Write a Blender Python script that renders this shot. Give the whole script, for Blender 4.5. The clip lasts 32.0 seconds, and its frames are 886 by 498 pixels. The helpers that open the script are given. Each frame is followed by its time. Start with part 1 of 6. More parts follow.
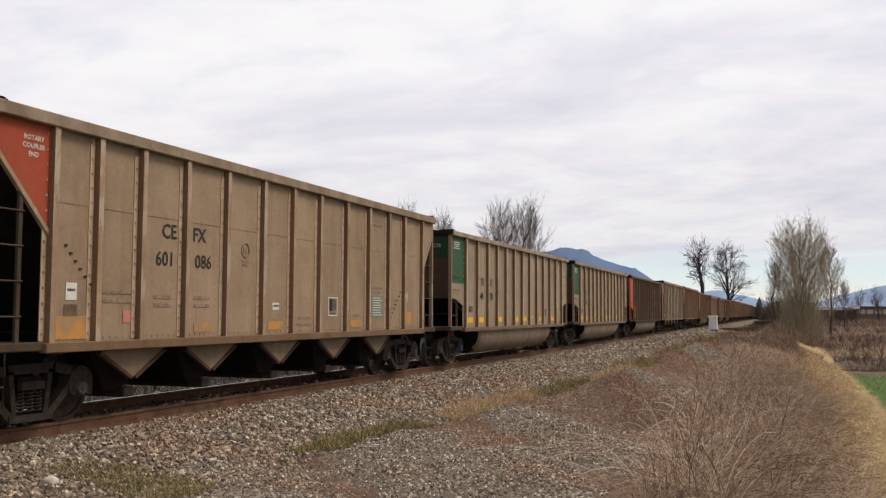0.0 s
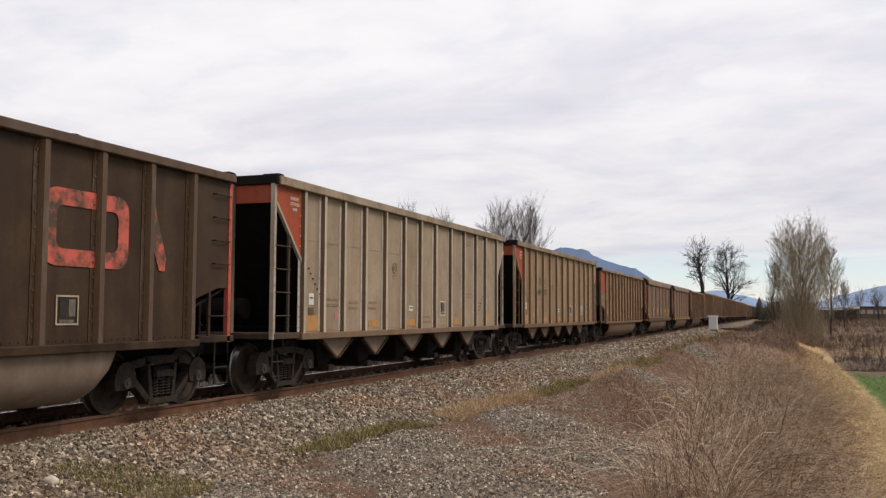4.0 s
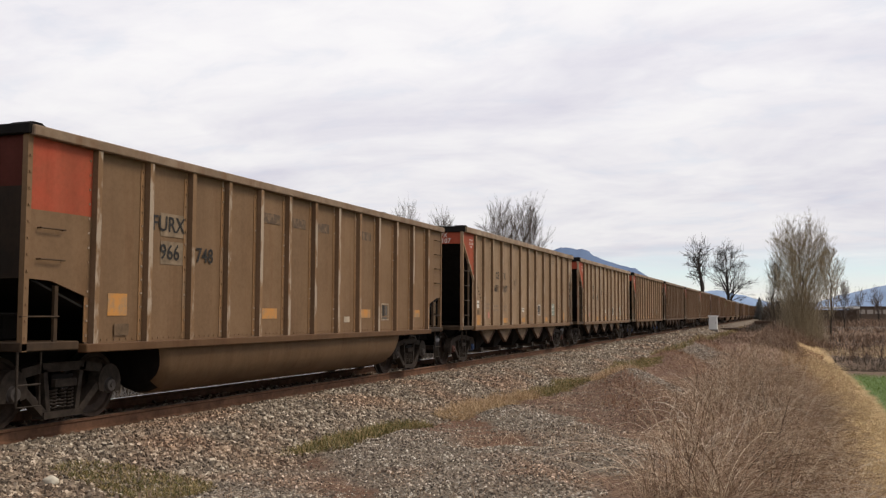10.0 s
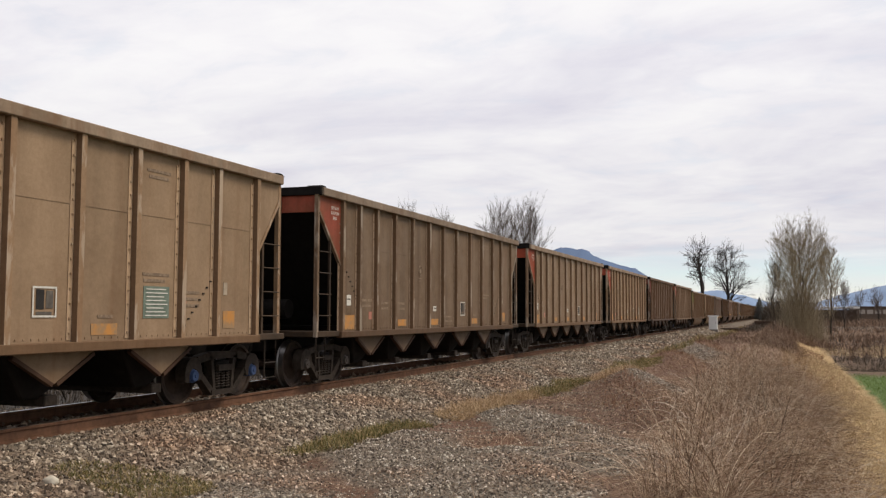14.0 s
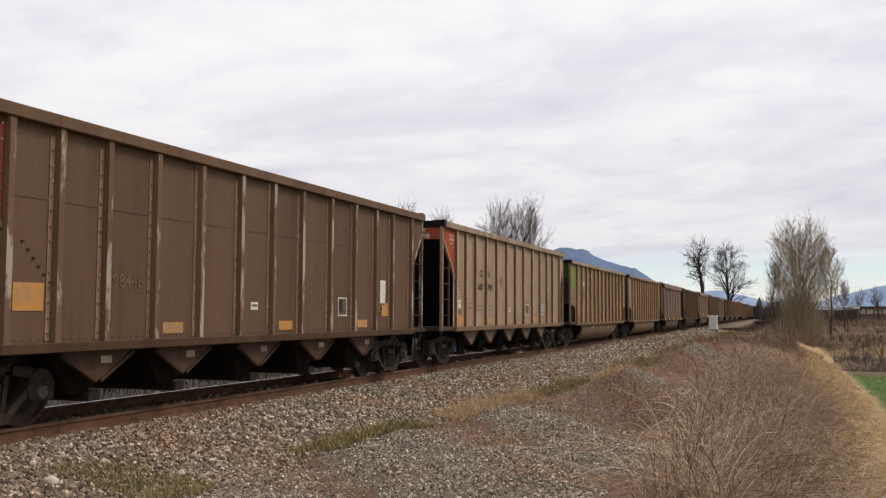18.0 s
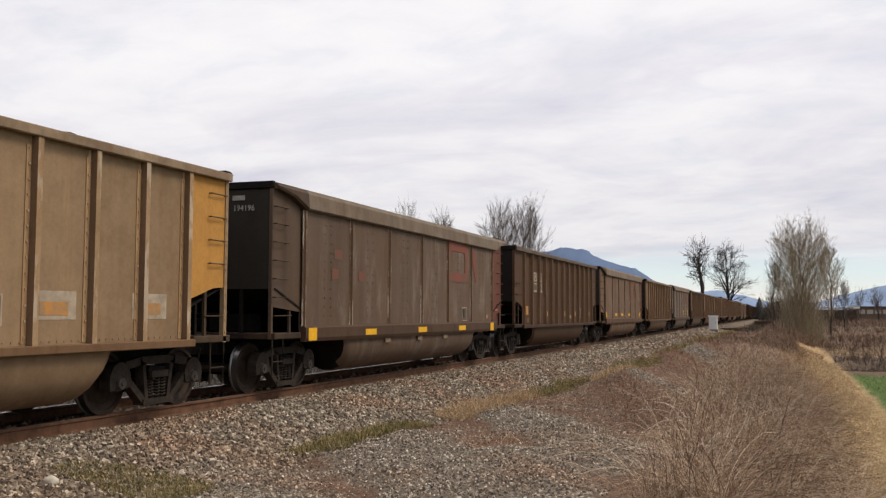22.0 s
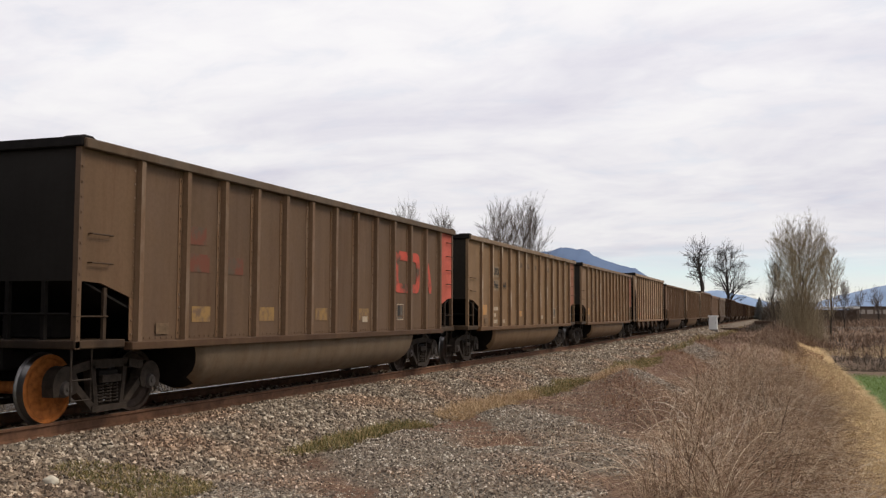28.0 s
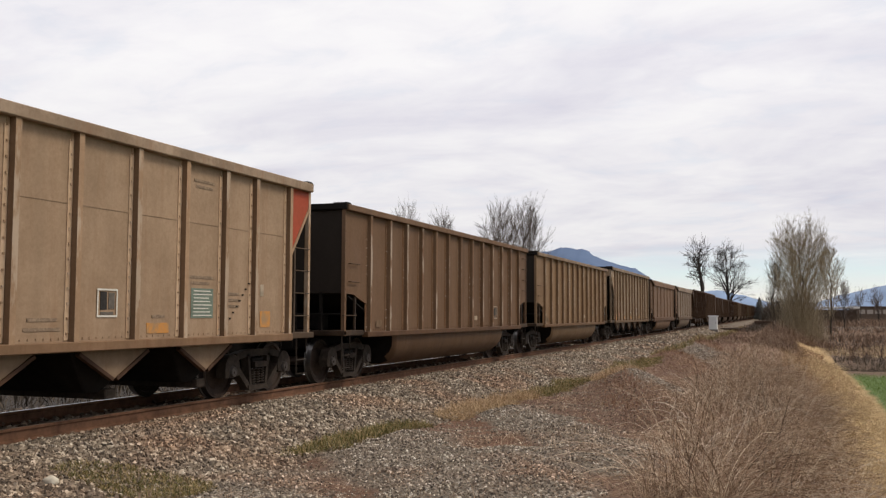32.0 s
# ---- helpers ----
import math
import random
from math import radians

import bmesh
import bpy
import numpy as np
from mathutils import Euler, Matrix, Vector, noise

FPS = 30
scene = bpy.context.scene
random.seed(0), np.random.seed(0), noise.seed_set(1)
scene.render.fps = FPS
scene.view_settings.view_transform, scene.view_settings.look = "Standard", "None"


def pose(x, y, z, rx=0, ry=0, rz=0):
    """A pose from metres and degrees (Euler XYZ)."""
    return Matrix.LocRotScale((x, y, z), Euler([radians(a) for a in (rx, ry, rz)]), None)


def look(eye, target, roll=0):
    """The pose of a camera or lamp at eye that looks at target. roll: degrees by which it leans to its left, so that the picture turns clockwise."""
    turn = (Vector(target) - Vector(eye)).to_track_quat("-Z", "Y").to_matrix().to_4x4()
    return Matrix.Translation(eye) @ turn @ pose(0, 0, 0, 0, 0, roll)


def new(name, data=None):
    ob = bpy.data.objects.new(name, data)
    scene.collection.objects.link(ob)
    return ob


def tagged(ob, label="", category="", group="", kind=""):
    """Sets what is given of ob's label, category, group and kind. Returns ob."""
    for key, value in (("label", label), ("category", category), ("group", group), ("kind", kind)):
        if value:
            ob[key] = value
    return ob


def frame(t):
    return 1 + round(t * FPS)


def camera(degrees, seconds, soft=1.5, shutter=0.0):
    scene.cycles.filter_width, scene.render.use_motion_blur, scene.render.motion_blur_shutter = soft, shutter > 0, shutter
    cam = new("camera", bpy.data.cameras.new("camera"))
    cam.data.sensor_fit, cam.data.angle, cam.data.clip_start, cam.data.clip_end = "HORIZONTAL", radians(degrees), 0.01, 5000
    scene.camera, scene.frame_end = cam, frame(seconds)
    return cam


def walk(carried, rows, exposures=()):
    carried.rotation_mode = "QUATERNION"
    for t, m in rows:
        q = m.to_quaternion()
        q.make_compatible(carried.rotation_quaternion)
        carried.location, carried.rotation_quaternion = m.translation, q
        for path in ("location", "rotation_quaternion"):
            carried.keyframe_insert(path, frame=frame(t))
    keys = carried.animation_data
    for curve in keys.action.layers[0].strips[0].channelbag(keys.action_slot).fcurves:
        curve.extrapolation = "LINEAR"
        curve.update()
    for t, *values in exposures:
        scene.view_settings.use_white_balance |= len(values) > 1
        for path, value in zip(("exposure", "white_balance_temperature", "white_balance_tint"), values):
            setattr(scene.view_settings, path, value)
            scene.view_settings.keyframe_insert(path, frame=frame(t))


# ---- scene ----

cam = camera(49.87, 32.0, soft=1.3)
EYE = Vector((0.0, -10.03, 1.49))
AIM = EYE + Vector((math.cos(radians(3.818)) * math.cos(radians(19.664)), math.cos(radians(3.818)) * math.sin(radians(19.664)), math.sin(radians(3.818))))
walk(cam, [(0.0, look(EYE, AIM, 0.25)), (32.0, look(EYE, AIM, 0.25))])

# ---------------------------------------------------------------- world, sun
SUN_ELEV, SUN_AZ = 48.0, -62.0      # degrees; azimuth from +x towards +y


def node(tree, kind, **values):
    n = tree.nodes.new(kind)
    for k, v in values.items():
        n.inputs[k.replace("_", " ")].default_value = v
    return n


def build_world():
    w = bpy.data.worlds.new("overcast_sky")
    w.use_nodes = True
    scene.world = w
    nt = w.node_tree
    bg = nt.nodes["Background"]
    sky = nt.nodes.new("ShaderNodeTexSky")
    sky.sky_type, sky.sun_disc = "NISHITA", False
    sky.sun_elevation, sky.sun_rotation = radians(SUN_ELEV), radians(90 - SUN_AZ)
    sky.air_density, sky.dust_density = 1.0, 0.3
    dim = nt.nodes.new("ShaderNodeVectorMath"); dim.operation = "SCALE"; dim.inputs["Scale"].default_value = 0.13
    nt.links.new(sky.outputs[0], dim.inputs[0])
    tc = nt.nodes.new("ShaderNodeTexCoord")
    sep = nt.nodes.new("ShaderNodeSeparateXYZ")
    nt.links.new(tc.outputs["Generated"], sep.inputs[0])
    # cloud sheet: project the direction on a flat layer
    den = nt.nodes.new("ShaderNodeMath"); den.operation = "ADD"; den.inputs[1].default_value = 0.16
    absz = nt.nodes.new("ShaderNodeMath"); absz.operation = "ABSOLUTE"
    nt.links.new(sep.outputs[2], absz.inputs[0]); nt.links.new(absz.outputs[0], den.inputs[0])
    dx = nt.nodes.new("ShaderNodeMath"); dx.operation = "DIVIDE"
    dy = nt.nodes.new("ShaderNodeMath"); dy.operation = "DIVIDE"
    nt.links.new(sep.outputs[0], dx.inputs[0]); nt.links.new(den.outputs[0], dx.inputs[1])
    nt.links.new(sep.outputs[1], dy.inputs[0]); nt.links.new(den.outputs[0], dy.inputs[1])
    com = nt.nodes.new("ShaderNodeCombineXYZ")
    nt.links.new(dx.outputs[0], com.inputs[0]); nt.links.new(dy.outputs[0], com.inputs[1])
    flat = nt.nodes.new("ShaderNodeMapping")         # the streaks lie across the line of sight
    flat.inputs["Rotation"].default_value, flat.inputs["Scale"].default_value = (0, 0, radians(-28)), (1.15, 0.75, 1.0)
    nt.links.new(com.outputs[0], flat.inputs[0])
    n1 = node(nt, "ShaderNodeTexNoise", Scale=1.3, Detail=5.0, Roughness=0.55, Distortion=0.6)
    n2 = node(nt, "ShaderNodeTexNoise", Scale=4.5, Detail=6.0, Roughness=0.6, Distortion=0.4)
    nt.links.new(flat.outputs[0], n1.inputs[0]); nt.links.new(flat.outputs[0], n2.inputs[0])
    r1 = nt.nodes.new("ShaderNodeValToRGB")
    r1.color_ramp.elements[0].position, r1.color_ramp.elements[0].color = 0.32, (0.75, 0.735, 0.81, 1)
    r1.color_ramp.elements[1].position, r1.color_ramp.elements[1].color = 0.58, (0.925, 0.91, 0.93, 1)
    nt.links.new(n1.outputs[0], r1.inputs[0])
    r2 = nt.nodes.new("ShaderNodeValToRGB")
    r2.color_ramp.elements[0].position, r2.color_ramp.elements[0].color = 0.32, (0.95, 0.945, 0.97, 1)
    r2.color_ramp.elements[1].position, r2.color_ramp.elements[1].color = 0.62, (1.03, 1.03, 1.02, 1)
    nt.links.new(n2.outputs[0], r2.inputs[0])
    mul = nt.nodes.new("ShaderNodeMix"); mul.data_type, mul.blend_type = "RGBA", "MULTIPLY"
    mul.inputs[0].default_value = 1.0
    nt.links.new(r1.outputs[0], mul.inputs[6]); nt.links.new(r2.outputs[0], mul.inputs[7])
    deep = nt.nodes.new("ShaderNodeMapRange")        # the sheet is thicker seen aslant
    deep.inputs[1].default_value, deep.inputs[2].default_value = 0.07, 0.25
    deep.inputs[3].default_value, deep.inputs[4].default_value = 0.90, 1.0
    nt.links.new(absz.outputs[0], deep.inputs[0])
    veil = nt.nodes.new("ShaderNodeVectorMath"); veil.operation = "SCALE"
    nt.links.new(mul.outputs[2], veil.inputs[0]); nt.links.new(deep.outputs[0], veil.inputs["Scale"])
    # thin cover low over the horizon ahead lets the blue through
    low = nt.nodes.new("ShaderNodeMapRange")
    low.inputs[1].default_value, low.inputs[2].default_value = 0.040, 0.072
    low.inputs[3].default_value, low.inputs[4].default_value = 0.0, 1.0
    nt.links.new(absz.outputs[0], low.inputs[0])
    jit = nt.nodes.new("ShaderNodeMath"); jit.operation = "MULTIPLY_ADD"; jit.inputs[1].default_value = 1.1; jit.inputs[2].default_value = -0.50
    nt.links.new(n2.outputs[0], jit.inputs[0])
    cov = nt.nodes.new("ShaderNodeMath"); cov.operation = "ADD"; cov.use_clamp = True
    nt.links.new(low.outputs[0], cov.inputs[0]); nt.links.new(jit.outputs[0], cov.inputs[1])
    # the clear strip: pale cyan under the cloud edge, milky haze at the horizon
    clear = nt.nodes.new("ShaderNodeValToRGB")
    stops = [(0.0, (0.90, 0.85, 0.80)), (0.16, (0.88, 0.86, 0.82)), (0.42, (0.72, 0.83, 0.86)), (0.75, (0.66, 0.81, 0.89))]
    for i, (pos, c) in enumerate(stops):
        e = clear.color_ramp.elements[i] if i < 2 else clear.color_ramp.elements.new(pos)
        e.position, e.color = pos, c + (1,)
    tall = nt.nodes.new("ShaderNodeMath"); tall.operation = "MULTIPLY"; tall.inputs[1].default_value = 10.0
    nt.links.new(absz.outputs[0], tall.inputs[0]); nt.links.new(tall.outputs[0], clear.inputs[0])
    haze = nt.nodes.new("ShaderNodeMix"); haze.data_type = "RGBA"; haze.inputs[0].default_value = 0.85
    nt.links.new(dim.outputs[0], haze.inputs[6]); nt.links.new(clear.outputs[0], haze.inputs[7])
    mix = nt.nodes.new("ShaderNodeMix"); mix.data_type = "RGBA"
    nt.links.new(cov.outputs[0], mix.inputs[0])
    nt.links.new(haze.outputs[2], mix.inputs[6]); nt.links.new(veil.outputs[0], mix.inputs[7])
    nt.links.new(mix.outputs[2], bg.inputs[0])
    bg.inputs[1].default_value = 1.0


build_world()
sun = new("sun", bpy.data.lights.new("sun", "SUN"))
sun.data.energy, sun.data.angle, sun.data.color = 2.3, radians(20), (1.0, 0.87, 0.70)
sun.matrix_basis = look(Vector((math.cos(radians(SUN_AZ)) * math.cos(radians(SUN_ELEV)), math.sin(radians(SUN_AZ)) * math.cos(radians(SUN_ELEV)), math.sin(radians(SUN_ELEV)))) * 60, (0, 0, 0))


# ---------------------------------------------------------------- materials
def material(name):
    m = bpy.data.materials.new(name)
    m.use_nodes = True
    return m, m.node_tree, m.node_tree.nodes["Principled BSDF"]


def ramp(nt, src, stops):
    r = nt.nodes.new("ShaderNodeValToRGB")
    els = r.color_ramp.elements
    while len(els) < len(stops):
        els.new(0.5)
    for e, (p, c) in zip(els, stops):
        e.position, e.color = p, (*c, 1)
    nt.links.new(src, r.inputs[0])
    return r


def mixed(nt, fac, a, b, blend="MIX"):
    m = nt.nodes.new("ShaderNodeMix"); m.data_type, m.blend_type = "RGBA", blend
    for sock, v in ((m.inputs[0], fac), (m.inputs[6], a), (m.inputs[7], b)):
        if isinstance(v, (int, float)):
            sock.default_value = v
        elif isinstance(v, tuple):
            sock.default_value = (*v, 1)
        else:
            nt.links.new(v, sock)
    return m.outputs[2]


def shifted(nt, scale=(1, 1, 1)):
    """Object coordinates, moved by a random step for each object, so that repeats differ."""
    tc = nt.nodes.new("ShaderNodeTexCoord")
    inf = nt.nodes.new("ShaderNodeObjectInfo")
    mul = nt.nodes.new("ShaderNodeVectorMath"); mul.operation = "SCALE"; mul.inputs[0].default_value = (37.0, 11.0, 23.0)
    nt.links.new(inf.outputs["Random"], mul.inputs["Scale"])
    add = nt.nodes.new("ShaderNodeVectorMath"); add.operation = "ADD"
    nt.links.new(tc.outputs["Object"], add.inputs[0]); nt.links.new(mul.outputs[0], add.inputs[1])
    mp = nt.nodes.new("ShaderNodeMapping"); mp.inputs["Scale"].default_value = scale
    nt.links.new(add.outputs[0], mp.inputs[0])
    return mp.outputs[0], inf.outputs["Random"]


def bumped(nt, bsdf, height, strength=0.3, distance=0.01):
    b = nt.nodes.new("ShaderNodeBump")
    b.inputs["Strength"].default_value, b.inputs["Distance"].default_value = strength, distance
    nt.links.new(height, b.inputs["Height"])
    nt.links.new(b.outputs[0], bsdf.inputs["Normal"])


_paints = {}


def paint(color, wear=0.5, rough=0.62, dust=(0.22, 0.135, 0.075), bare=0.0):
    """Weathered freight car paint: dust clouds, rain streaks, specks."""
    key = (color, wear, rough, dust, bare)
    if key in _paints:
        return _paints[key]
    m, nt, b = material("weathered_paint")
    v, rnd = shifted(nt)
    big = node(nt, "ShaderNodeTexNoise", Scale=1.4, Detail=8.0, Roughness=0.68)
    nt.links.new(v, big.inputs[0])
    vs, _ = shifted(nt, (1.9, 1.9, 0.15))
    streak = node(nt, "ShaderNodeTexNoise", Scale=1.6, Detail=3.0, Roughness=0.5)
    nt.links.new(vs, streak.inputs[0])
    fine = node(nt, "ShaderNodeTexNoise", Scale=16.0, Detail=6.0, Roughness=0.75)
    nt.links.new(v, fine.inputs[0])
    c = tuple(k * x for k, x in zip((0.815, 0.78, 0.755), color))
    dust = tuple(0.80 * x for x in dust)
    dark = tuple(x * 0.60 for x in c)
    f1 = ramp(nt, big.outputs[0], [(0.40, (0, 0, 0)), (0.62, (wear * 1.3,) * 3)])
    col = mixed(nt, f1.outputs[0], c, tuple(0.50 * x + 0.34 * d for x, d in zip(c, dust)))
    f2 = ramp(nt, streak.outputs[0], [(0.46, (0, 0, 0)), (0.74, (wear * 0.75,) * 3)])
    col = mixed(nt, f2.outputs[0], col, dark)
    f4 = ramp(nt, streak.outputs[0], [(0.26, (wear * 0.30,) * 3), (0.42, (0, 0, 0))])
    col = mixed(nt, f4.outputs[0], col, tuple(min(0.75, x * 1.45 + 0.02) for x in c))
    vr, _ = shifted(nt, (1.1, 1.1, 0.10))
    run = node(nt, "ShaderNodeTexNoise", Scale=3.1, Detail=5.0, Roughness=0.65)
    nt.links.new(vr, run.inputs[0])
    f6 = ramp(nt, run.outputs[0], [(0.52, (0, 0, 0)), (0.70, (wear * 0.85,) * 3)])
    col = mixed(nt, f6.outputs[0], col, tuple(0.52 * x * k for x, k in zip(c, (1.25, 0.98, 0.80))))
    f3 = ramp(nt, fine.outputs[0], [(0.30, (0.88, 0.86, 0.83)), (0.60, (1.03, 1.03, 1.03))])
    col = mixed(nt, 1.0, col, f3.outputs[0], "MULTIPLY")
    if bare:                       # paint rubbed off in long patches
        vb, _ = shifted(nt, (3.0, 3.0, 0.9) if bare > 0.5 else (1.6, 1.6, 0.55))
        nb = node(nt, "ShaderNodeTexNoise", Scale=1.1, Detail=4.0, Roughness=0.7); nt.links.new(vb, nb.inputs[0])
        f5 = ramp(nt, nb.outputs[0], [(0.50 if bare > 0.5 else 0.52, (0, 0, 0)), (0.58 if bare > 0.5 else 0.70, (bare, bare, bare))])
        col = mixed(nt, f5.outputs[0], col, tuple(min(0.6, 0.4 * x + (0.30 if bare > 0.5 else 0.20) * k) for x, k in zip(c, (1.05, 0.95, 0.80))))
    tone = nt.nodes.new("ShaderNodeMapRange")
    tone.inputs[3].default_value, tone.inputs[4].default_value = 0.92, 1.07
    nt.links.new(rnd, tone.inputs[0])
    sc = nt.nodes.new("ShaderNodeVectorMath"); sc.operation = "SCALE"
    nt.links.new(col, sc.inputs[0]); nt.links.new(tone.outputs[0], sc.inputs["Scale"])
    nt.links.new(sc.outputs[0], b.inputs["Base Color"])
    rr = nt.nodes.new("ShaderNodeMapRange"); rr.inputs[3].default_value, rr.inputs[4].default_value = rough - 0.14, rough + 0.2
    nt.links.new(big.outputs[0], rr.inputs[0]); nt.links.new(rr.outputs[0], b.inputs["Roughness"])
    b.inputs["Specular IOR Level"].default_value = 0.14
    bumped(nt, b, big.outputs[0], 0.25, 0.02)
    _paints[key] = m
    return m


def simple(name, color, rough=0.8, metal=0.0, vary=0.35, scale=12.0, bump=0.2):
    m, nt, b = material(name)
    v, _ = shifted(nt)
    n = node(nt, "ShaderNodeTexNoise", Scale=scale, Detail=6.0, Roughness=0.65)
    nt.links.new(v, n.inputs[0])
    color = tuple(0.88 * x for x in color)
    lo, hi = tuple(x * (1 - vary) for x in color), tuple(min(1, x * (1 + vary)) for x in color)
    r = ramp(nt, n.outputs[0], [(0.3, lo), (0.7, hi)])
    nt.links.new(r.outputs[0], b.inputs["Base Color"])
    b.inputs["Roughness"].default_value, b.inputs["Metallic"].default_value = rough, metal
    b.inputs["Specular IOR Level"].default_value = 0.5 if metal > 0.5 else 0.12
    bumped(nt, b, n.outputs[0], bump, 0.01)
    return m


STEEL_DARK = simple("grimy_cast_steel", (0.038, 0.029, 0.023), 0.72, 0.0, 0.5, 9)
# grime black, taken lower for the shade under and between the cars
BLACK = simple("black_grime_shade", (0.011, 0.009, 0.008), 0.85, 0.0, 0.4, 5)
WHEEL = simple("wheel_steel", (0.046, 0.032, 0.025), 0.6, 0.2, 0.45, 8)
WHEEL_RUST = simple("fresh_rust_wheel", (0.36, 0.12, 0.03), 0.75, 0.0, 0.5, 9)
TREAD = simple("polished_tread", (0.20, 0.19, 0.185), 0.34, 0.9, 0.1, 20)
COAL = simple("coal", (0.016, 0.016, 0.017), 0.55, 0.0, 0.6, 14, 0.8)
CAP_BLUE = simple("blue_bearing_cap", (0.045, 0.075, 0.165), 0.6, 0, 0.3)
CAP_GREY = simple("grey_bearing_cap", (0.07, 0.06, 0.055), 0.6, 0, 0.4)
CAP_RED = simple("red_bearing_cap", (0.10, 0.045, 0.035), 0.6, 0, 0.4)
WHITE_MARK = simple("white_marking", (0.66, 0.64, 0.58), 0.6, 0, 0.15, 20, 0)
GREY_MARK = simple("faded_grey_marking", (0.13, 0.115, 0.10), 0.7, 0, 0.3, 14, 0)
GREY_WORN = simple("grimy_white_marking", (0.30, 0.27, 0.24), 0.7, 0, 0.4, 9, 0)
BLACK_MARK = simple("black_marking", (0.035, 0.032, 0.03), 0.6, 0, 0.3, 14, 0)
TEAL_MARK = simple("teal_panel", (0.17, 0.215, 0.175), 0.6, 0, 0.25, 9, 0)
YELLOW_MARK = simple("yellow_reflector", (0.80, 0.44, 0.02), 0.5, 0, 0.12, 9, 0)
PINK_MARK = simple("red_reflector", (0.50, 0.21, 0.155), 0.5, 0, 0.2, 9, 0)
def faded(name, color, ground, scale=3.0):
    """Old lettering colour worn through to the dirt below."""
    m, nt, b = material(name)
    v, _ = shifted(nt)
    n = node(nt, "ShaderNodeTexNoise", Scale=scale, Detail=5.0, Roughness=0.7); nt.links.new(v, n.inputs[0])
    r = ramp(nt, n.outputs[0], [(0.40, ground), (0.56, color)])
    nt.links.new(r.outputs[0], b.inputs["Base Color"])
    b.inputs["Roughness"].default_value, b.inputs["Specular IOR Level"].default_value = 0.7, 0.2
    return m


RED_MARK = faded("faded_red_marking", (0.205, 0.060, 0.042), (0.125, 0.074, 0.049), 2.2)
ORANGE_MARK = faded("faded_orange_reflector", (0.46, 0.215, 0.060), (0.29, 0.19, 0.105), 4.0)
GHOST_TUB = faded("ghosted_number", (0.165, 0.062, 0.042), (0.115, 0.072, 0.048), 5.0)
GHOST_RED = faded("ghosted_red_marking", (0.13, 0.045, 0.028), (0.085, 0.060, 0.042))
GHOST_MARK = simple("ghosted_marking", (0.15, 0.10, 0.062), 0.7, 0, 0.35, 6, 0)
AMBER_SCUFF = faded("amber_scuff", (0.24, 0.145, 0.055), (0.13, 0.084, 0.055), 4.5)
DIM_MARK = faded("worn_dark_lettering", (0.085, 0.058, 0.040), (0.165, 0.108, 0.064), 9.0)
CHALK = simple("dusty_stencil", (0.23, 0.17, 0.115), 0.75, 0, 0.35, 7, 0)
SOFT_MARK = faded("worn_service_lettering", (0.165, 0.118, 0.082), (0.27, 0.198, 0.136), 16.0)
PALE_MARK = simple("chalky_marking", (0.40, 0.33, 0.25), 0.7, 0, 0.3, 5, 0)
RAIL_RUST = simple("rusty_rail", (0.145, 0.076, 0.046), 0.8, 0.0, 0.4, 6)
RAIL_HEAD = simple("polished_rail_head", (0.62, 0.62, 0.64), 0.3, 0.8, 0.1, 8, 0)
# near rail head: the mirrored dark underside of the train is in its colour
DARK_REFLECT_HEAD = simple("dark_reflecting_rail_head", (0.13, 0.095, 0.075), 0.6, 0.3, 0.3, 8, 0)
TIE = simple("creosoted_tie", (0.055, 0.044, 0.036), 0.85, 0, 0.4, 7)


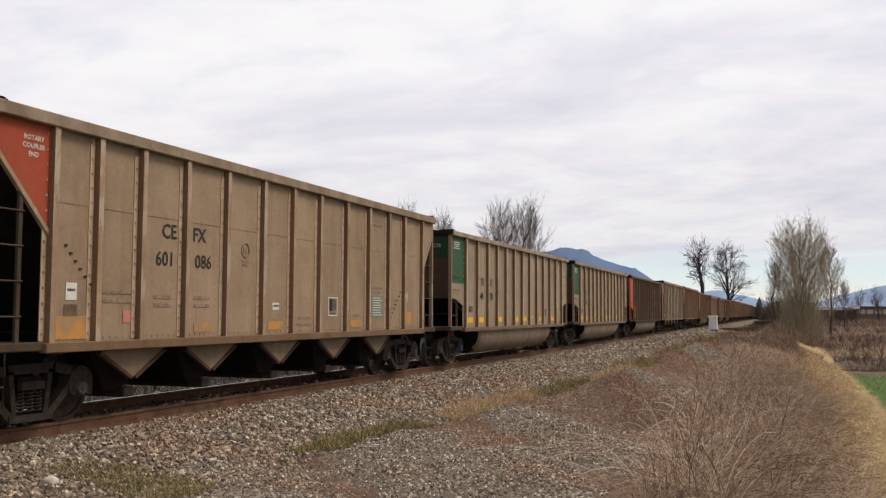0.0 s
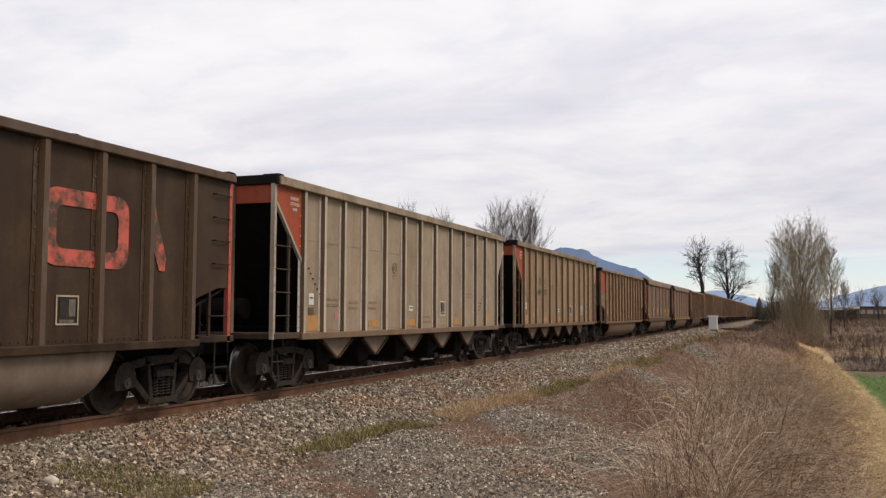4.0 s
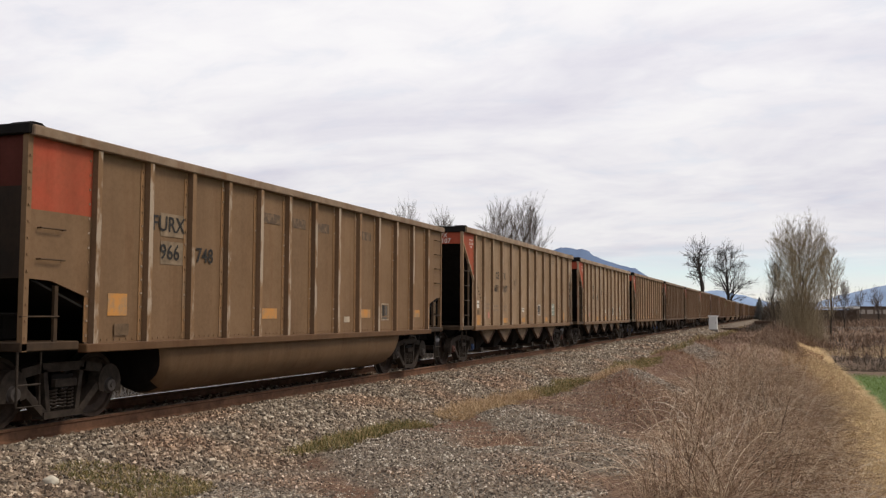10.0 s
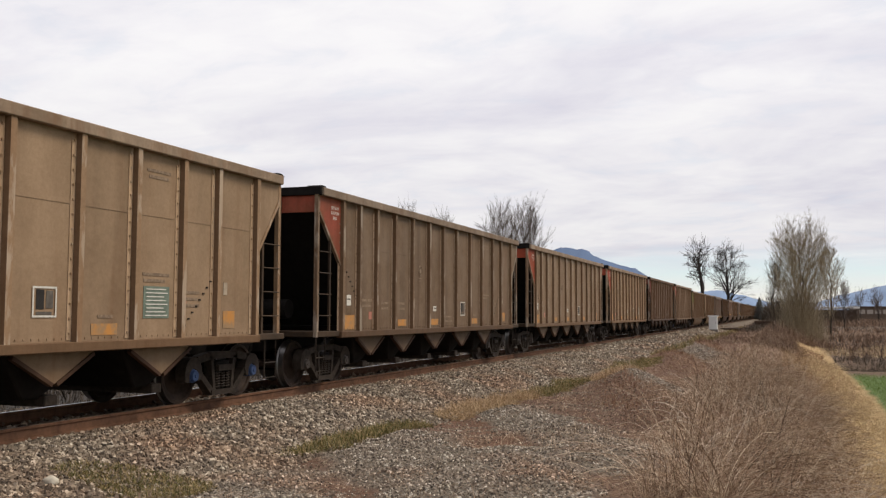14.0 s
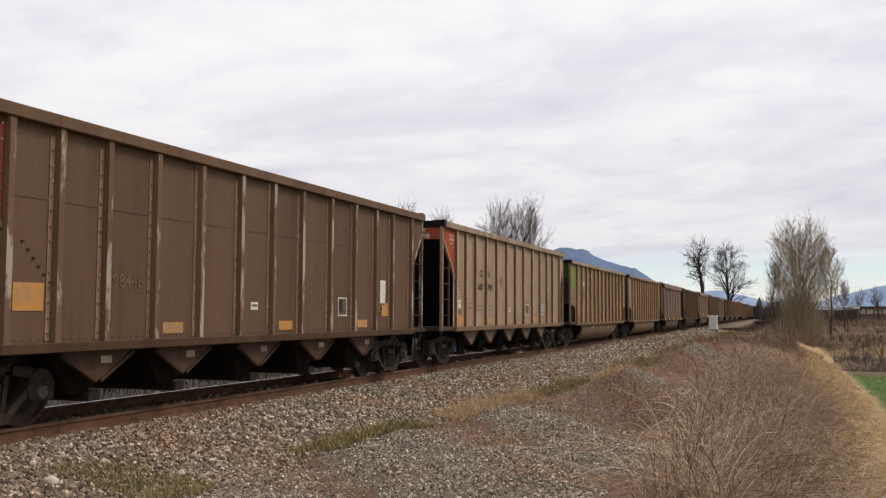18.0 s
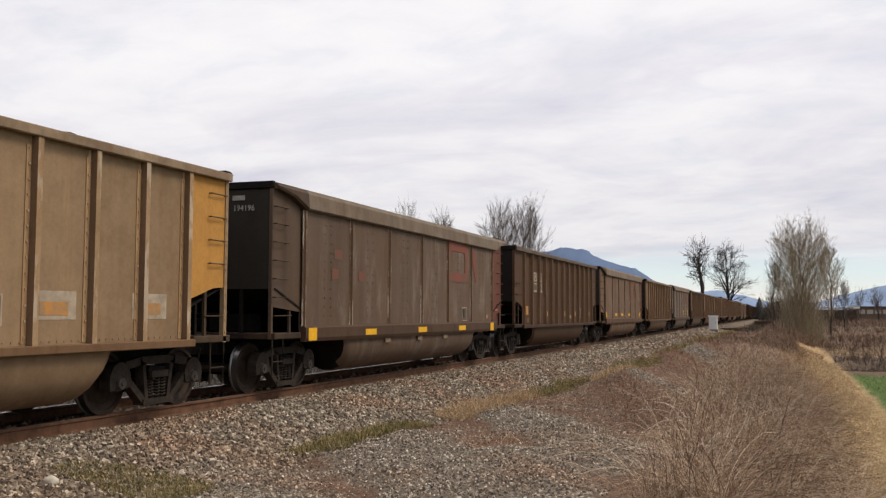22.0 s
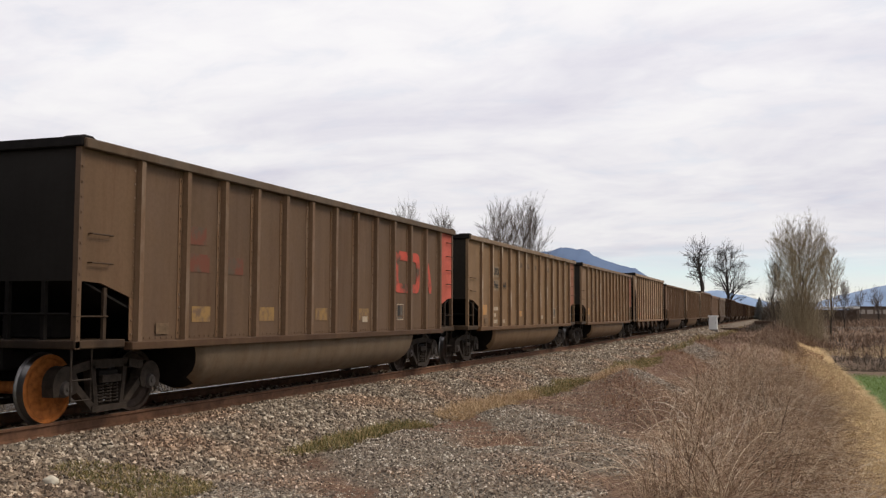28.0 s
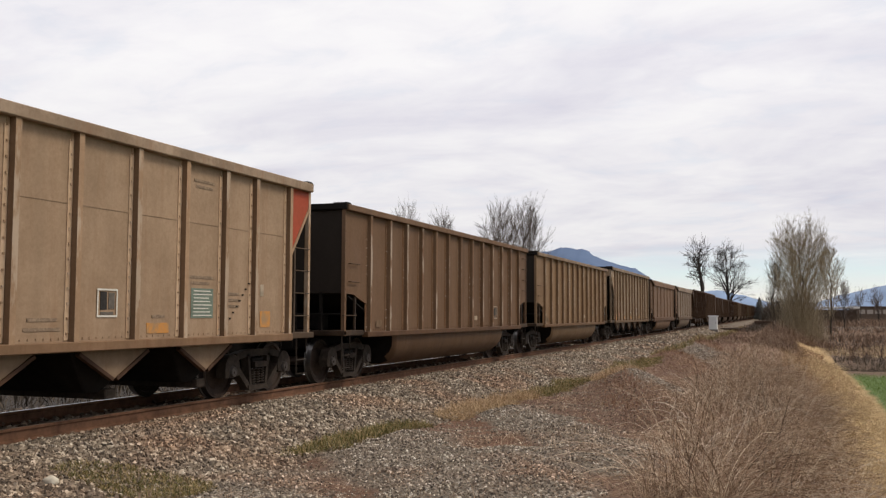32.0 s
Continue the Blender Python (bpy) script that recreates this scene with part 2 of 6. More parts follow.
# ---------------------------------------------------------------- mesh helpers
class Shape:
    """Plain lists of points and faces."""

    def __init__(self):
        self.v, self.f = [], []

    def add(self, verts, faces):
        n = len(self.v)
        self.v.extend(tuple(p) for p in verts)
        self.f.extend(tuple(i + n for i in q) for q in faces)
        return self

    def box(self, x0, x1, y0, y1, z0, z1):
        return self.add([(x, y, z) for x in (x0, x1) for y in (y0, y1) for z in (z0, z1)],
                        [(0, 1, 3, 2), (4, 6, 7, 5), (0, 4, 5, 1), (2, 3, 7, 6), (0, 2, 6, 4), (1, 5, 7, 3)])

    def prism(self, poly, y0, y1):
        """A polygon in x, z drawn out from y0 to y1."""
        n = len(poly)
        vs = [(x, y0, z) for x, z in poly] + [(x, y1, z) for x, z in poly]
        return self.add(vs, [tuple(range(n)), tuple(range(2 * n - 1, n - 1, -1))] + [(i, i + n, (i + 1) % n + n, (i + 1) % n) for i in range(n)])

    def extrude(self, poly, x0, x1):
        """A polygon in y, z drawn out from x0 to x1."""
        n = len(poly)
        vs = [(x0, y, z) for y, z in poly] + [(x1, y, z) for y, z in poly]
        return self.add(vs, [tuple(range(n)), tuple(range(2 * n - 1, n - 1, -1))] + [(i, i + n, (i + 1) % n + n, (i + 1) % n) for i in range(n)])

    def bar(self, a, b, w, y0, y1):
        """A bar in the x, z plane from a to b, w wide, between y0 and y1."""
        d = Vector((b[0] - a[0], b[1] - a[1])).normalized() * (w / 2)
        nx, nz = -d.y, d.x
        return self.prism([(a[0] + nx, a[1] + nz), (b[0] + nx, b[1] + nz), (b[0] - nx, b[1] - nz), (a[0] - nx, a[1] - nz)], y0, y1)

    def tube(self, path, radii, n=6, caps=True):
        rings = []
        pts = [Vector(p) for p in path]
        for i, p in enumerate(pts):
            d = (pts[min(i + 1, len(pts) - 1)] - pts[max(i - 1, 0)]).normalized()
            side = d.cross(Vector((0, 0, 1)) if abs(d.z) < 0.9 else Vector((1, 0, 0))).normalized()
            up = side.cross(d)
            r = radii[i] if isinstance(radii, (list, tuple)) else radii
            rings.append([p + side * (math.cos(6.2832 * k / n) * r) + up * (math.sin(6.2832 * k / n) * r) for k in range(n)])
        vs = [q for ring in rings for q in ring]
        fs = [(i * n + k, i * n + (k + 1) % n, (i + 1) * n + (k + 1) % n, (i + 1) * n + k) for i in range(len(rings) - 1) for k in range(n)]
        if caps:
            fs += [tuple(range(n - 1, -1, -1)), tuple(range((len(rings) - 1) * n, len(rings) * n))]
        return self.add(vs, fs)

    def lathe(self, profile, n=28):
        """Turn (radius, y) pairs round the y axis."""
        vs = [(r * math.cos(6.28319 * k / n), y, r * math.sin(6.28319 * k / n)) for r, y in profile for k in range(n)]
        fs = [(i * n + k, i * n + (k + 1) % n, (i + 1) * n + (k + 1) % n, (i + 1) * n + k) for i in range(len(profile) - 1) for k in range(n)]
        return self.add(vs, fs)

    def mesh(self, name, bevel=0.0, smooth=False):
        me = bpy.data.meshes.new(name)
        me.from_pydata(self.v, [], self.f)
        bm = bmesh.new(); bm.from_mesh(me)
        bmesh.ops.recalc_face_normals(bm, faces=bm.faces)
        if bevel:
            bmesh.ops.bevel(bm, geom=[e for e in bm.edges if e.is_manifold and e.calc_face_angle(0) > 0.5], offset=bevel, segments=1, profile=0.5, affect="EDGES")
        bm.to_mesh(me); bm.free()
        if smooth:
            me.shade_smooth()
            me.set_sharp_from_angle(angle=radians(35))
        return me


_meshes = {}


def cached(key, make):
    if key not in _meshes:
        _meshes[key] = make()
    return _meshes[key]


def piece(name, me, mat, parent, at=(0, 0, 0), label="", tall=1.0):
    """One mesh object under a thing or part; the material sits on the object, so that meshes can be shared."""
    ob = new(name, me)
    ob.parent = parent
    ob.location, ob.scale = at, (1, 1, tall)
    if not me.materials:
        me.materials.append(None)
    ob.material_slots[0].link = "OBJECT"
    ob.material_slots[0].material = mat
    if label:
        tagged(ob, label)
    return ob


def raw(name, verts, faces, mat, smooth=False):
    me = bpy.data.meshes.new(name)
    me.from_pydata(verts, [], faces)
    me.materials.append(mat)
    if smooth:
        me.shade_smooth()
    return me


# ---------------------------------------------------------------- the line of the track
BEND, RADIUS = 300.0, 1050.0


def on_track(d, side=0.0, z=0.0):
    """Place and heading (degrees) at d metres along the track, side metres to its left."""
    if d <= BEND:
        return d, side, z, 0.0
    a = (d - BEND) / RADIUS
    return BEND + (RADIUS + side) * math.sin(a), -RADIUS + (RADIUS + side) * math.cos(a), z, -math.degrees(a)


# ---------------------------------------------------------------- ground
def bump2(x, y, s, seed=0.0):
    return noise.noise(Vector((x * s + seed, y * s - seed, seed * 0.37)))


def smooth(a, b, t):
    t = max(0.0, min(1.0, (t - a) / (b - a)))
    return t * t * (3 - 2 * t)


# tongues of gravel washed across the bench, and the weedy banks between them: start, end, half width
WASHES = (((60.0, -4.2), (34.0, -8.3), 0.75), ((36.0, -3.9), (24.5, -7.2), 0.62), ((18.5, -4.9), (13.4, -7.9), 0.95), ((13.0, -4.6), (10.0, -6.8), 1.25), ((9.0, -4.3), (7.5, -6.0), 1.1), ((12.5, -6.4), (9.2, -8.0), 0.9))
BANKS = (((76.0, -3.6), (40.0, -7.6), 0.85), ((46.0, -5.0), (28.0, -8.2), 0.80), ((29.0, -5.4), (18.0, -8.0), 0.80))


def along(x, y, runs):
    """How far inside the nearest of these strips a place lies, from 0 to 1."""
    best = 0.0
    for (ax, ay), (bx, by), w in runs:
        dx, dy = bx - ax, by - ay
        f = max(0.0, min(1.0, ((x - ax) * dx + (y - ay) * dy) / (dx * dx + dy * dy)))
        q = math.hypot((x - ax - f * dx) * 0.5, y - ay - f * dy) / w
        best = max(best, math.exp(-1.3 * q * q))
    return best


def ground_z(x, y):
    if x > BEND:
        a = math.atan2(x - BEND, y + RADIUS)
        q = math.hypot(x - BEND, y + RADIUS) - RADIUS
        if a < 1.3:
            y = q
    if y >= -1.9:
        z = -0.185 if y < 1.9 else -0.185 - 0.40 * smooth(1.9, 4.0, y) - 1.6 * smooth(6.0, 14.0, y)
        return z + (0.12 * bump2(x, y, 0.1, 9) if y > 5 else 0)
    z = -0.185 - 0.38 * smooth(-1.7, -3.9, y)
    wob = 0.7 * bump2(x, 0, 0.07, 3)
    z -= 1.95 * smooth(-8.2 + wob, -13.9 + 0.4 * wob, y)
    near = smooth(-3.2, -4.4, y) * (1 - smooth(-9, -12, y))
    z += near * (0.10 * bump2(x, y, 0.55, 4) + 0.05 * bump2(x, y, 1.7, 5))
    if 5 < x < 140 and y > -9.5:
        z += 0.16 * along(x, y, WASHES) + 0.30 * along(x, y, BANKS)
    if x < 160:                                 # the ditch that meets the foot of the bank
        bend = 80.0 + 0.6 * (-14.0 - y)
        z -= 1.1 * math.exp(-((x - bend) / 3.4) ** 2) * smooth(-12.4, -14.0, y) * (1 - smooth(-30, -50, y))
    if y < -15:
        z += 0.08 * bump2(x, y, 0.12, 7)
    return z


def ground_material():
    m, nt, b = material("ground_cover")
    tc = nt.nodes.new("ShaderNodeTexCoord")
    sep = nt.nodes.new("ShaderNodeSeparateXYZ"); nt.links.new(tc.outputs["Object"], sep.inputs[0])

    def noise_at(scale, detail=6.0, rough=0.6, dim=0):
        n = node(nt, "ShaderNodeTexNoise", Scale=scale, Detail=detail, Roughness=rough)
        nt.links.new(tc.outputs["Object"], n.inputs[0])
        return n.outputs[0]

    def math_(op, a, c, clamp=False):
        n = nt.nodes.new("ShaderNodeMath"); n.operation = op; n.use_clamp = clamp
        for i, v in enumerate((a, c)):
            if isinstance(v, (int, float)):
                n.inputs[i].default_value = v
            else:
                nt.links.new(v, n.inputs[i])
        return n.outputs[0]

    mid, fine, large = noise_at(0.45), noise_at(9.0, 5.0, 0.7), noise_at(0.09)
    # stones: cells of two sizes
    vor = node(nt, "ShaderNodeTexVoronoi", Scale=19.0); nt.links.new(tc.outputs["Object"], vor.inputs[0])
    stones = ramp(nt, vor.outputs["Color"], [(0.05, (0.06, 0.048, 0.038)), (0.45, (0.17, 0.135, 0.105)), (0.75, (0.25, 0.205, 0.16)), (1.0, (0.48, 0.43, 0.36))])
    pebble = node(nt, "ShaderNodeTexVoronoi", Scale=55.0); nt.links.new(tc.outputs["Object"], pebble.inputs[0])
    grit = ramp(nt, math_("ADD", math_("MULTIPLY", pebble.outputs["Color"], 0.55), math_("MULTIPLY", fine, 0.45)), [(0.3, (0.075, 0.062, 0.05)), (0.55, (0.19, 0.16, 0.13)), (0.75, (0.38, 0.34, 0.285))])
    earth = ramp(nt, fine, [(0.3, (0.082, 0.043, 0.026)), (0.55, (0.172, 0.094, 0.058)), (0.75, (0.28, 0.172, 0.112))])
    litter = ramp(nt, fine, [(0.3, (0.105, 0.062, 0.040)), (0.55, (0.215, 0.135, 0.088)), (0.75, (0.34, 0.225, 0.15))])
    straw = ramp(nt, fine, [(0.3, (0.27, 0.19, 0.09)), (0.6, (0.52, 0.38, 0.195))])
    far_weeds = ramp(nt, fine, [(0.3, (0.060, 0.038, 0.024)), (0.6, (0.135, 0.090, 0.055))])
    green = ramp(nt, fine, [(0.3, (0.045, 0.085, 0.014)), (0.65, (0.10, 0.19, 0.025))])
    y = math_("ADD", sep.outputs[1], math_("MULTIPLY", math_("SUBTRACT", mid, 0.5), 1.3))
    y = math_("ADD", y, math_("MULTIPLY", math_("SUBTRACT", fine, 0.5), 0.35))

    def step(a, c):
        n = nt.nodes.new("ShaderNodeMapRange"); n.interpolation_type = "SMOOTHSTEP"
        n.inputs[1].default_value, n.inputs[2].default_value = a, c
        nt.links.new(y, n.inputs[0])
        return n.outputs[0]

    washed = nt.nodes.new("ShaderNodeAttribute"); washed.attribute_name = "washed"
    bare = ramp(nt, math_("ADD", washed.outputs["Fac"], math_("MULTIPLY", math_("SUBTRACT", mid, 0.5), 0.9)), [(0.38, (0, 0, 0)), (0.58, (1, 1, 1))])
    bench = mixed(nt, bare.outputs[0], earth.outputs[0], grit.outputs[0])
    col = mixed(nt, step(-3.4, -4.0), stones.outputs[0], bench)
    col = mixed(nt, step(-7.7, -8.8), col, litter.outputs[0])
    col = mixed(nt, step(-10.3, -11.6), col, straw.outputs[0])
    field = ramp(nt, large, [(0.40, (0, 0, 0)), (0.5, (1, 1, 1))])
    brown = mixed(nt, field.outputs[0], far_weeds.outputs[0], mixed(nt, 0.35, far_weeds.outputs[0], litter.outputs[0]))
    xf = nt.nodes.new("ShaderNodeMapRange"); xf.inputs[1].default_value, xf.inputs[2].default_value = 66.0, 71.0
    nt.links.new(sep.outputs[0], xf.inputs[0])
    grassy = mixed(nt, xf.outputs[0], green.outputs[0], brown)
    col = mixed(nt, step(-13.8, -14.3), col, grassy)
    # ground beyond the rails, coloured dark for the shade seen under the train
    shaded_earth = ramp(nt, fine, [(0.3, (0.015, 0.011, 0.008)), (0.7, (0.05, 0.037, 0.026))])
    col = mixed(nt, step(3.4, 4.6), col, shaded_earth.outputs[0])
    tint = ramp(nt, large, [(0.35, (0.70, 0.66, 0.60)), (0.65, (0.92, 0.86, 0.78))])
    col = mixed(nt, 1.0, col, tint.outputs[0], "MULTIPLY")
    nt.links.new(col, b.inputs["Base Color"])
    b.inputs["Roughness"].default_value = 0.95
    bumped(nt, b, math_("ADD", fine, math_("ADD", math_("MULTIPLY", vor.outputs["Distance"], 0.6), math_("MULTIPLY", pebble.outputs["Distance"], 0.5))), 0.9, 0.04)
    return m


GROUND = ground_material()


def span(stops):
    """Grid lines from (start, end, step) runs."""
    out = []
    for a, b, s in stops:
        n = max(1, round((b - a) / s))
        out += [a + (b - a) * i / n for i in range(n)]
    return out + [stops[-1][1]]


def build_ground():
    xs = span([(-2500, -60, 240), (-60, -4, 4), (-4, 40, 0.25), (40, 90, 0.8), (90, 300, 4), (300, 700, 10), (700, 4900, 200)])
    ys = span([(-4000, -200, 300), (-200, -40, 10), (-40, -16, 1.5), (-16, -1.2, 0.25), (-1.2, 5, 0.6), (5, 60, 5), (60, 4000, 300)])
    verts = [(x, y, ground_z(x, y)) for x in xs for y in ys]
    n = len(ys)
    faces = [(i * n + j, (i + 1) * n + j, (i + 1) * n + j + 1, i * n + j + 1) for i in range(len(xs) - 1) for j in range(n - 1)]
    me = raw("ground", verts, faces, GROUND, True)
    cover = me.attributes.new("washed", "FLOAT", "POINT")
    cover.data.foreach_set("value", [along(x, y, WASHES) * (1 - 0.8 * along(x, y, BANKS)) if 4 < x < 90 and -10 < y < -3 else 0.0 for x, y, z in verts])
    ob = new("ground", me)
    tagged(ob, "gravel and dirt embankment falling to dead grass and fields", "ground", kind="structure")


build_ground()


def stone_material(tone=(0.95, 0.92, 0.85)):
    m, nt, b = material("ballast_stone")
    g = nt.nodes.new("ShaderNodeNewGeometry")
    tc = nt.nodes.new("ShaderNodeTexCoord")
    n = node(nt, "ShaderNodeTexNoise", Scale=0.5, Detail=3.0); nt.links.new(tc.outputs["Object"], n.inputs[0])
    base = ramp(nt, g.outputs["Random Per Island"], [(0.0, (0.065, 0.052, 0.042)), (0.3, (0.15, 0.12, 0.095)), (0.6, (0.235, 0.19, 0.15)), (0.85, (0.36, 0.31, 0.25)), (1.0, (0.62, 0.57, 0.50))])
    rust = ramp(nt, n.outputs[0], [(0.48, (0, 0, 0)), (0.66, (0.55, 0.55, 0.55))])
    col = mixed(nt, rust.outputs[0], base.outputs[0], mixed(nt, 1.0, base.outputs[0], (1.05, 0.72, 0.55), "MULTIPLY"))
    col = mixed(nt, 1.0, col, tone, "MULTIPLY")
    nt.links.new(col, b.inputs["Base Color"])
    b.inputs["Roughness"].default_value = 0.9
    return m


STONE = stone_material()
GREY_STONE = stone_material((1.06, 1.07, 1.05))


def scatter_stones(name, label, count, area, size, seed, keep=None, grey=False):
    """Loose angular stones, each a jittered block, half sunk in the ground."""
    rng = np.random.default_rng(seed)
    x = area[0] + (area[1] - area[0]) * rng.random(count) ** 1.25
    y = area[2] + (area[3] - area[2]) * rng.random(count)
    if keep is not None:
        ok = np.array([keep(a, c) for a, c in zip(x, y)])
        x, y = x[ok], y[ok]
    count = len(x)
    z = np.array([ground_z(a, c) for a, c in zip(x, y)])
    cube = np.array([(a, c, d) for a in (-1, 1) for c in (-1, 1) for d in (-1, 1)], float)
    s = size * (0.55 + 0.9 * rng.random(count)) * (1 + np.maximum(x - 12, 0) * 0.016)
    v = cube[None] * s[:, None, None] * (0.5 + 0.4 * rng.random((count, 1, 3)))
    v += rng.normal(0, 0.22, (count, 8, 3)) * s[:, None, None]
    q = rng.normal(size=(count, 4)); q /= np.linalg.norm(q, axis=1)[:, None]
    w, a, c, d = q.T
    rot = np.stack([1 - 2 * (c * c + d * d), 2 * (a * c - d * w), 2 * (a * d + c * w), 2 * (a * c + d * w), 1 - 2 * (a * a + d * d), 2 * (c * d - a * w),
                    2 * (a * d - c * w), 2 * (c * d + a * w), 1 - 2 * (a * a + c * c)], 1).reshape(-1, 3, 3)
    v = np.einsum("nij,nkj->nki", rot, v) + np.stack([x, y, z + s * 0.2], 1)[:, None]
    quads = np.array([(0, 1, 3, 2), (4, 6, 7, 5), (0, 4, 5, 1), (2, 3, 7, 6), (0, 2, 6, 4), (1, 5, 7, 3)])
    f = (quads[None] + 8 * np.arange(count)[:, None, None]).reshape(-1, 4)
    me = raw(name, v.reshape(-1, 3).tolist(), f.tolist(), GREY_STONE if grey else STONE)
    tagged(new(name, me), label, "gravel", kind="stuff")


def heaped(a, c):
    """Where loose gravel lies thick: on the heaps, thinner between them."""
    return along(a, c, WASHES) + 0.35 * bump2(a, c, 0.6, 2) + 0.30 * bump2(a, c, 2.1, 6) > 0.42


scatter_stones("ballast", "pale grey and brownish crushed stone ballast beside the rail", 62000, (4.5, 46, -4.0, -0.90), 0.023, 1)
scatter_stones("ballast", "crushed stone ballast between and behind the rails", 6000, (6, 50, -0.6, 3.2), 0.032, 2)
scatter_stones("ballast", "crushed stone ballast further along the track", 16000, (44, 135, -4.0, -0.9), 0.030, 4)
scatter_stones("gravel", "small brown stones trodden into the dirt bench", 22000, (5.5, 30, -8.2, -3.6), 0.010, 7)
scatter_stones("gravel", "loose grey gravel spilled on the dirt bench", 90000, (5.5, 60, -8.6, -3.6), 0.0135, 3, heaped, True)


# ---------------------------------------------------------------- track
def build_track():
    track = tagged(new("railway_track"), "rusty steel rails on dark ties in ballast", "railway track", kind="structure")
    foot = [(-0.07, -0.185), (0.07, -0.185), (0.07, -0.172), (0.012, -0.15), (0.010, -0.05), (0.036, -0.038), (0.036, -0.006), (0.028, 0.0), (-0.028, 0.0), (-0.036, -0.006), (-0.036, -0.038), (-0.010, -0.05), (-0.012, -0.15), (-0.07, -0.172)]
    for side in (-0.755, 0.755):
        steps = [-80.0, BEND] + [BEND + 12 * i for i in range(1, 75)]
        for name, poly, mat, lift in (("rail", foot, RAIL_RUST, 0.0), ("rail_head", [(-0.026, 0.0), (0.026, 0.0), (0.024, 0.003), (-0.024, 0.003)], RAIL_HEAD, 0.0)):
            s = Shape()
            n = len(poly)
            vs = []
            for d in steps:
                for y, z in poly:
                    px, py, pz, _ = on_track(d, side + y, z)
                    vs.append((px, py, pz))
            fs = [(i * n + k, i * n + (k + 1) % n, (i + 1) * n + (k + 1) % n, (i + 1) * n + k) for i in range(len(steps) - 1) for k in range(n)]
            s.add(vs, fs)
            piece(name, s.mesh(name), DARK_REFLECT_HEAD if name == "rail_head" and side < 0 else mat, track)
    tie = Shape().box(-0.11, 0.11, -1.3, 1.3, -0.37, -0.187).mesh("tie", 0.012)
    for i in range(150):
        piece("tie", tie, TIE, track, (-8 + i * 0.52, random.uniform(-0.03, 0.03), 0))


build_track()

# ---------------------------------------------------------------- coal cars
PITCH = 16.18
HALF = PITCH / 2
HOPPER_POSTS = [1.70, 2.53, 3.44, 4.50, 5.62, 6.77, 7.84, 8.92, 10.12, 11.26, 12.36, 13.30, 14.48]
GON_POSTS = [1.90, 3.00, 4.04, 5.05, 6.06, 7.06, 8.09, 9.12, 10.14, 11.15, 12.20, 13.24, 14.28]
TUB_POSTS = [1.80, 3.88, 5.94, 8.03, 10.00, 12.02, 14.10]


def make_wheelset():
    s = Shape()
    for sg in (-1, 1):
        prof = [(0.0, 0.86), (0.09, 0.86), (0.10, 0.80), (0.14, 0.785), (0.30, 0.735), (0.39, 0.765), (0.405, 0.80), (0.457, 0.80), (0.462, 0.70), (0.487, 0.685), (0.485, 0.665), (0.40, 0.66), (0.38, 0.70), (0.14, 0.69), (0.09, 0.66), (0.085, 0.0)]
        s.lathe([(r, y * sg) for r, y in prof], 32)
    me = s.mesh("wheelset", 0, True)
    me.materials.append(None)
    me.materials.append(TREAD)
    for p in me.polygons:            # the worn running surface
        if math.hypot(p.center.x, p.center.z) > 0.448:
            p.material_index = 1
    return me


def make_side_frame():
    """Cast frame: arched top member, rounded pedestals, leaning columns and a narrow spring seat."""
    s = Shape()
    a, c = -0.075, 0.075
    s.bar((-0.74, 0.70), (-0.38, 0.76), 0.12, a, c).bar((-0.42, 0.76), (0.42, 0.76), 0.12, a, c).bar((0.38, 0.76), (0.74, 0.70), 0.12, a, c)
    for sg in (-1, 1):
        band = []
        for i in range(11):
            q = math.pi * (1 - i / 10)
            band.append(((sg * (0.89 + 0.235 * math.cos(q)), 0.50 + 0.26 * math.sin(q)), (sg * (0.89 + 0.115 * math.cos(q)), 0.457 + 0.115 * math.sin(q))))
        vs = [(x, y, z) for y in (a - 0.02, c + 0.02) for pair in band for x, z in pair]
        fs = []
        for i in range(10):
            k = 2 * i
            fs += [(k, k + 2, k + 3, k + 1), (k + 22, k + 23, k + 25, k + 24), (k, k + 22, k + 24, k + 2), (k + 1, k + 3, k + 25, k + 23)]
        s.add(vs, fs + [(0, 1, 23, 22), (20, 42, 43, 21)])
        s.prism([(sg * 0.655, 0.51), (sg * 0.775, 0.46), (sg * 0.775, 0.37), (sg * 0.69, 0.39)], a - 0.018, c + 0.018)
        s.prism([(sg * 1.005, 0.46), (sg * 1.125, 0.51), (sg * 1.11, 0.36), (sg * 1.005, 0.36)], a - 0.018, c + 0.018)
        s.bar((sg * 0.70, 0.50), (sg * 0.31, 0.15), 0.10, a, c)
        s.bar((sg * 0.26, 0.17), (sg * 0.34, 0.74), 0.075, a, c)
    s.bar((-0.36, 0.145), (0.36, 0.145), 0.085, a - 0.02, c + 0.02)
    s.box(-0.20, 0.20, -0.12, 0.12, 0.50, 0.60)
    return s.mesh("side_frame", 0, True)


def make_spring():
    s = Shape()
    s.tube([(math.cos(i * 0.7854) * 0.062, math.sin(i * 0.7854) * 0.062, 0.20 + 0.0056 * i) for i in range(49)], 0.014, 5)
    return s.mesh("coil_spring")


def make_bolster():
    s = Shape().box(-0.20, 0.20, -1.05, 1.05, 0.48, 0.66).box(-0.26, 0.26, -0.5, 0.5, 0.60, 0.74)
    for sg in (-1, 1):
        s.box(sg * 0.45 - 0.05, sg * 0.45 + 0.05, -0.85, 0.85, 0.30, 0.42)
    return s.mesh("bolster", 0.01)


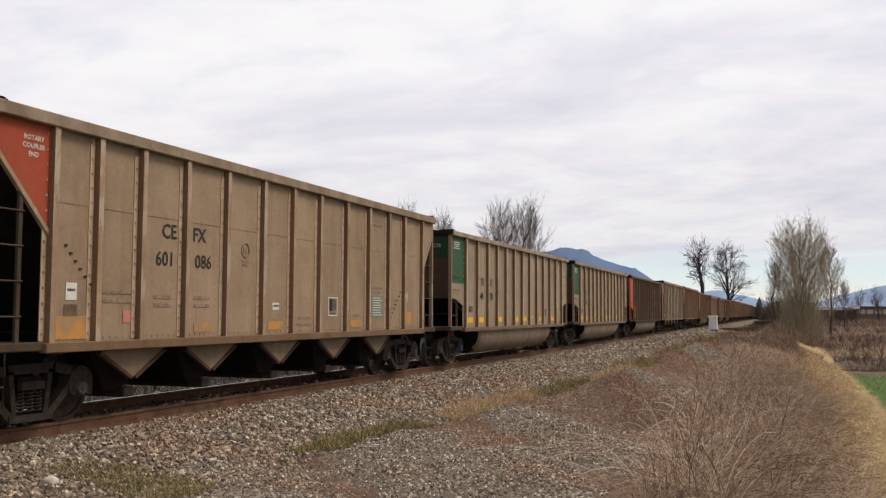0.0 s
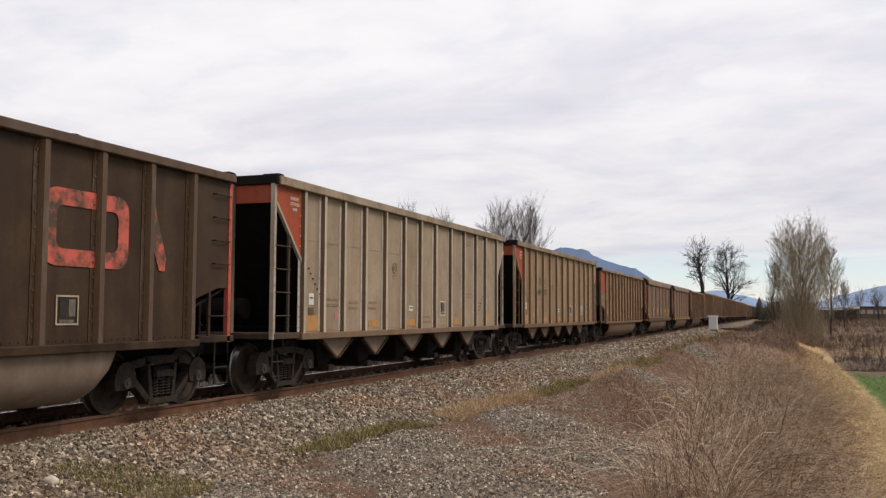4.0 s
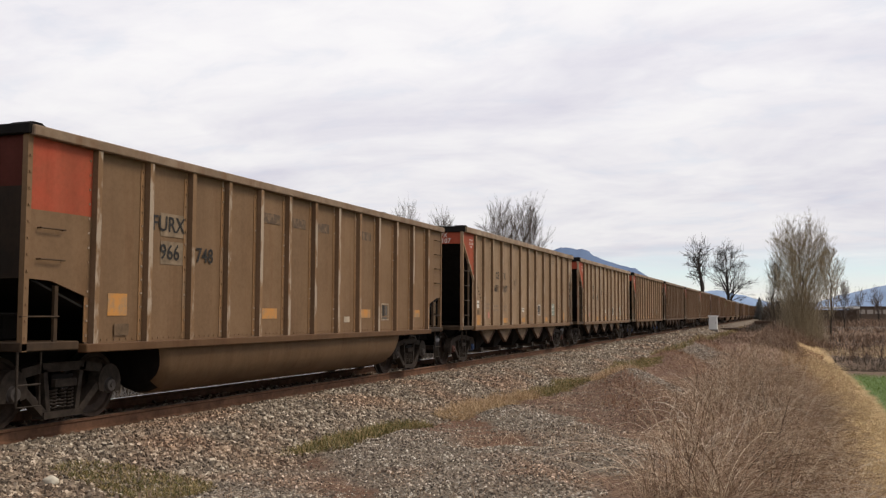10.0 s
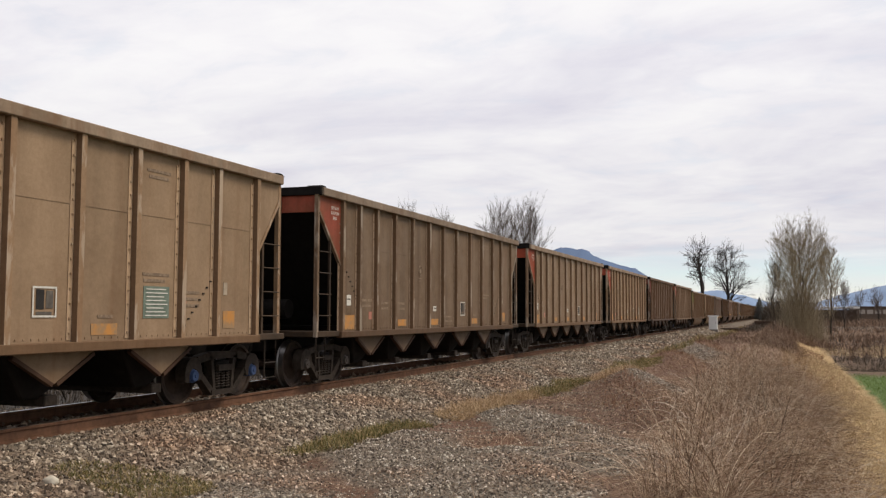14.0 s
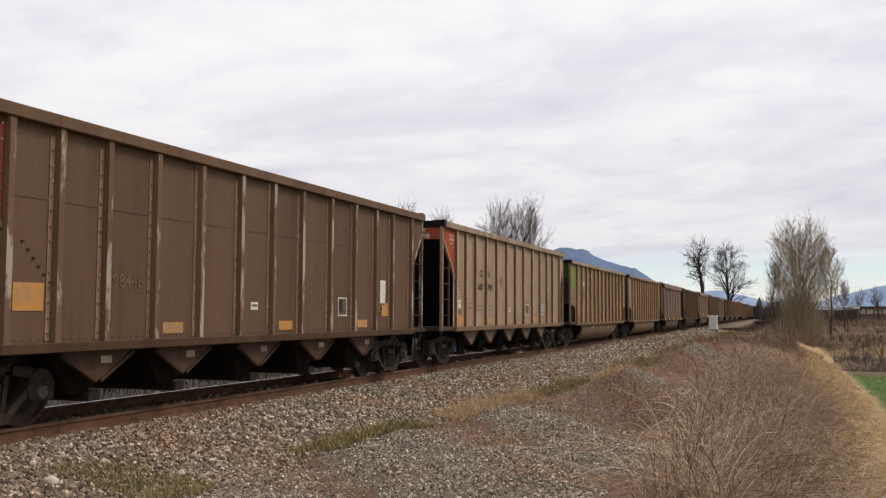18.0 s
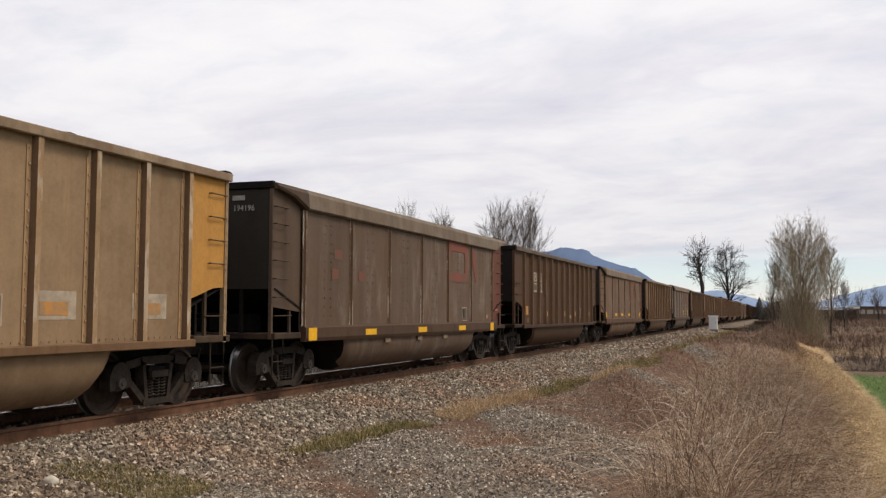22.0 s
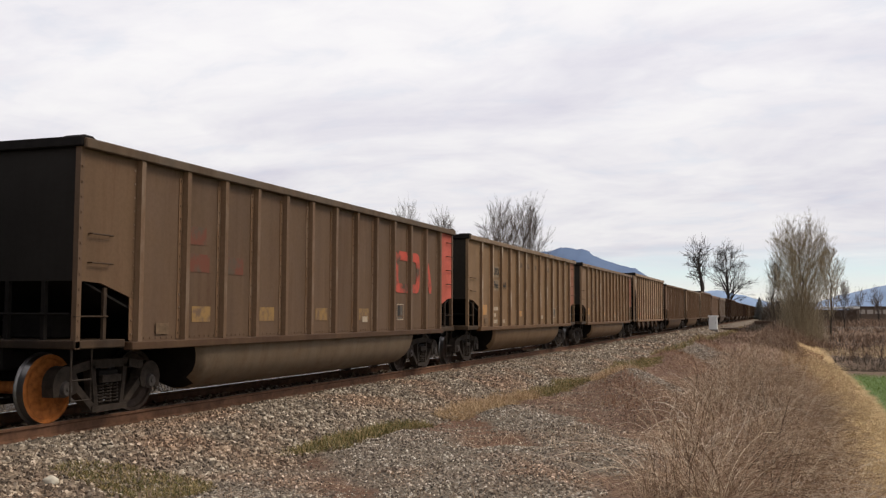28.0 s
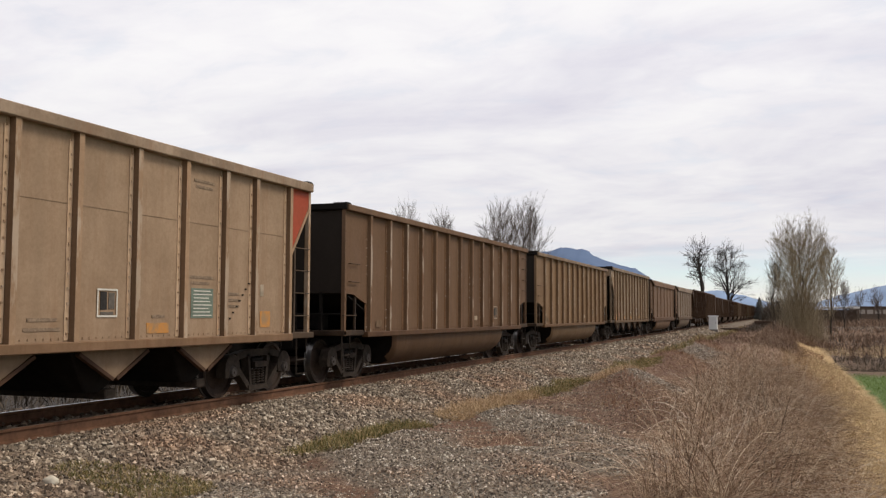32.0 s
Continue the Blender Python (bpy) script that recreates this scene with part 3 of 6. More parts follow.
def make_cap():
    return Shape().lathe([(0.0, -0.15), (0.030, -0.15), (0.034, -0.135), (0.082, -0.135), (0.096, -0.115), (0.098, -0.09), (0.112, -0.08), (0.112, 0.06), (0.0, 0.06)], 16).mesh("bearing", 0, True)


SPINNING = []      # (wheelset, car index)


def build_truck(car, x, index, style):
    t = new("truck"); t.parent = car; t.location = (x, 0, 0)
    piece("bolster", cached("bolster", make_bolster), BLACK, t)
    for sg in (-1, 1):
        sf = piece("side_frame", cached("side_frame", make_side_frame), STEEL_DARK, t, (0, sg * 0.99, 0))
        for dx in (-0.14, 0.02, 0.16):
            piece("coil_spring", cached("spring", make_spring), STEEL_DARK, t, (dx, sg * 1.0, 0))
        for dx in (-0.89, 0.89):
            mat = style.get("caps", CAP_GREY)
            if x < 0 and dx > 0:
                mat = style.get("cap2", mat)
            ob = piece("bearing", cached("cap", make_cap), mat, t, (dx, sg * 0.99, 0.457))
            if sg > 0:
                ob.rotation_euler = (0, 0, math.pi)
    for dx in (-0.89, 0.89):
        rusty = style.get("rust_wheel") and x < 0 and dx < 0
        rusty = rusty or (style.get("rust_wheel2") and x < 0 and dx > 0)
        ws = piece("wheelset", cached("wheelset", make_wheelset), WHEEL_RUST if rusty else WHEEL, t, (dx, 0, 0.457))
        SPINNING.append((ws, index))
    return t


def text_mesh(words, size):
    def make():
        c = bpy.data.curves.new("writing", "FONT")
        c.body, c.size, c.align_x, c.align_y, c.resolution_u = words, size, "CENTER", "CENTER", 2
        c.offset = size * 0.012
        ob = bpy.data.objects.new("writing", c)
        scene.collection.objects.link(ob)
        me = bpy.data.meshes.new_from_object(ob)
        bpy.data.objects.remove(ob)
        me.name = "lettering"
        me.materials.clear()
        return me
    return cached(("text", words, size), make)


def plate(w, h, t=0.002):
    return cached(("plate", w, h, t), lambda: Shape().box(-w / 2, w / 2, -t, t, -h / 2, h / 2).mesh("plate"))


SIDE_Y = 1.48


def put_text(car, words, x, z, size, mat, y=-SIDE_Y - 0.012, name="lettering"):
    ob = piece(name, text_mesh(words, size), mat, car, (x - HALF, y, z))
    ob.rotation_euler = (math.pi / 2, 0, 0)
    return ob


def put_end_text(car, words, y, z, size, mat, x=0.60):
    ob = piece("lettering", text_mesh(words, size), mat, car, (x - HALF, y, z))
    ob.rotation_euler = (math.pi / 2, 0, -math.pi / 2)
    return ob


def put_plate(car, name, x, z, w, h, mat, y=-SIDE_Y - 0.010, label=""):
    return piece(name, plate(w, h), mat, car, (x - HALF, y, z), label)


# post flanks: rust brown that also carries the shaded side of the post
RUST_SHADE_FLANK = paint((0.225, 0.145, 0.090), 0.6)


def make_post(w, d, z0, z1):
    """A pressed hat section: face, two flanks, two flanges with bolt heads."""
    def make():
        poly = [(-w / 2 - 0.05, 0), (-w / 2 - 0.05, -0.008), (-w / 2, -0.008), (-w / 2 + 0.012, -d), (w / 2 - 0.012, -d), (w / 2, -0.008), (w / 2 + 0.05, -0.008), (w / 2 + 0.05, 0)]
        n = len(poly)
        s = Shape()
        vs = [(x, y, z) for z in (z0, z1) for x, y in poly]
        s.add(vs, [tuple(range(n)), tuple(range(2 * n - 1, n - 1, -1))] + [(i, i + n, (i + 1) % n + n, (i + 1) % n) for i in range(n)])
        for k in range(int((z1 - z0) / 0.19)):
            z = z0 + 0.10 + k * 0.19
            s.box(-w / 2 - 0.058, -w / 2 - 0.030, -0.030, -0.010, z, z + 0.028)
        me = s.mesh("post")
        me.materials.append(None)
        me.materials.append(RUST_SHADE_FLANK)
        for q in me.polygons:            # rusty flanks, their shade mixed into the brown
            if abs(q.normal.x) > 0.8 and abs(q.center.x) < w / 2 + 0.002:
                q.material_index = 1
        return me
    return cached(("post", w, d, z0, z1), make)


def make_flange(w, z0, z1):
    """The worn, paler welding strip beside a post."""
    return cached(("flange", w, z0, z1), lambda: Shape().box(-w / 2 - 0.085, -w / 2 - 0.004, -0.016, -0.004, z0, z1).mesh("post_flange"))


def make_panel(w, z0, z1, band=None):
    def make():
        s = Shape().box(-w / 2, w / 2, -0.004, 0.02, z0, z1)
        if band:
            s.box(-w / 2, w / 2, -0.011, 0.02, band - 0.016, band + 0.016)
        for r in range(int(w / 0.13)):
            x = -w / 2 + 0.08 + 0.13 * r
            for z in (z0 + 0.05,):
                s.box(x - 0.011, x + 0.011, -0.014, 0, z - 0.011, z + 0.011)
        return s.mesh("side_panel")
    return cached(("panel", round(w, 3), z0, z1, band), make)


def turned(ob, side):
    if side > 0:
        ob.rotation_euler = (0, 0, math.pi)
    return ob


def build_sides(car, st, posts, z0, z1, post_size, band):
    for side in (-1, 1):
        for i, x in enumerate(posts):
            accent = st["post"] if band else st["gpost"]
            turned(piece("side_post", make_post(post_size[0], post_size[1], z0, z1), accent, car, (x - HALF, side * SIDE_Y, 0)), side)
            if side < 0:
                piece("post_flange", make_flange(post_size[0], z0 + 0.03, z1 - 0.12), st["flange"] if band else st["gflange"], car, (x - HALF, side * SIDE_Y, 0))
        for i in range(len(posts) - 1):
            w = posts[i + 1] - posts[i]
            mat = st["right"] if (st.get("last_panel") and i == len(posts) - 2) else st["body"]
            turned(piece("side_panel", make_panel(w, z0, z1, band), mat, car, ((posts[i] + posts[i + 1]) / 2 - HALF, side * SIDE_Y, 0)), side)


def make_load(h):
    def make():
        s = Shape()
        xs = [-7.25 + i * 0.25 for i in range(59)]
        ys = [-1.40, -1.0, -0.5, 0, 0.5, 1.0, 1.40]
        vs = [(x, y, h + 0.015 + 0.10 * (1 - (y / 1.4) ** 2) + 0.07 * noise.noise(Vector((x * 0.6, y * 0.8, h))) + 0.04 * noise.noise(Vector((x * 2.3, y * 2.3, h))) + 0.07 * max(0.0, noise.noise(Vector((x * 1.3, 3.7, h * 5))) - 0.06) * smooth(7.2, 6.2, abs(x))) for x in xs for y in ys]
        n = len(ys)
        s.add(vs, [(i * n + j, (i + 1) * n + j, (i + 1) * n + j + 1, i * n + j + 1) for i in range(len(xs) - 1) for j in range(n - 1)])
        return s.mesh("coal_load", 0, True)
    return cached(("load", h), make)


def make_chord(z0, z1, y0, y1, x0, x1):
    return cached(("chord", z0, z1, y0, y1, x0, x1), lambda: Shape().box(x0 - HALF, x1 - HALF, y0, y1, z0, z1).mesh("top_chord", 0.012))


def make_rung(w, out=0.05):
    return cached(("rung", w), lambda: Shape().tube([(-w / 2, 0, 0), (-w / 2, -out, 0), (w / 2, -out, 0), (w / 2, 0, 0)], 0.012, 6).mesh("grab_iron"))


def make_coupler():
    def make():
        s = Shape().box(-0.1, 0.62, -0.10, 0.10, 0.72, 0.98).box(-0.22, 0.06, -0.16, 0.17, 0.74, 0.99)
        s.tube([(-0.05, -0.45, 0.86), (-0.09, -0.42, 0.62), (-0.1, -0.38, 0.42), (-0.02, -0.3, 0.34)], 0.028, 7)
        return s.mesh("coupler", 0.015)
    return cached("coupler", make)


def make_underframe():
    return cached("underframe", lambda: Shape().box(-7.4, 7.4, -0.33, 0.33, 0.70, 1.02).box(-7.2, -5.2, -0.6, 0.6, 0.74, 0.96).box(5.2, 7.2, -0.6, 0.6, 0.74, 0.96).mesh("centre_sill", 0.015))


def end_gear(car, st, ladder_x, z_ladder, gap=0.0):
    """Couplers, end platforms, ladders and steps at both ends."""
    for end in (-1, 1):
        short = gap if end > 0 else 0.0
        cp = piece("coupler", make_coupler(), BLACK, car, (end * (HALF - 0.02), 0, 0))
        if end > 0:
            cp.rotation_euler = (0, 0, math.pi)
        piece("end_platform", cached("platform", lambda: Shape().box(-0.50, 0.50, -1.52, 1.52, 1.0, 1.11).mesh("end_platform", 0.012)), st["rail"], car, (end * (HALF - 1.16), 0, 0))
        for side in (-1, 1):
            def step_shape():
                return Shape().tube([(-0.19, 0, 1.0), (-0.19, 0, 0.34), (0.19, 0, 0.34), (0.19, 0, 1.0)], 0.017, 6).tube([(-0.19, 0, 0.60), (0.19, 0, 0.60)], 0.014, 6).mesh("stirrup_step")
            piece("stirrup_step", cached("stirrup", step_shape), STEEL_DARK, car, (end * (HALF - 0.86 - short), side * 1.47, 0))
            piece("ladder_rail", cached(("lrail", z_ladder), lambda: Shape().box(-0.03, 0.03, -0.02, 0.02, 1.08, z_ladder).mesh("ladder_rail")), st["rail"], car, (end * (HALF - ladder_x - short), side * 1.48, 0))
            z = 1.42
            while z < z_ladder - 0.05:
                turned(piece("ladder_rung", make_rung(round(ladder_x - 0.62, 2), 0.02), st["rail"], car, (end * (HALF - (ladder_x + 0.70) / 2 - short), side * 1.49, z)), side)
                z += 0.42


def riveted(half, top):
    """A corner post with a row of rivet heads on both faces."""
    s = Shape().box(-half, half, -0.04, 0.04, 1.0, top)
    for k in range(int((top - 1.2) / 0.2)):
        z = 1.15 + 0.2 * k
        s.box(-0.014, 0.014, -0.052, 0.052, z, z + 0.028)
    return s.mesh("corner_post")


def rivet_row(car, x0, z0, x1, z1, n):
    """Slanting row of dark rivets where the slope sheet meets the side."""
    me = cached("slope_rivet", lambda: Shape().box(-0.022, 0.022, -0.022, 0, -0.013, 0.013).mesh("rivet"))
    for i in range(n):
        f = i / (n - 1)
        piece("rivet", me, STEEL_DARK, car, (x0 + (x1 - x0) * f - HALF, -SIDE_Y, z0 + (z1 - z0) * f))


def build_hopper(car, st, k):
    top = 3.93
    build_sides(car, st, HOPPER_POSTS, 1.09, 3.80, (0.12, 0.092), 2.87)
    for side in (-1, 1):
        piece("top_chord", make_chord(3.77, top, -0.075, 0.06, 0.69, PITCH - 0.69 - 0.22), st["chord"], car, (0, side * 1.53, 0)).scale.y = -side
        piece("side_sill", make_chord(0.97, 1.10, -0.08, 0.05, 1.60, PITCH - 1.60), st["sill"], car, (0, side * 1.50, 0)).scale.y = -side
    for end in (-1, 1):
        short = 0.22 if end > 0 else 0.0       # the far end stops short
        acc = st["left"] if end < 0 else st["right"]
        for side in (-1, 1):
            tri = cached(("hop_tri", end), lambda: Shape().prism([(end * (HALF - 0.69 - short), 3.78), (end * (HALF - 1.70), 3.78), (end * (HALF - 1.70), 2.42), (end * (HALF - 0.69 - short), 3.46)], -0.012, 0.012).mesh("end_side_panel"))
            piece("end_side_panel", tri, acc, car, (0, side * 1.49, 0))
            edge = cached(("hop_edge", end), lambda: Shape().bar((end * (HALF - 0.69 - short), 3.45), (end * (HALF - 1.68), 2.42), 0.06, -0.03, 0.03).mesh("slope_edge", 0.004))
            piece("slope_edge", edge, st["post"], car, (0, side * 1.49, 0))
            piece("corner_post", cached("hop_corner", lambda: riveted(0.038, 3.80)), st["post"], car, (end * (HALF - 0.66 - short), side * 1.47, 0))
        for y in (-0.62, 0.62):
            piece("end_post", cached("hop_epost", lambda: Shape().box(-0.05, 0.05, -0.05, 0.05, 1.1, 3.80).mesh("end_post", 0.01)), st["end_post"], car, (end * (HALF - 0.64 - short), y, 0))
        piece("end_panel", cached("hop_endp", lambda: Shape().box(-0.015, 0.015, -1.45, 1.45, 3.45, 3.82).mesh("end_panel")), st.get("end_panel", acc), car, (end * (HALF - 0.69 - short), 0, 0))
        piece("end_chord", cached("hop_ech", lambda: Shape().box(-0.06, 0.06, -1.56, 1.56, 3.78, 3.95).mesh("end_chord", 0.012)), BLACK, car, (end * (HALF - 0.68 - short), 0, 0))
        piece("corner_cap", cached("hop_cap", lambda: Shape().prism([(-0.12, 3.945), (-0.06, 3.975), (0.10, 3.975), (0.20, 3.925)], -0.10, 0.22).mesh("corner_cap", 0.01)), BLACK, car, (end * (HALF - 0.75 - short), -1.45, 0))
        slope = cached(("hop_slope", end), lambda: Shape().prism([(end * (HALF - 0.71 - short), 3.47), (end * (HALF - 0.74 - short), 3.47), (end * (HALF - 3.15), 1.0), (end * (HALF - 3.10), 1.0)], -1.46, 1.46).mesh("slope_sheet"))
        piece("slope_sheet", slope, BLACK, car)
        piece("air_tank", cached("tank", lambda: Shape().tube([(0, -0.5, 1.55), (0, 0.4, 1.55)], 0.2, 12).mesh("air_tank", 0, True)), BLACK, car, (end * (HALF - 1.35), 0, 0))
    for i, x in enumerate((3.55, 5.50, 7.72, 9.94, 12.14)):
        for side in (-1, 1):
            def tri():
                return Shape().prism([(-0.70, 0.97), (0.70, 0.97), (0.70, 0.91), (0.06, 0.57), (-0.06, 0.57), (-0.70, 0.91)], -0.03, 0.03).mesh("hopper_side_gusset")
            g = piece("hopper_gusset", cached("pocket_tri", tri), st["shaded_pocket"], car, (x - HALF, side * 1.32, 0))
            if side < 0:
                def edge():
                    s = Shape()
                    for sg in (-1, 1):
                        s.bar((sg * 0.72, 0.93), (sg * 0.04, 0.56), 0.050, -0.055, 0.02)
                    return s.mesh("gusset_edge")
                piece("gusset_edge", cached("gusset_edge", edge), st["rust"], g)
        def chute():
            return Shape().add([(-1.05, -1.39, 1.2), (1.05, -1.39, 1.2), (1.05, 1.39, 1.2), (-1.05, 1.39, 1.2), (-0.16, -1.0, 0.36), (0.16, -1.0, 0.36), (0.16, 1.0, 0.36), (-0.16, 1.0, 0.36)],
                               [(0, 1, 2, 3), (4, 7, 6, 5), (0, 4, 5, 1), (1, 5, 6, 2), (2, 6, 7, 3), (3, 7, 4, 0)]).mesh("hopper_chute", 0.02)
        piece("hopper_chute", cached("chute", chute), BLACK, car, (x - HALF, 0, 0))
        piece("discharge_gate", cached("gate", lambda: Shape().box(-0.12, 0.12, -1.1, 1.1, 0.26, 0.40).mesh("discharge_gate", 0.015)), STEEL_DARK, car, (x - HALF + 0.25, 0, 0))
    rivet_row(car, 1.98, 2.32, 2.44, 1.84, 6)
    rivet_row(car, 13.36, 2.16, 12.50, 1.28, 10)
    end_gear(car, st, 1.20, 2.92, 0.22)
    piece("coal_load", make_load(3.90), COAL, car)


def make_tub(x0, x1):
    def make():
        s = Shape()
        prof = [(1.47, 0.97), (1.46, 0.80), (1.42, 0.62), (1.33, 0.46), (1.18, 0.33), (0.98, 0.26), (0.75, 0.25), (0.55, 0.32), (0.42, 0.46), (0.38, 0.97)]
        rings = []
        for x, k in ((x0 - 0.10, 0.80), (x0 + 0.02, 0.97), (x0 + 0.10, 1.0), (x1 - 0.10, 1.0), (x1 - 0.02, 0.97), (x1 + 0.10, 0.80)):
            rings.append([(x - HALF, 0.93 + (y - 0.93) * (0.5 + 0.5 * k), 0.97 + (z - 0.97) * k) for y, z in prof])
        # the end walls lean in towards the bottom
        for ring, sgn in ((rings[0], 1), (rings[1], 1), (rings[2], 1), (rings[3], -1), (rings[4], -1), (rings[5], -1)):
            for i, (x, y, z) in enumerate(ring):
                ring[i] = (x + sgn * 0.35 * (0.97 - z), y, z)
        n = len(prof)
        s.add([q for r in rings for q in r], [(i * n + k, i * n + k + 1, (i + 1) * n + k + 1, (i + 1) * n + k) for i in range(5) for k in range(n - 1)] + [tuple(range(n)), tuple(range(6 * n - 1, 5 * n - 1, -1))])
        me = s.mesh("belly_tub", 0, True)
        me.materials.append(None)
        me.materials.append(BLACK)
        for q in me.polygons:            # end walls blacked in to hold their shade
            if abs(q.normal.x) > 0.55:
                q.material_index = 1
        return me
    return cached(("tub", x0, x1), make)


def build_gon_common(car, st, x0, x1, top):
    for side in (-1, 1):
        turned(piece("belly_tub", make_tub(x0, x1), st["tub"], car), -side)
        # the second tub is the same shell seen from its other side
    piece("tub_saddle", cached("saddle", lambda: Shape().box(-0.9, 0.9, -0.5, 0.5, 0.22, 0.6).mesh("tub_saddle", 0.02)), BLACK, car)
    piece("floor", cached("gfloor", lambda: Shape().box(-7.3, 7.3, -1.45, 1.45, 0.985, 1.03).mesh("floor")), BLACK, car)
    for end in (-1, 1):
        piece("slope_sheet", cached(("gslope", end), lambda: Shape().prism([(end * (HALF - 0.74), 1.90), (end * (HALF - 0.77), 1.92), (end * (HALF - 3.40), 0.97), (end * (HALF - 3.35), 0.95)], -1.46, 1.46).mesh("slope_sheet")), BLACK, car)
        piece("brake_gear", cached("brake_gear", lambda: Shape().box(-0.2, 0.2, -0.7, 0.2, 1.12, 1.45).tube([(0.0, 0.4, 1.25), (0.0, 1.2, 1.25)], 0.12, 10).mesh("brake_gear", 0.02)), BLACK, car, (end * (HALF - 1.4), 0, 0))
    piece("coal_load", make_load(top - 0.03), COAL, car)


def build_gondola(car, st, k):
    top = 3.73
    build_sides(car, st, GON_POSTS, 1.06, 3.62, (0.115, 0.100), None)
    for side in (-1, 1):
        piece("top_chord", make_chord(3.60, top, -0.075, 0.055, 0.69, PITCH - 0.69 - 0.1), st["chord"], car, (0, side * 1.53, 0)).scale.y = -side
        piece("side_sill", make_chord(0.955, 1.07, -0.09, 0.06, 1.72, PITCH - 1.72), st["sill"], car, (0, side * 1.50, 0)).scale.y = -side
    for end in (-1, 1):
        short = 0.1 if end > 0 else 0.0       # the far end stops short
        acc = st["left"] if end < 0 else st["right"]
        cut = st.get("split") if end < 0 else st.get("split_right")
        for side in (-1, 1):
            lo = cut or 1.60
            if cut:
                piece("end_side_panel", cached(("g_endlow", end, cut), lambda: Shape().prism([(end * (HALF - 0.74 - short), cut), (end * (HALF - 1.90), cut), (end * (HALF - 1.90), 1.64), (end * (HALF - 1.15), 1.86), (end * (HALF - 0.74 - short), 1.88)], -0.012, 0.012).mesh("end_side_panel")), st["body"], car, (0, side * 1.49, 0))
                poly = [(end * (HALF - 0.74 - short), 3.62), (end * (HALF - 1.90), 3.62), (end * (HALF - 1.90), cut), (end * (HALF - 0.74 - short), cut)]
            else:
                poly = [(end * (HALF - 0.74 - short), 3.62), (end * (HALF - 1.90), 3.62), (end * (HALF - 1.90), 1.64), (end * (HALF - 1.15), 1.86), (end * (HALF - 0.74 - short), 1.88)]
            piece("end_side_panel", cached(("g_end", end, cut), lambda: Shape().prism(poly, -0.012, 0.012).mesh("end_side_panel")), acc, car, (0, side * 1.49, 0))
            piece("corner_post", cached("gon_corner", lambda: riveted(0.04, 3.62)), st["cpost"], car, (end * (HALF - 0.72 - short), side * 1.48, 0))
            for z in (2.25, 2.62, 2.99, 3.36) if end > 0 else (2.12, 2.50):
                turned(piece("grab_iron", make_rung(0.42, 0.06), st["grab"], car, (end * (HALF - 1.10), side * 1.50, z)), side)
        endmat = st["end_left"] if end < 0 else st["end_right"]
        if st.get("end_low") and end < 0:
            piece("end_sheet", cached("g_sheet_hi", lambda: Shape().box(-0.02, 0.02, -1.46, 1.46, 3.0, 3.66).mesh("end_sheet")), endmat, car, (end * (HALF - 0.73 - short), 0, 0))
            piece("end_sheet", cached("g_sheet_lo", lambda: Shape().box(-0.02, 0.02, -1.46, 1.46, 1.88, 3.0).mesh("end_sheet")), st["end_low"], car, (end * (HALF - 0.73 - short), 0, 0))
        else:
            piece("end_sheet", cached("g_sheet", lambda: Shape().box(-0.02, 0.02, -1.46, 1.46, 1.88, 3.66).mesh("end_sheet")), endmat, car, (end * (HALF - 0.73 - short), 0, 0))
        piece("end_chord", cached("g_ech", lambda: Shape().box(-0.06, 0.06, -1.56, 1.56, 3.62, 3.75).mesh("end_chord", 0.012)), BLACK, car, (end * (HALF - 0.70 - short), 0, 0))
        piece("corner_cap", cached("g_cap", lambda: Shape().prism([(-0.12, 3.745), (-0.06, 3.775), (0.10, 3.775), (0.20, 3.725)], -0.10, 0.22).mesh("corner_cap", 0.01)), BLACK, car, (end * (HALF - 0.77 - short), -1.45, 0))
        for y in (-0.95, -0.35, 0.35, 0.95):
            piece("end_strut", cached("g_estrut", lambda: Shape().box(-0.03, 0.03, -0.03, 0.03, 1.1, 1.90).mesh("end_strut")), BLACK, car, (end * (HALF - 0.74 - short), y, 0))
        piece("end_rail", cached("g_erail", lambda: Shape().tube([(0, -1.4, 1.45), (0, 1.4, 1.45)], 0.018, 6).mesh("end_rail")), BLACK, car, (end * (HALF - 0.70 - short), 0, 0))
    build_gon_common(car, st, 3.55, 12.63, top)
    end_gear(car, st, 1.25, 1.80, 0.10)


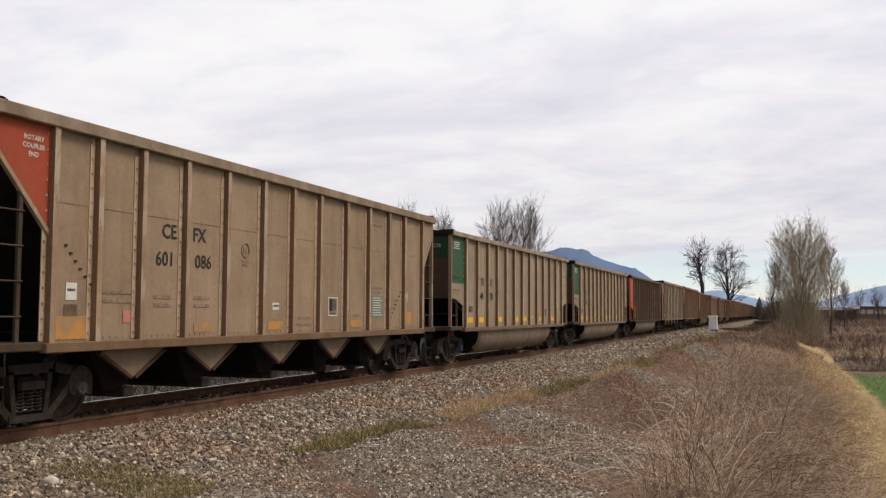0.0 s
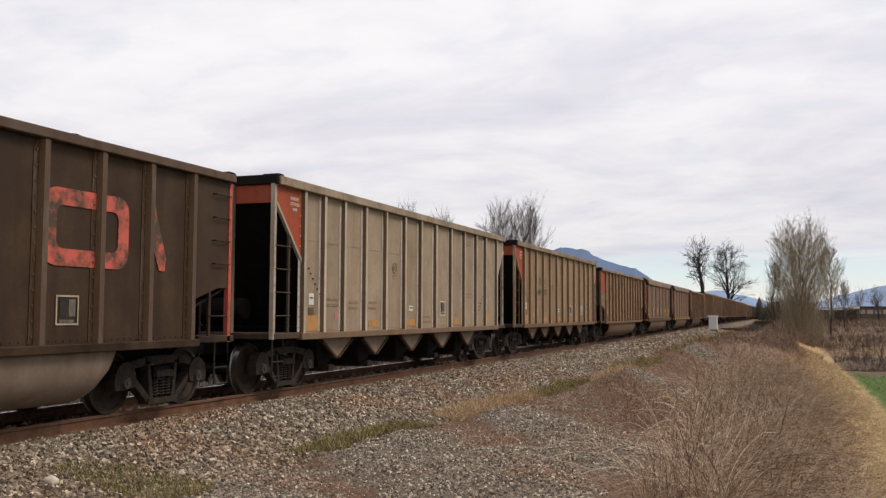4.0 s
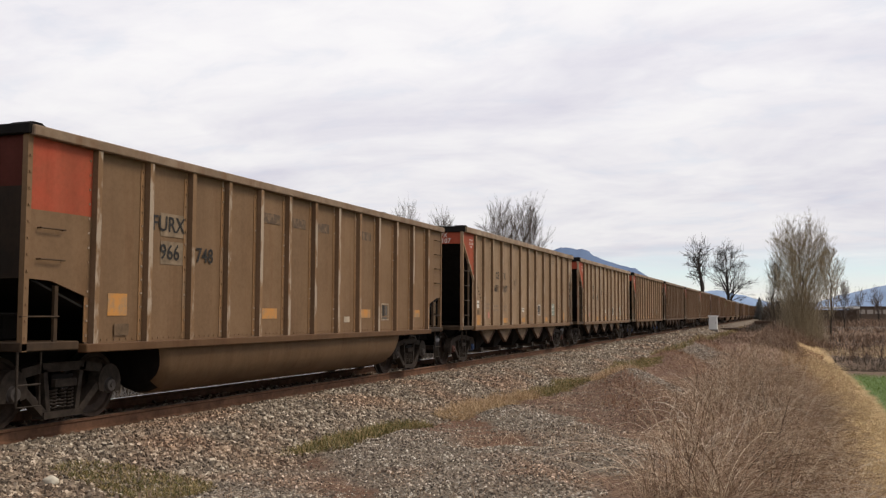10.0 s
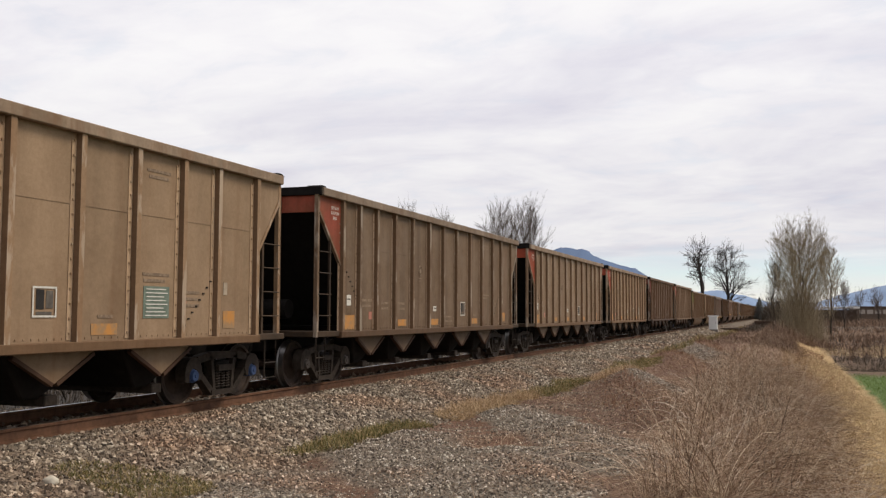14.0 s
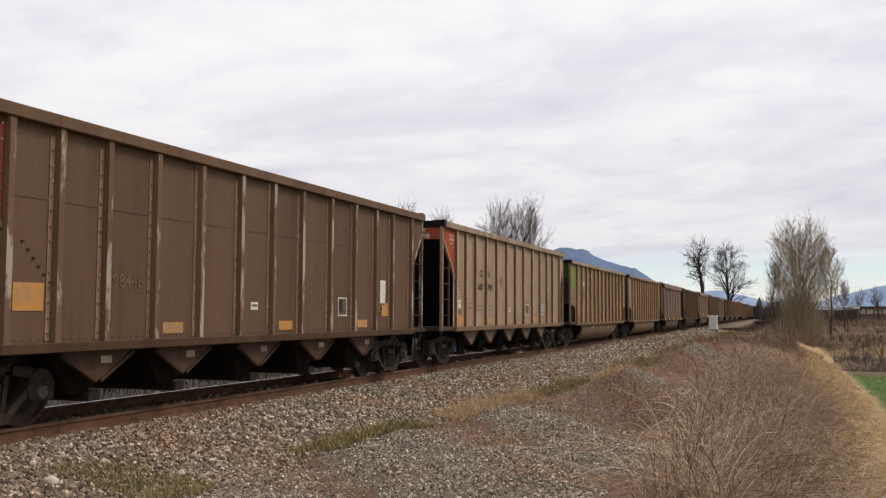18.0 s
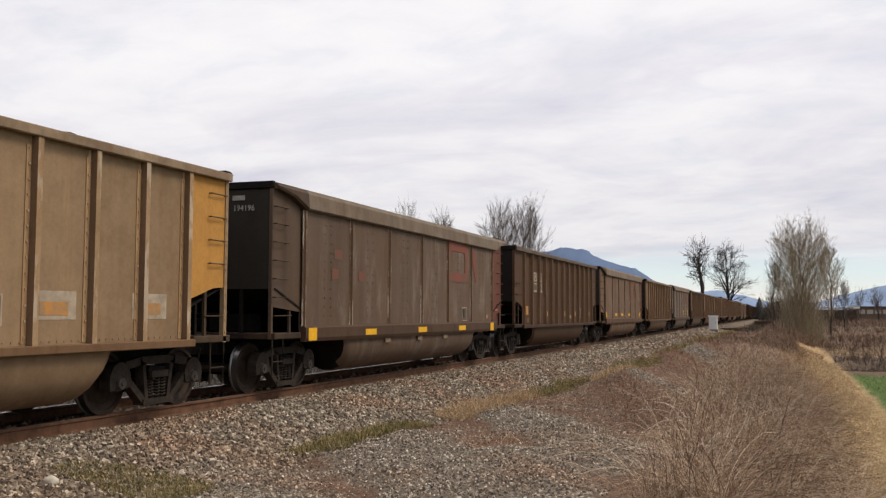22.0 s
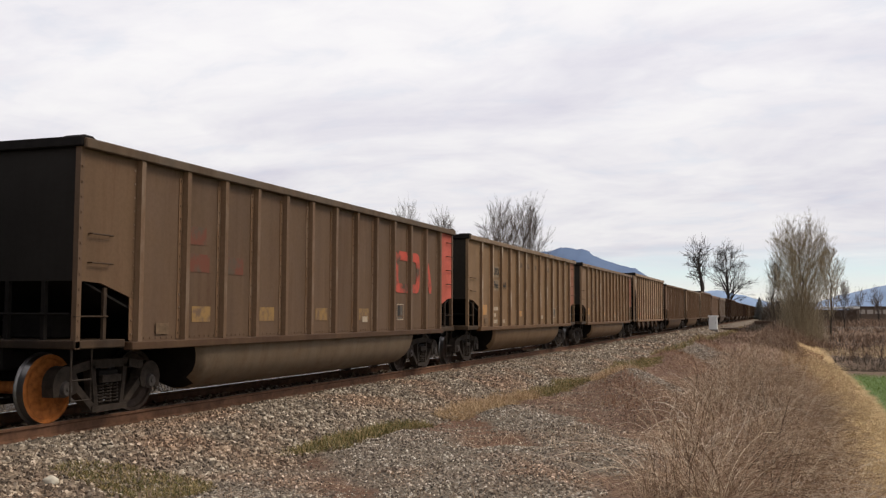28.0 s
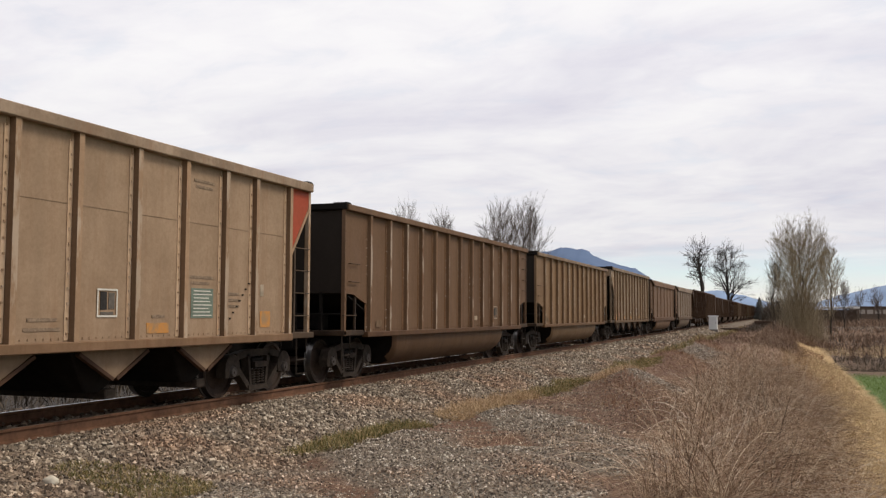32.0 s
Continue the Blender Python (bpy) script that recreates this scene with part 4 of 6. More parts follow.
def build_tub_car(car, st, k):
    top = 3.78
    for side in (-1, 1):
        for x in TUB_POSTS:
            turned(piece("side_post", make_post(0.045, 0.05, 1.22, 3.42), st["post"], car, (x - HALF, side * SIDE_Y, 0)), side)
        for i in range(len(TUB_POSTS) - 1):
            w = TUB_POSTS[i + 1] - TUB_POSTS[i]
            def pan():
                s = Shape().box(-w / 2, w / 2, -0.004, 0.02, 1.2, 3.44)
                for r in range(11):          # rows of rivets down the middle
                    for dx in (-0.14, 0.14):
                        s.box(dx - 0.055, dx + 0.055, -0.014, 0, 1.4 + r * 0.18, 1.424 + r * 0.18)
                return s.mesh("side_panel")
            turned(piece("side_panel", cached(("tpan", round(w, 2)), pan), st["body"], car, ((TUB_POSTS[i] + TUB_POSTS[i + 1]) / 2 - HALF, side * SIDE_Y, 0)), side)
        def chord():
            s = Shape().extrude([(-0.05, 3.42), (-0.09, 3.45), (-0.07, 3.72), (-0.01, 3.81), (0.08, 3.81), (0.08, 3.42)], 1.80 - HALF, HALF - 1.80)
            return s.mesh("top_chord")
        turned(piece("top_chord", cached("tub_chord", chord), st["chord"], car, (0, side * 1.50, 0)), side)
        def chord_end(e):
            s = Shape()
            a, c, d = e * (HALF - 1.80), e * (HALF - 1.25), e * (HALF - 0.68)
            ring = []
            for x, low, out in ((a, 3.42, 0.02), (c, 3.62, 0.0), (d, 3.70, 0.0)):
                ring += [(x, -0.05, low), (x, -0.07 - out, low + 0.04), (x, -0.07, 3.73), (x, -0.01, 3.81), (x, 0.08, 3.81), (x, 0.08, low)]
            fs = [(6 * r + k, 6 * r + (k + 1) % 6, 6 * r + 6 + (k + 1) % 6, 6 * r + 6 + k) for r in range(2) for k in range(6)]
            s.add(ring, fs + [tuple(range(6)), tuple(range(17, 11, -1))])
            return s.mesh("chord_end")
        for e in (-1, 1):
            turned(piece("chord_end", cached(("tub_chord_end", e * -side), lambda: chord_end(e * -side)), st["chord_end"] if e < 0 else st["chord"], car, (0, side * 1.50, 0)), side)
        def sill():
            return Shape().extrude([(-0.07, 1.0), (-0.07, 1.19), (-0.02, 1.23), (0.05, 1.23), (0.05, 0.93), (-0.04, 0.93)], 1.75 - HALF, HALF - 1.75).mesh("side_sill")
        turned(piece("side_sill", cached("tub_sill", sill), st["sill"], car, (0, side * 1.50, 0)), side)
    for end in (-1, 1):
        acc = st["left"] if end < 0 else st["right"]
        for side in (-1, 1):
            edge = 0.70 if end < 0 else 0.98
            def end_panel():
                s = Shape()
                if end > 0:
                    return s.box(HALF - 1.84, HALF - edge, -0.012, 0.012, 1.0, 3.74).mesh("end_side_panel")
                s.prism([(-(HALF - 0.70), 3.74), (-(HALF - 1.84), 3.74), (-(HALF - 1.84), 1.48), (-(HALF - 0.70), 1.58)], -0.012, 0.012)
                return s.box(-(HALF - 1.73), -(HALF - 1.84), -0.012, 0.012, 1.0, 1.48).mesh("end_side_panel")
            piece("end_side_panel", cached(("t_end", end), end_panel), acc, car, (0, side * 1.43, 0))
            piece("corner_post", cached("t_corner", lambda: Shape().box(-0.035, 0.035, -0.035, 0.035, 1.0, 3.70).mesh("corner_post", 0.01)), acc, car, (end * (HALF - edge + 0.02), side * 1.42, 0))
            for z in (1.42, 1.75, 2.08, 2.41, 2.74, 3.07, 3.38)[1 if end < 0 else 0:]:
                turned(piece("grab_iron", make_rung(0.44, 0.085), st["grab"], car, (end * (HALF - edge - 0.20), side * 1.44, z)), side)
        piece("end_sheet", cached("t_sheet", lambda: Shape().box(-0.02, 0.02, -1.42, 1.42, 1.9, 3.75).mesh("end_sheet")), st["end_left"], car, (end * (HALF - edge), 0, 0))
        piece("end_chord", cached("t_ech", lambda: Shape().box(-0.05, 0.05, -1.46, 1.46, 3.71, 3.84).mesh("end_chord", 0.012)), BLACK, car, (end * (HALF - 0.68), 0, 0))
        for y in (-0.8, 0.0, 0.8):
            piece("end_strut", cached("t_estrut", lambda: Shape().box(-0.03, 0.03, -0.03, 0.03, 1.1, 1.90).mesh("end_strut")), BLACK, car, (end * (HALF - 0.72), y, 0))
    build_gon_common(car, dict(st, tub=st["body"]), 3.75, 12.40, top)
    end_gear(car, st, 1.25, 1.5)


def build_far(car, st, kind):
    """The same cars where they never come near: fewer, joined parts."""
    posts, top = (HOPPER_POSTS, 3.93) if kind == "hopper" else (GON_POSTS, 3.73) if kind == "gondola" else (TUB_POSTS, 3.72)
    def body():
        s = Shape().box(-HALF + 1.7, HALF - 1.7, -1.5, 1.5, 1.0, top - 0.12)
        for x in posts:
            for sg in (-1, 1):
                s.box(x - HALF - 0.05, x - HALF + 0.05, sg * 1.57 - 0.06, sg * 1.57 + 0.06, 1.0, top - 0.1)
        return s.mesh("body")
    piece("body", cached(("far_body", kind), body), st["body"], car)
    for end in (-1, 1):
        acc = st["left"] if end < 0 else st["right"]
        piece("end_panel", cached(("far_end", kind, end), lambda: Shape().prism([(end * (HALF - 0.7), top - 0.1), (end * (HALF - 1.7), top - 0.1), (end * (HALF - 1.7), 2.3 if kind == "hopper" else 1.7), (end * (HALF - 0.7), 3.4 if kind == "hopper" else 1.85)], -1.48, 1.48).mesh("end_panel")), acc, car)
        piece("end_platform", cached("platform", lambda: Shape().box(-0.50, 0.50, -1.52, 1.52, 1.0, 1.11).mesh("end_platform", 0.012)), st["rail"], car, (end * (HALF - 1.16), 0, 0))
        def truck():
            s = Shape()
            for dx in (-0.89, 0.89):
                for sg in (-1, 1):
                    s.add([(dx + 0.46 * math.cos(a * 0.5236), sg * y, 0.46 + 0.46 * math.sin(a * 0.5236)) for y in (0.66, 0.8) for a in range(12)], [tuple(range(12)), tuple(range(23, 11, -1))] + [(i, i + 12, (i + 1) % 12 + 12, (i + 1) % 12) for i in range(12)])
            for sg in (-1, 1):
                s.box(-1.0, 1.0, sg * 0.99 - 0.07, sg * 0.99 + 0.07, 0.62, 0.8).box(-0.4, 0.4, sg * 0.99 - 0.07, sg * 0.99 + 0.07, 0.15, 0.65)
            return s.mesh("truck")
        piece("truck", cached("far_truck", truck), STEEL_DARK, car, (end * (HALF - 1.92), 0, 0))
        cp = piece("coupler", make_coupler(), BLACK, car, (end * (HALF - 0.02), 0, 0))
        if end > 0:
            cp.rotation_euler = (0, 0, math.pi)
    for side in (-1, 1):
        piece("top_chord", make_chord(top - 0.14, top, -0.055, 0.055, 0.69, PITCH - 0.69), st["chord"], car, (0, side * 1.53, 0)).scale.y = -side
        if kind != "hopper":
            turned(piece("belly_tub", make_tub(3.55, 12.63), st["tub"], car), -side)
    if kind == "hopper":
        for x in (3.55, 5.50, 7.72, 9.94, 12.14):
            piece("hopper_pocket", cached("far_pocket", lambda: Shape().prism([(-0.8, 0.97), (0.8, 0.97), (0.07, 0.5), (-0.07, 0.5)], -1.42, 1.42).mesh("hopper_pocket")), st["shaded_pocket"], car, (x - HALF, 0, 0))
    piece("centre_sill", make_underframe(), BLACK, car)
    piece("coal_load", make_load(top - 0.03), COAL, car)


# paint colours
BEIGE, BEIGE2, LIGHT = (0.372, 0.280, 0.196), (0.348, 0.252, 0.166), (0.390, 0.318, 0.240)
TAN, BROWN, UMBER, DARK = (0.228, 0.146, 0.084), (0.150, 0.086, 0.044), (0.098, 0.053, 0.031), (0.050, 0.031, 0.021)
GREYB, ORED, CORAL, GREEN, LIME, AMBER = (0.185, 0.117, 0.077), (0.42, 0.085, 0.045), (0.62, 0.135, 0.10), (0.035, 0.115, 0.065), (0.175, 0.245, 0.045), (0.62, 0.33, 0.085)
REDBROWN = (0.168, 0.060, 0.041)


def style(body, left=None, right=None, chord=None, end=None, post=None, wear=0.45, tub=None, **more):
    st = {"body": paint(body, wear, bare=more.pop("scuffed", 0.0))}
    st["post"] = paint(post or tuple(min(0.6, c * k) for c, k in zip(body, (1.04, 0.98, 0.93))), wear, bare=more.pop("post_bare", 0.55 if sum(body) > 0.4 else 0.2))
    lum = sum(body)
    st["flange"] = paint(tuple(min(0.66, c * 1.55 + 0.012) for c in (post or body)), wear, bare=0.3)
    st["gflange"] = paint(tuple(c * k for c, k in zip(body, (1.42, 1.34, 1.20))), wear, bare=0.4)
    st["gpost"] = paint(post or tuple(c * k for c, k in zip(body, (1.22, 1.19, 1.14))), wear, bare=more.pop("gpost_bare", 0.70 if lum > 0.3 else 0.35))
    st["rust"] = paint((0.06, 0.032, 0.022), 0.5)
    st["chord"] = paint(chord or tuple(0.55 * c * 1.2 + 0.45 * g for c, g in zip(body, (0.30, 0.265, 0.225) if lum > 0.4 else body)), 0.9)
    # sills: body colour darkened for rust and for shadow along the bottom
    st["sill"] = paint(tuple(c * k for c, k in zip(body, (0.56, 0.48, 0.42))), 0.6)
    st["left"] = paint(left or body, wear * 1.1)
    st["right"] = paint(right or body, wear * 0.7)
    # pockets and default tubs: body colour lowered for the shade below the sill
    st["shaded_pocket"] = paint(tuple(c * 0.70 for c in body), 0.6)
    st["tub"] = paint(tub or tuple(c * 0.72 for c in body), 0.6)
    # end sheets: dark versions of the side colours, end-face shade painted in
    st["end_left"] = paint(end or (0.035, 0.03, 0.026), 0.3, 0.75, (0.02, 0.017, 0.015))
    st["end_right"] = st["end_left"]
    st["cpost"] = paint(more.pop("cpost", body), wear)
    st["grab"] = paint(more.pop("grab", tuple(c * 0.42 for c in body)), wear)
    # end posts: body colour lowered for shadow and dirt at the ends
    st["end_post"] = paint(tuple(c * 0.6 for c in body), wear)
    # left chord end: body colour halved for the shading of its underside
    st["chord_end"] = paint(tuple(c * 0.5 for c in body), wear)
    st["rail"] = paint(tuple(k + c * 0.12 for c, k in zip(body, (0.018, 0.013, 0.010))), 0.6)
    st.update(more)
    return st


# index, kind, style, marks
def hop(body=BEIGE, left=ORED, right=None, **kw):
    return style(body, left, right, caps=kw.pop("caps", CAP_BLUE if kw.get("blue") else CAP_GREY), **{k: v for k, v in kw.items() if k != "blue"})


TRAIN = {
    -1: ("hopper", hop(), {}),
    0: ("hopper", hop(), {"marks": ("CE", "FX", "601", "086")}),
    1: ("gondola", style(LIGHT, GREEN, None, end=(0.022, 0.06, 0.036), end_low=paint((0.07, 0.045, 0.03), 0.4), cpost=(0.33, 0.22, 0.16), split=2.30, cap2=CAP_BLUE, rust_wheel2=True), {"gmarks": ("TI", "LX", "44", "578"), "notice": True, "end_text": "TILX  44578", "orange": (2.45, 3.5, 5.5, 7.5, 8.6, 11.0, 12.8)}),
    2: ("gondola", style(LIGHT, GREEN, None, end=(0.022, 0.06, 0.036), end_low=paint((0.07, 0.045, 0.03), 0.4), cpost=(0.33, 0.22, 0.16), split=2.30), {"gmarks": ("TI", "LX", "44", "542"), "notice": True, "end_text": "TILX  44542", "orange": (2.45, 3.5, 6.5, 8.6, 9.6, 11.7, 13.4)}),
    3: ("gondola", style(DARK, CORAL, DARK, end=(0.16, 0.030, 0.022), chord=(0.12, 0.085, 0.07), post=(0.12, 0.085, 0.068), cpost=CORAL, tub=(0.27, 0.22, 0.18), end_low=paint((0.03, 0.018, 0.015), 0.4)), {"logo": (12.65, 2.55, CORAL), "yellow_v": (1.96,)}),
    4: ("hopper", hop(LIGHT, ORED, post=(0.52, 0.47, 0.39)), {"plain": 1}),
    5: ("hopper", hop(BEIGE2, ORED), {"marks": ("CE", "FX", "600", "973"), "end_text": ("CEFX", "600973")}),
    6: ("gondola", style((0.285, 0.190, 0.115), ORED, None, gpost_bare=0.85, end=(0.10, 0.022, 0.016), split=2.55, end_low=paint((0.03, 0.022, 0.018), 0.4)), {"rows": (2.76, 2.35), "gmarks": ("FURX", "", "966", "760"), "web": True, "faint": True, "end_text2": ("FURX", "966760"), "orange_low": (2.4, 6.5, 10.6, 13.6)}),
    7: ("tub", style(GREYB, REDBROWN, GREYB, wear=0.6, scuffed=0.45, post_bare=0.9, chord=(0.26, 0.21, 0.16)), {"logo_f": (11.5, 2.88), "yellow_v": (2.3, 4.6, 7.0, 9.57, 11.83, 13.9), "end_num": "194228", "ghost": True, "white_low": True}),
    8: ("tub", style(GREYB, REDBROWN, GREYB, wear=0.6, scuffed=0.45, post_bare=0.9, chord=(0.235, 0.195, 0.155)), {"logo_f": (11.5, 2.88), "yellow_h": (1.87, 3.83, 5.85, 7.9, 9.8, 11.8, 13.95), "end_num": "194055", "ghost": True}),
    9: ("gondola", style(TAN, ORED, None, end=(0.11, 0.028, 0.02), split=2.72, end_low=paint((0.03, 0.022, 0.018), 0.4)), {"rows": (2.76, 2.35), "gmarks": ("FURX", "", "966", "748"), "web": True, "end_text2": ("FURX", "966748"), "orange_low": (2.4, 6.5, 10.6, 13.6)}),
    10: ("hopper", hop(BEIGE2, ORED, cap2=CAP_BLUE, caps=CAP_RED), {"marks": ("CE", "FX", "601", "107"), "end_text": ("CEFX", "601107")}),
    11: ("hopper", hop(BEIGE, ORED), {"marks": ("CE", "FX", "600", "962"), "end_text": ("CEFX", "600962")}),
    12: ("hopper", hop(BEIGE2, ORED, caps=CAP_BLUE), {"marks": ("CE", "FX", "600", "906"), "end_text": ("CEFX", "600906")}),
    13: ("hopper", hop((0.215, 0.157, 0.110), (0.34, 0.085, 0.052), wear=0.8), {"plain": 1}),
    14: ("hopper", hop((0.31, 0.23, 0.16), ORED, wear=0.6), {"plain": 1}),
    15: ("hopper", hop(BEIGE2, ORED), {"marks": ("CE", "FX", "601", "071"), "end_text": ("CEFX", "601071")}),
    16: ("hopper", hop((0.140, 0.087, 0.060), (0.20, 0.045, 0.032), post=(0.175, 0.108, 0.075), post_bare=0.8), {"brown": True, "end_text": ("", "98448")}),
    17: ("hopper", hop((0.400, 0.305, 0.222), ORED, cap2=CAP_BLUE), {"marks": ("CE", "FX", "600", "998"), "end_text": ("CEFX", "600998")}),
    18: ("gondola", style((0.318, 0.220, 0.136), LIME, None, end=(0.035, 0.085, 0.016), split=2.62, chord=(0.42, 0.34, 0.25), end_low=paint((0.028, 0.019, 0.013), 0.4), cap2=CAP_BLUE), {"rows": (2.80, 2.36), "gmarks": ("BN", "BX", "10", "91"), "serif": True, "end_text2": ("BNBX", "1091"), "graffiti": True, "orange_v": (4.6, 6.75, 11.27, 14.0), "frame_x": 10.5, "tag": (7.42, 1.30), "tub_tags": (5.9, 8.0, 10.1)}),
    19: ("gondola", style((0.345, 0.245, 0.150), None, AMBER, end=(0.038, 0.028, 0.02), split_right=None, cpost=(0.345, 0.245, 0.150), caps=CAP_GREY), {"rows": (2.64, 2.20), "gmarks": ("FU", "RX", "965", "364"), "boxed": True, "end_text": "FURX 965364", "orange_low": (2.45, 5.35, 8.42, 11.55, 13.45), "halo": True, "frame_x": 10.5, "tag": (8.45, 1.24)}),
    20: ("tub", style((0.150, 0.106, 0.080), (0.115, 0.082, 0.062), REDBROWN, wear=0.55, scuffed=0.4, post_bare=0.9, chord=(0.235, 0.195, 0.155)), {"logo_f": (11.5, 2.88), "yellow_h": (2.02, 4.75, 7.9, 11.0, 13.87), "end_num": "194196", "ghost": True, "red_num": True}),
    21: ("gondola", style(UMBER, None, UMBER, end=(0.022, 0.018, 0.016), chord=(0.16, 0.125, 0.10)), {"rows": (2.80, 2.42), "gmarks": ("CI", "TX", "500", "961"), "boxed": "pale", "end_text2": ("CITX", "500961"), "orange_low": (2.25, 5.35, 8.45, 10.5, 13.6)}),
    22: ("tub", style(GREYB, GREYB, REDBROWN, wear=0.6, scuffed=0.45, post_bare=0.9, chord=(0.235, 0.195, 0.155)), {"logo_f": (11.5, 2.88), "yellow_h": (2.0, 5.0, 7.0, 9.6, 13.9), "high": True, "end_num": "194059", "ghost": True}),
    23: ("gondola", style(TAN, None, None, end=(0.028, 0.023, 0.02)), {"faint_marks": True}),
    24: ("tub", style((0.172, 0.138, 0.110), (0.16, 0.13, 0.105), REDBROWN, wear=0.6, scuffed=0.45, post_bare=0.9, chord=(0.235, 0.195, 0.155)), {"logo_f": (11.5, 2.88), "yellow_v": (9.57, 11.83, 13.4), "ghost": True, "white_low": True, "end_num": "194112"}),
    25: ("gondola", style((0.140, 0.092, 0.062), (0.17, 0.108, 0.066), CORAL, end=(0.022, 0.019, 0.017), chord=(0.13, 0.10, 0.075), tub=(0.20, 0.155, 0.11), wear=0.6, rust_wheel=True, caps=CAP_GREY), {"logo": (12.75, 2.45, (0.55, 0.09, 0.06)), "ghost_red": True, "pale_low": True}),
    26: ("gondola", style((0.245, 0.162, 0.095), None, (0.30, 0.13, 0.085), end=(0.03, 0.025, 0.02)), {"rows": (2.78, 2.36), "gmarks": ("FURX", "", "966", "644"), "faint": True, "web": True, "orange_low": (2.4, 6.5), "scrawl": True}),
    27: ("gondola", style((0.245, 0.162, 0.10), None, (0.30, 0.10, 0.07), end=(0.03, 0.025, 0.022)), {"faint_marks": True, "orange_low": (2.4, 6.5, 9.6, 13.4)}),
    28: ("hopper", hop((0.400, 0.296, 0.205), (0.400, 0.296, 0.205), ORED, end_panel=paint((0.05, 0.036, 0.028), 0.5)), {"marks": ("CE", "FX", "601", "073")}),
    29: ("gondola", style((0.165, 0.102, 0.063), None, None, end=(0.03, 0.024, 0.02)), {}),
    30: ("gondola", style((0.25, 0.168, 0.10), None, None, end=(0.03, 0.024, 0.02)), {}),
    31: ("hopper", hop((0.27, 0.21, 0.145), BEIGE2), {"plain": 1}),
    32: ("tub", style(GREYB, GREYB, GREYB, scuffed=0.4), {}),
    33: ("tub", style((0.22, 0.18, 0.14), GREYB, GREYB), {}),
}
FAR_LAST = 70


def hopper_marks(car, mk):
    if "marks" in mk:
        a, b, c, d = mk["marks"]
        for words, x, z in ((a, 4.13, 2.66), (b, 4.90, 2.66), (c, 4.04, 2.25), (d, 5.02, 2.25)):
            put_text(car, words, x, z, 0.30, BLACK_MARK)
    if mk.get("brown"):
        put_text(car, "98448", 3.95, 1.9, 0.26, GHOST_MARK)
        put_plate(car, "route_card", 12.85, 1.95, 0.30, 0.52, WHITE_MARK, label="pale card on the side")
        for x in (5.0, 8.4, 11.75):
            put_plate(car, "reflector", x, 1.25, 0.5, 0.16, ORANGE_MARK)
        put_plate(car, "reflector", 2.1, 1.66, 0.5, 0.34, ORANGE_MARK)
        put_plate(car, "reflector", 13.0, 1.55, 0.42, 0.30, ORANGE_MARK)
        for x in (3.55, 5.50, 7.72, 9.94, 12.14):
            put_plate(car, "reflector", x + 0.15, 0.84, 0.22, 0.10, PALE_MARK, y=-1.36)
    else:
        put_plate(car, "reflector", 2.12, 1.28, 0.56, 0.30, ORANGE_MARK, label="orange reflector")
        put_plate(car, "reflector", 13.72, 1.36, 0.34, 0.28, ORANGE_MARK, label="square faded orange reflector")
        put_plate(car, "warning_patch", 12.48, 1.66, 0.10, 0.13, PINK_MARK)
        put_plate(car, "data_card", 13.60, 1.86, 0.11, 0.20, PALE_MARK)
        for x in (5.06, 7.30, 10.69):
            put_plate(car, "reflector", x, 1.25, 0.52, 0.15, ORANGE_MARK)
        put_plate(car, "warning_patch", 3.20, 1.42, 0.16, 0.17, PINK_MARK)
        put_plate(car, "service_bar", 3.0, 1.75, 0.66, 0.05, SOFT_MARK)
        put_plate(car, "service_bar", 3.0, 1.63, 0.60, 0.05, SOFT_MARK)
        for x in (4.0, 5.0):
            for z in (1.70, 1.58):
                put_plate(car, "service_bar", x, z, 0.42, 0.05, SOFT_MARK)
        for x, z, w in ((11.78, 2.02, 0.62), (11.74, 1.93, 0.50), (12.66, 1.78, 0.42), (12.66, 1.68, 0.36), (12.66, 1.58, 0.42), (11.8, 3.52, 0.55), (11.8, 3.43, 0.46), (10.7, 1.42, 0.30), (8.4, 1.38, 0.5), (8.4, 1.26, 0.62)):
            put_plate(car, "service_bar", x, z, w, 0.042, SOFT_MARK)
        put_plate(car, "data_card", 2.1, 1.74, 0.20, 0.22, WHITE_MARK)
        put_plate(car, "card_line", 2.1, 1.76, 0.14, 0.03, GREY_MARK, y=-SIDE_Y - 0.014)
        put_plate(car, "data_card", 2.1, 1.50, 0.24, 0.15, GHOST_MARK)
        def ring():
            s = Shape()
            s.tube([(0.12 * math.cos(i * 0.3927), 0, 0.12 * math.sin(i * 0.3927)) for i in range(17)], 0.012, 4)
            return s.box(-0.06, 0.06, -0.004, 0.004, -0.05, 0.05).box(-0.10, 0.10, -0.004, 0.004, -0.20, -0.17).box(-0.08, 0.08, -0.004, 0.004, -0.26, -0.235).mesh("roundel")
        piece("roundel", cached("roundel", ring), SOFT_MARK, car, (6.25 - HALF, -SIDE_Y - 0.008, 2.52))
    put_plate(car, "stencil_patch", 7.30, 1.59, 0.23, 0.13, WHITE_MARK)
    put_plate(car, "stencil_line", 7.30, 1.60, 0.17, 0.035, GREY_MARK, y=-SIDE_Y - 0.018)
    framed_label(car, 10.75 if mk.get("brown") else 9.58, 1.60, WHITE_MARK)
    if "marks" in mk:
        put_plate(car, "notice_panel", 11.80, 1.62, 0.60, 0.46, TEAL_MARK, label="faded teal notice panel")
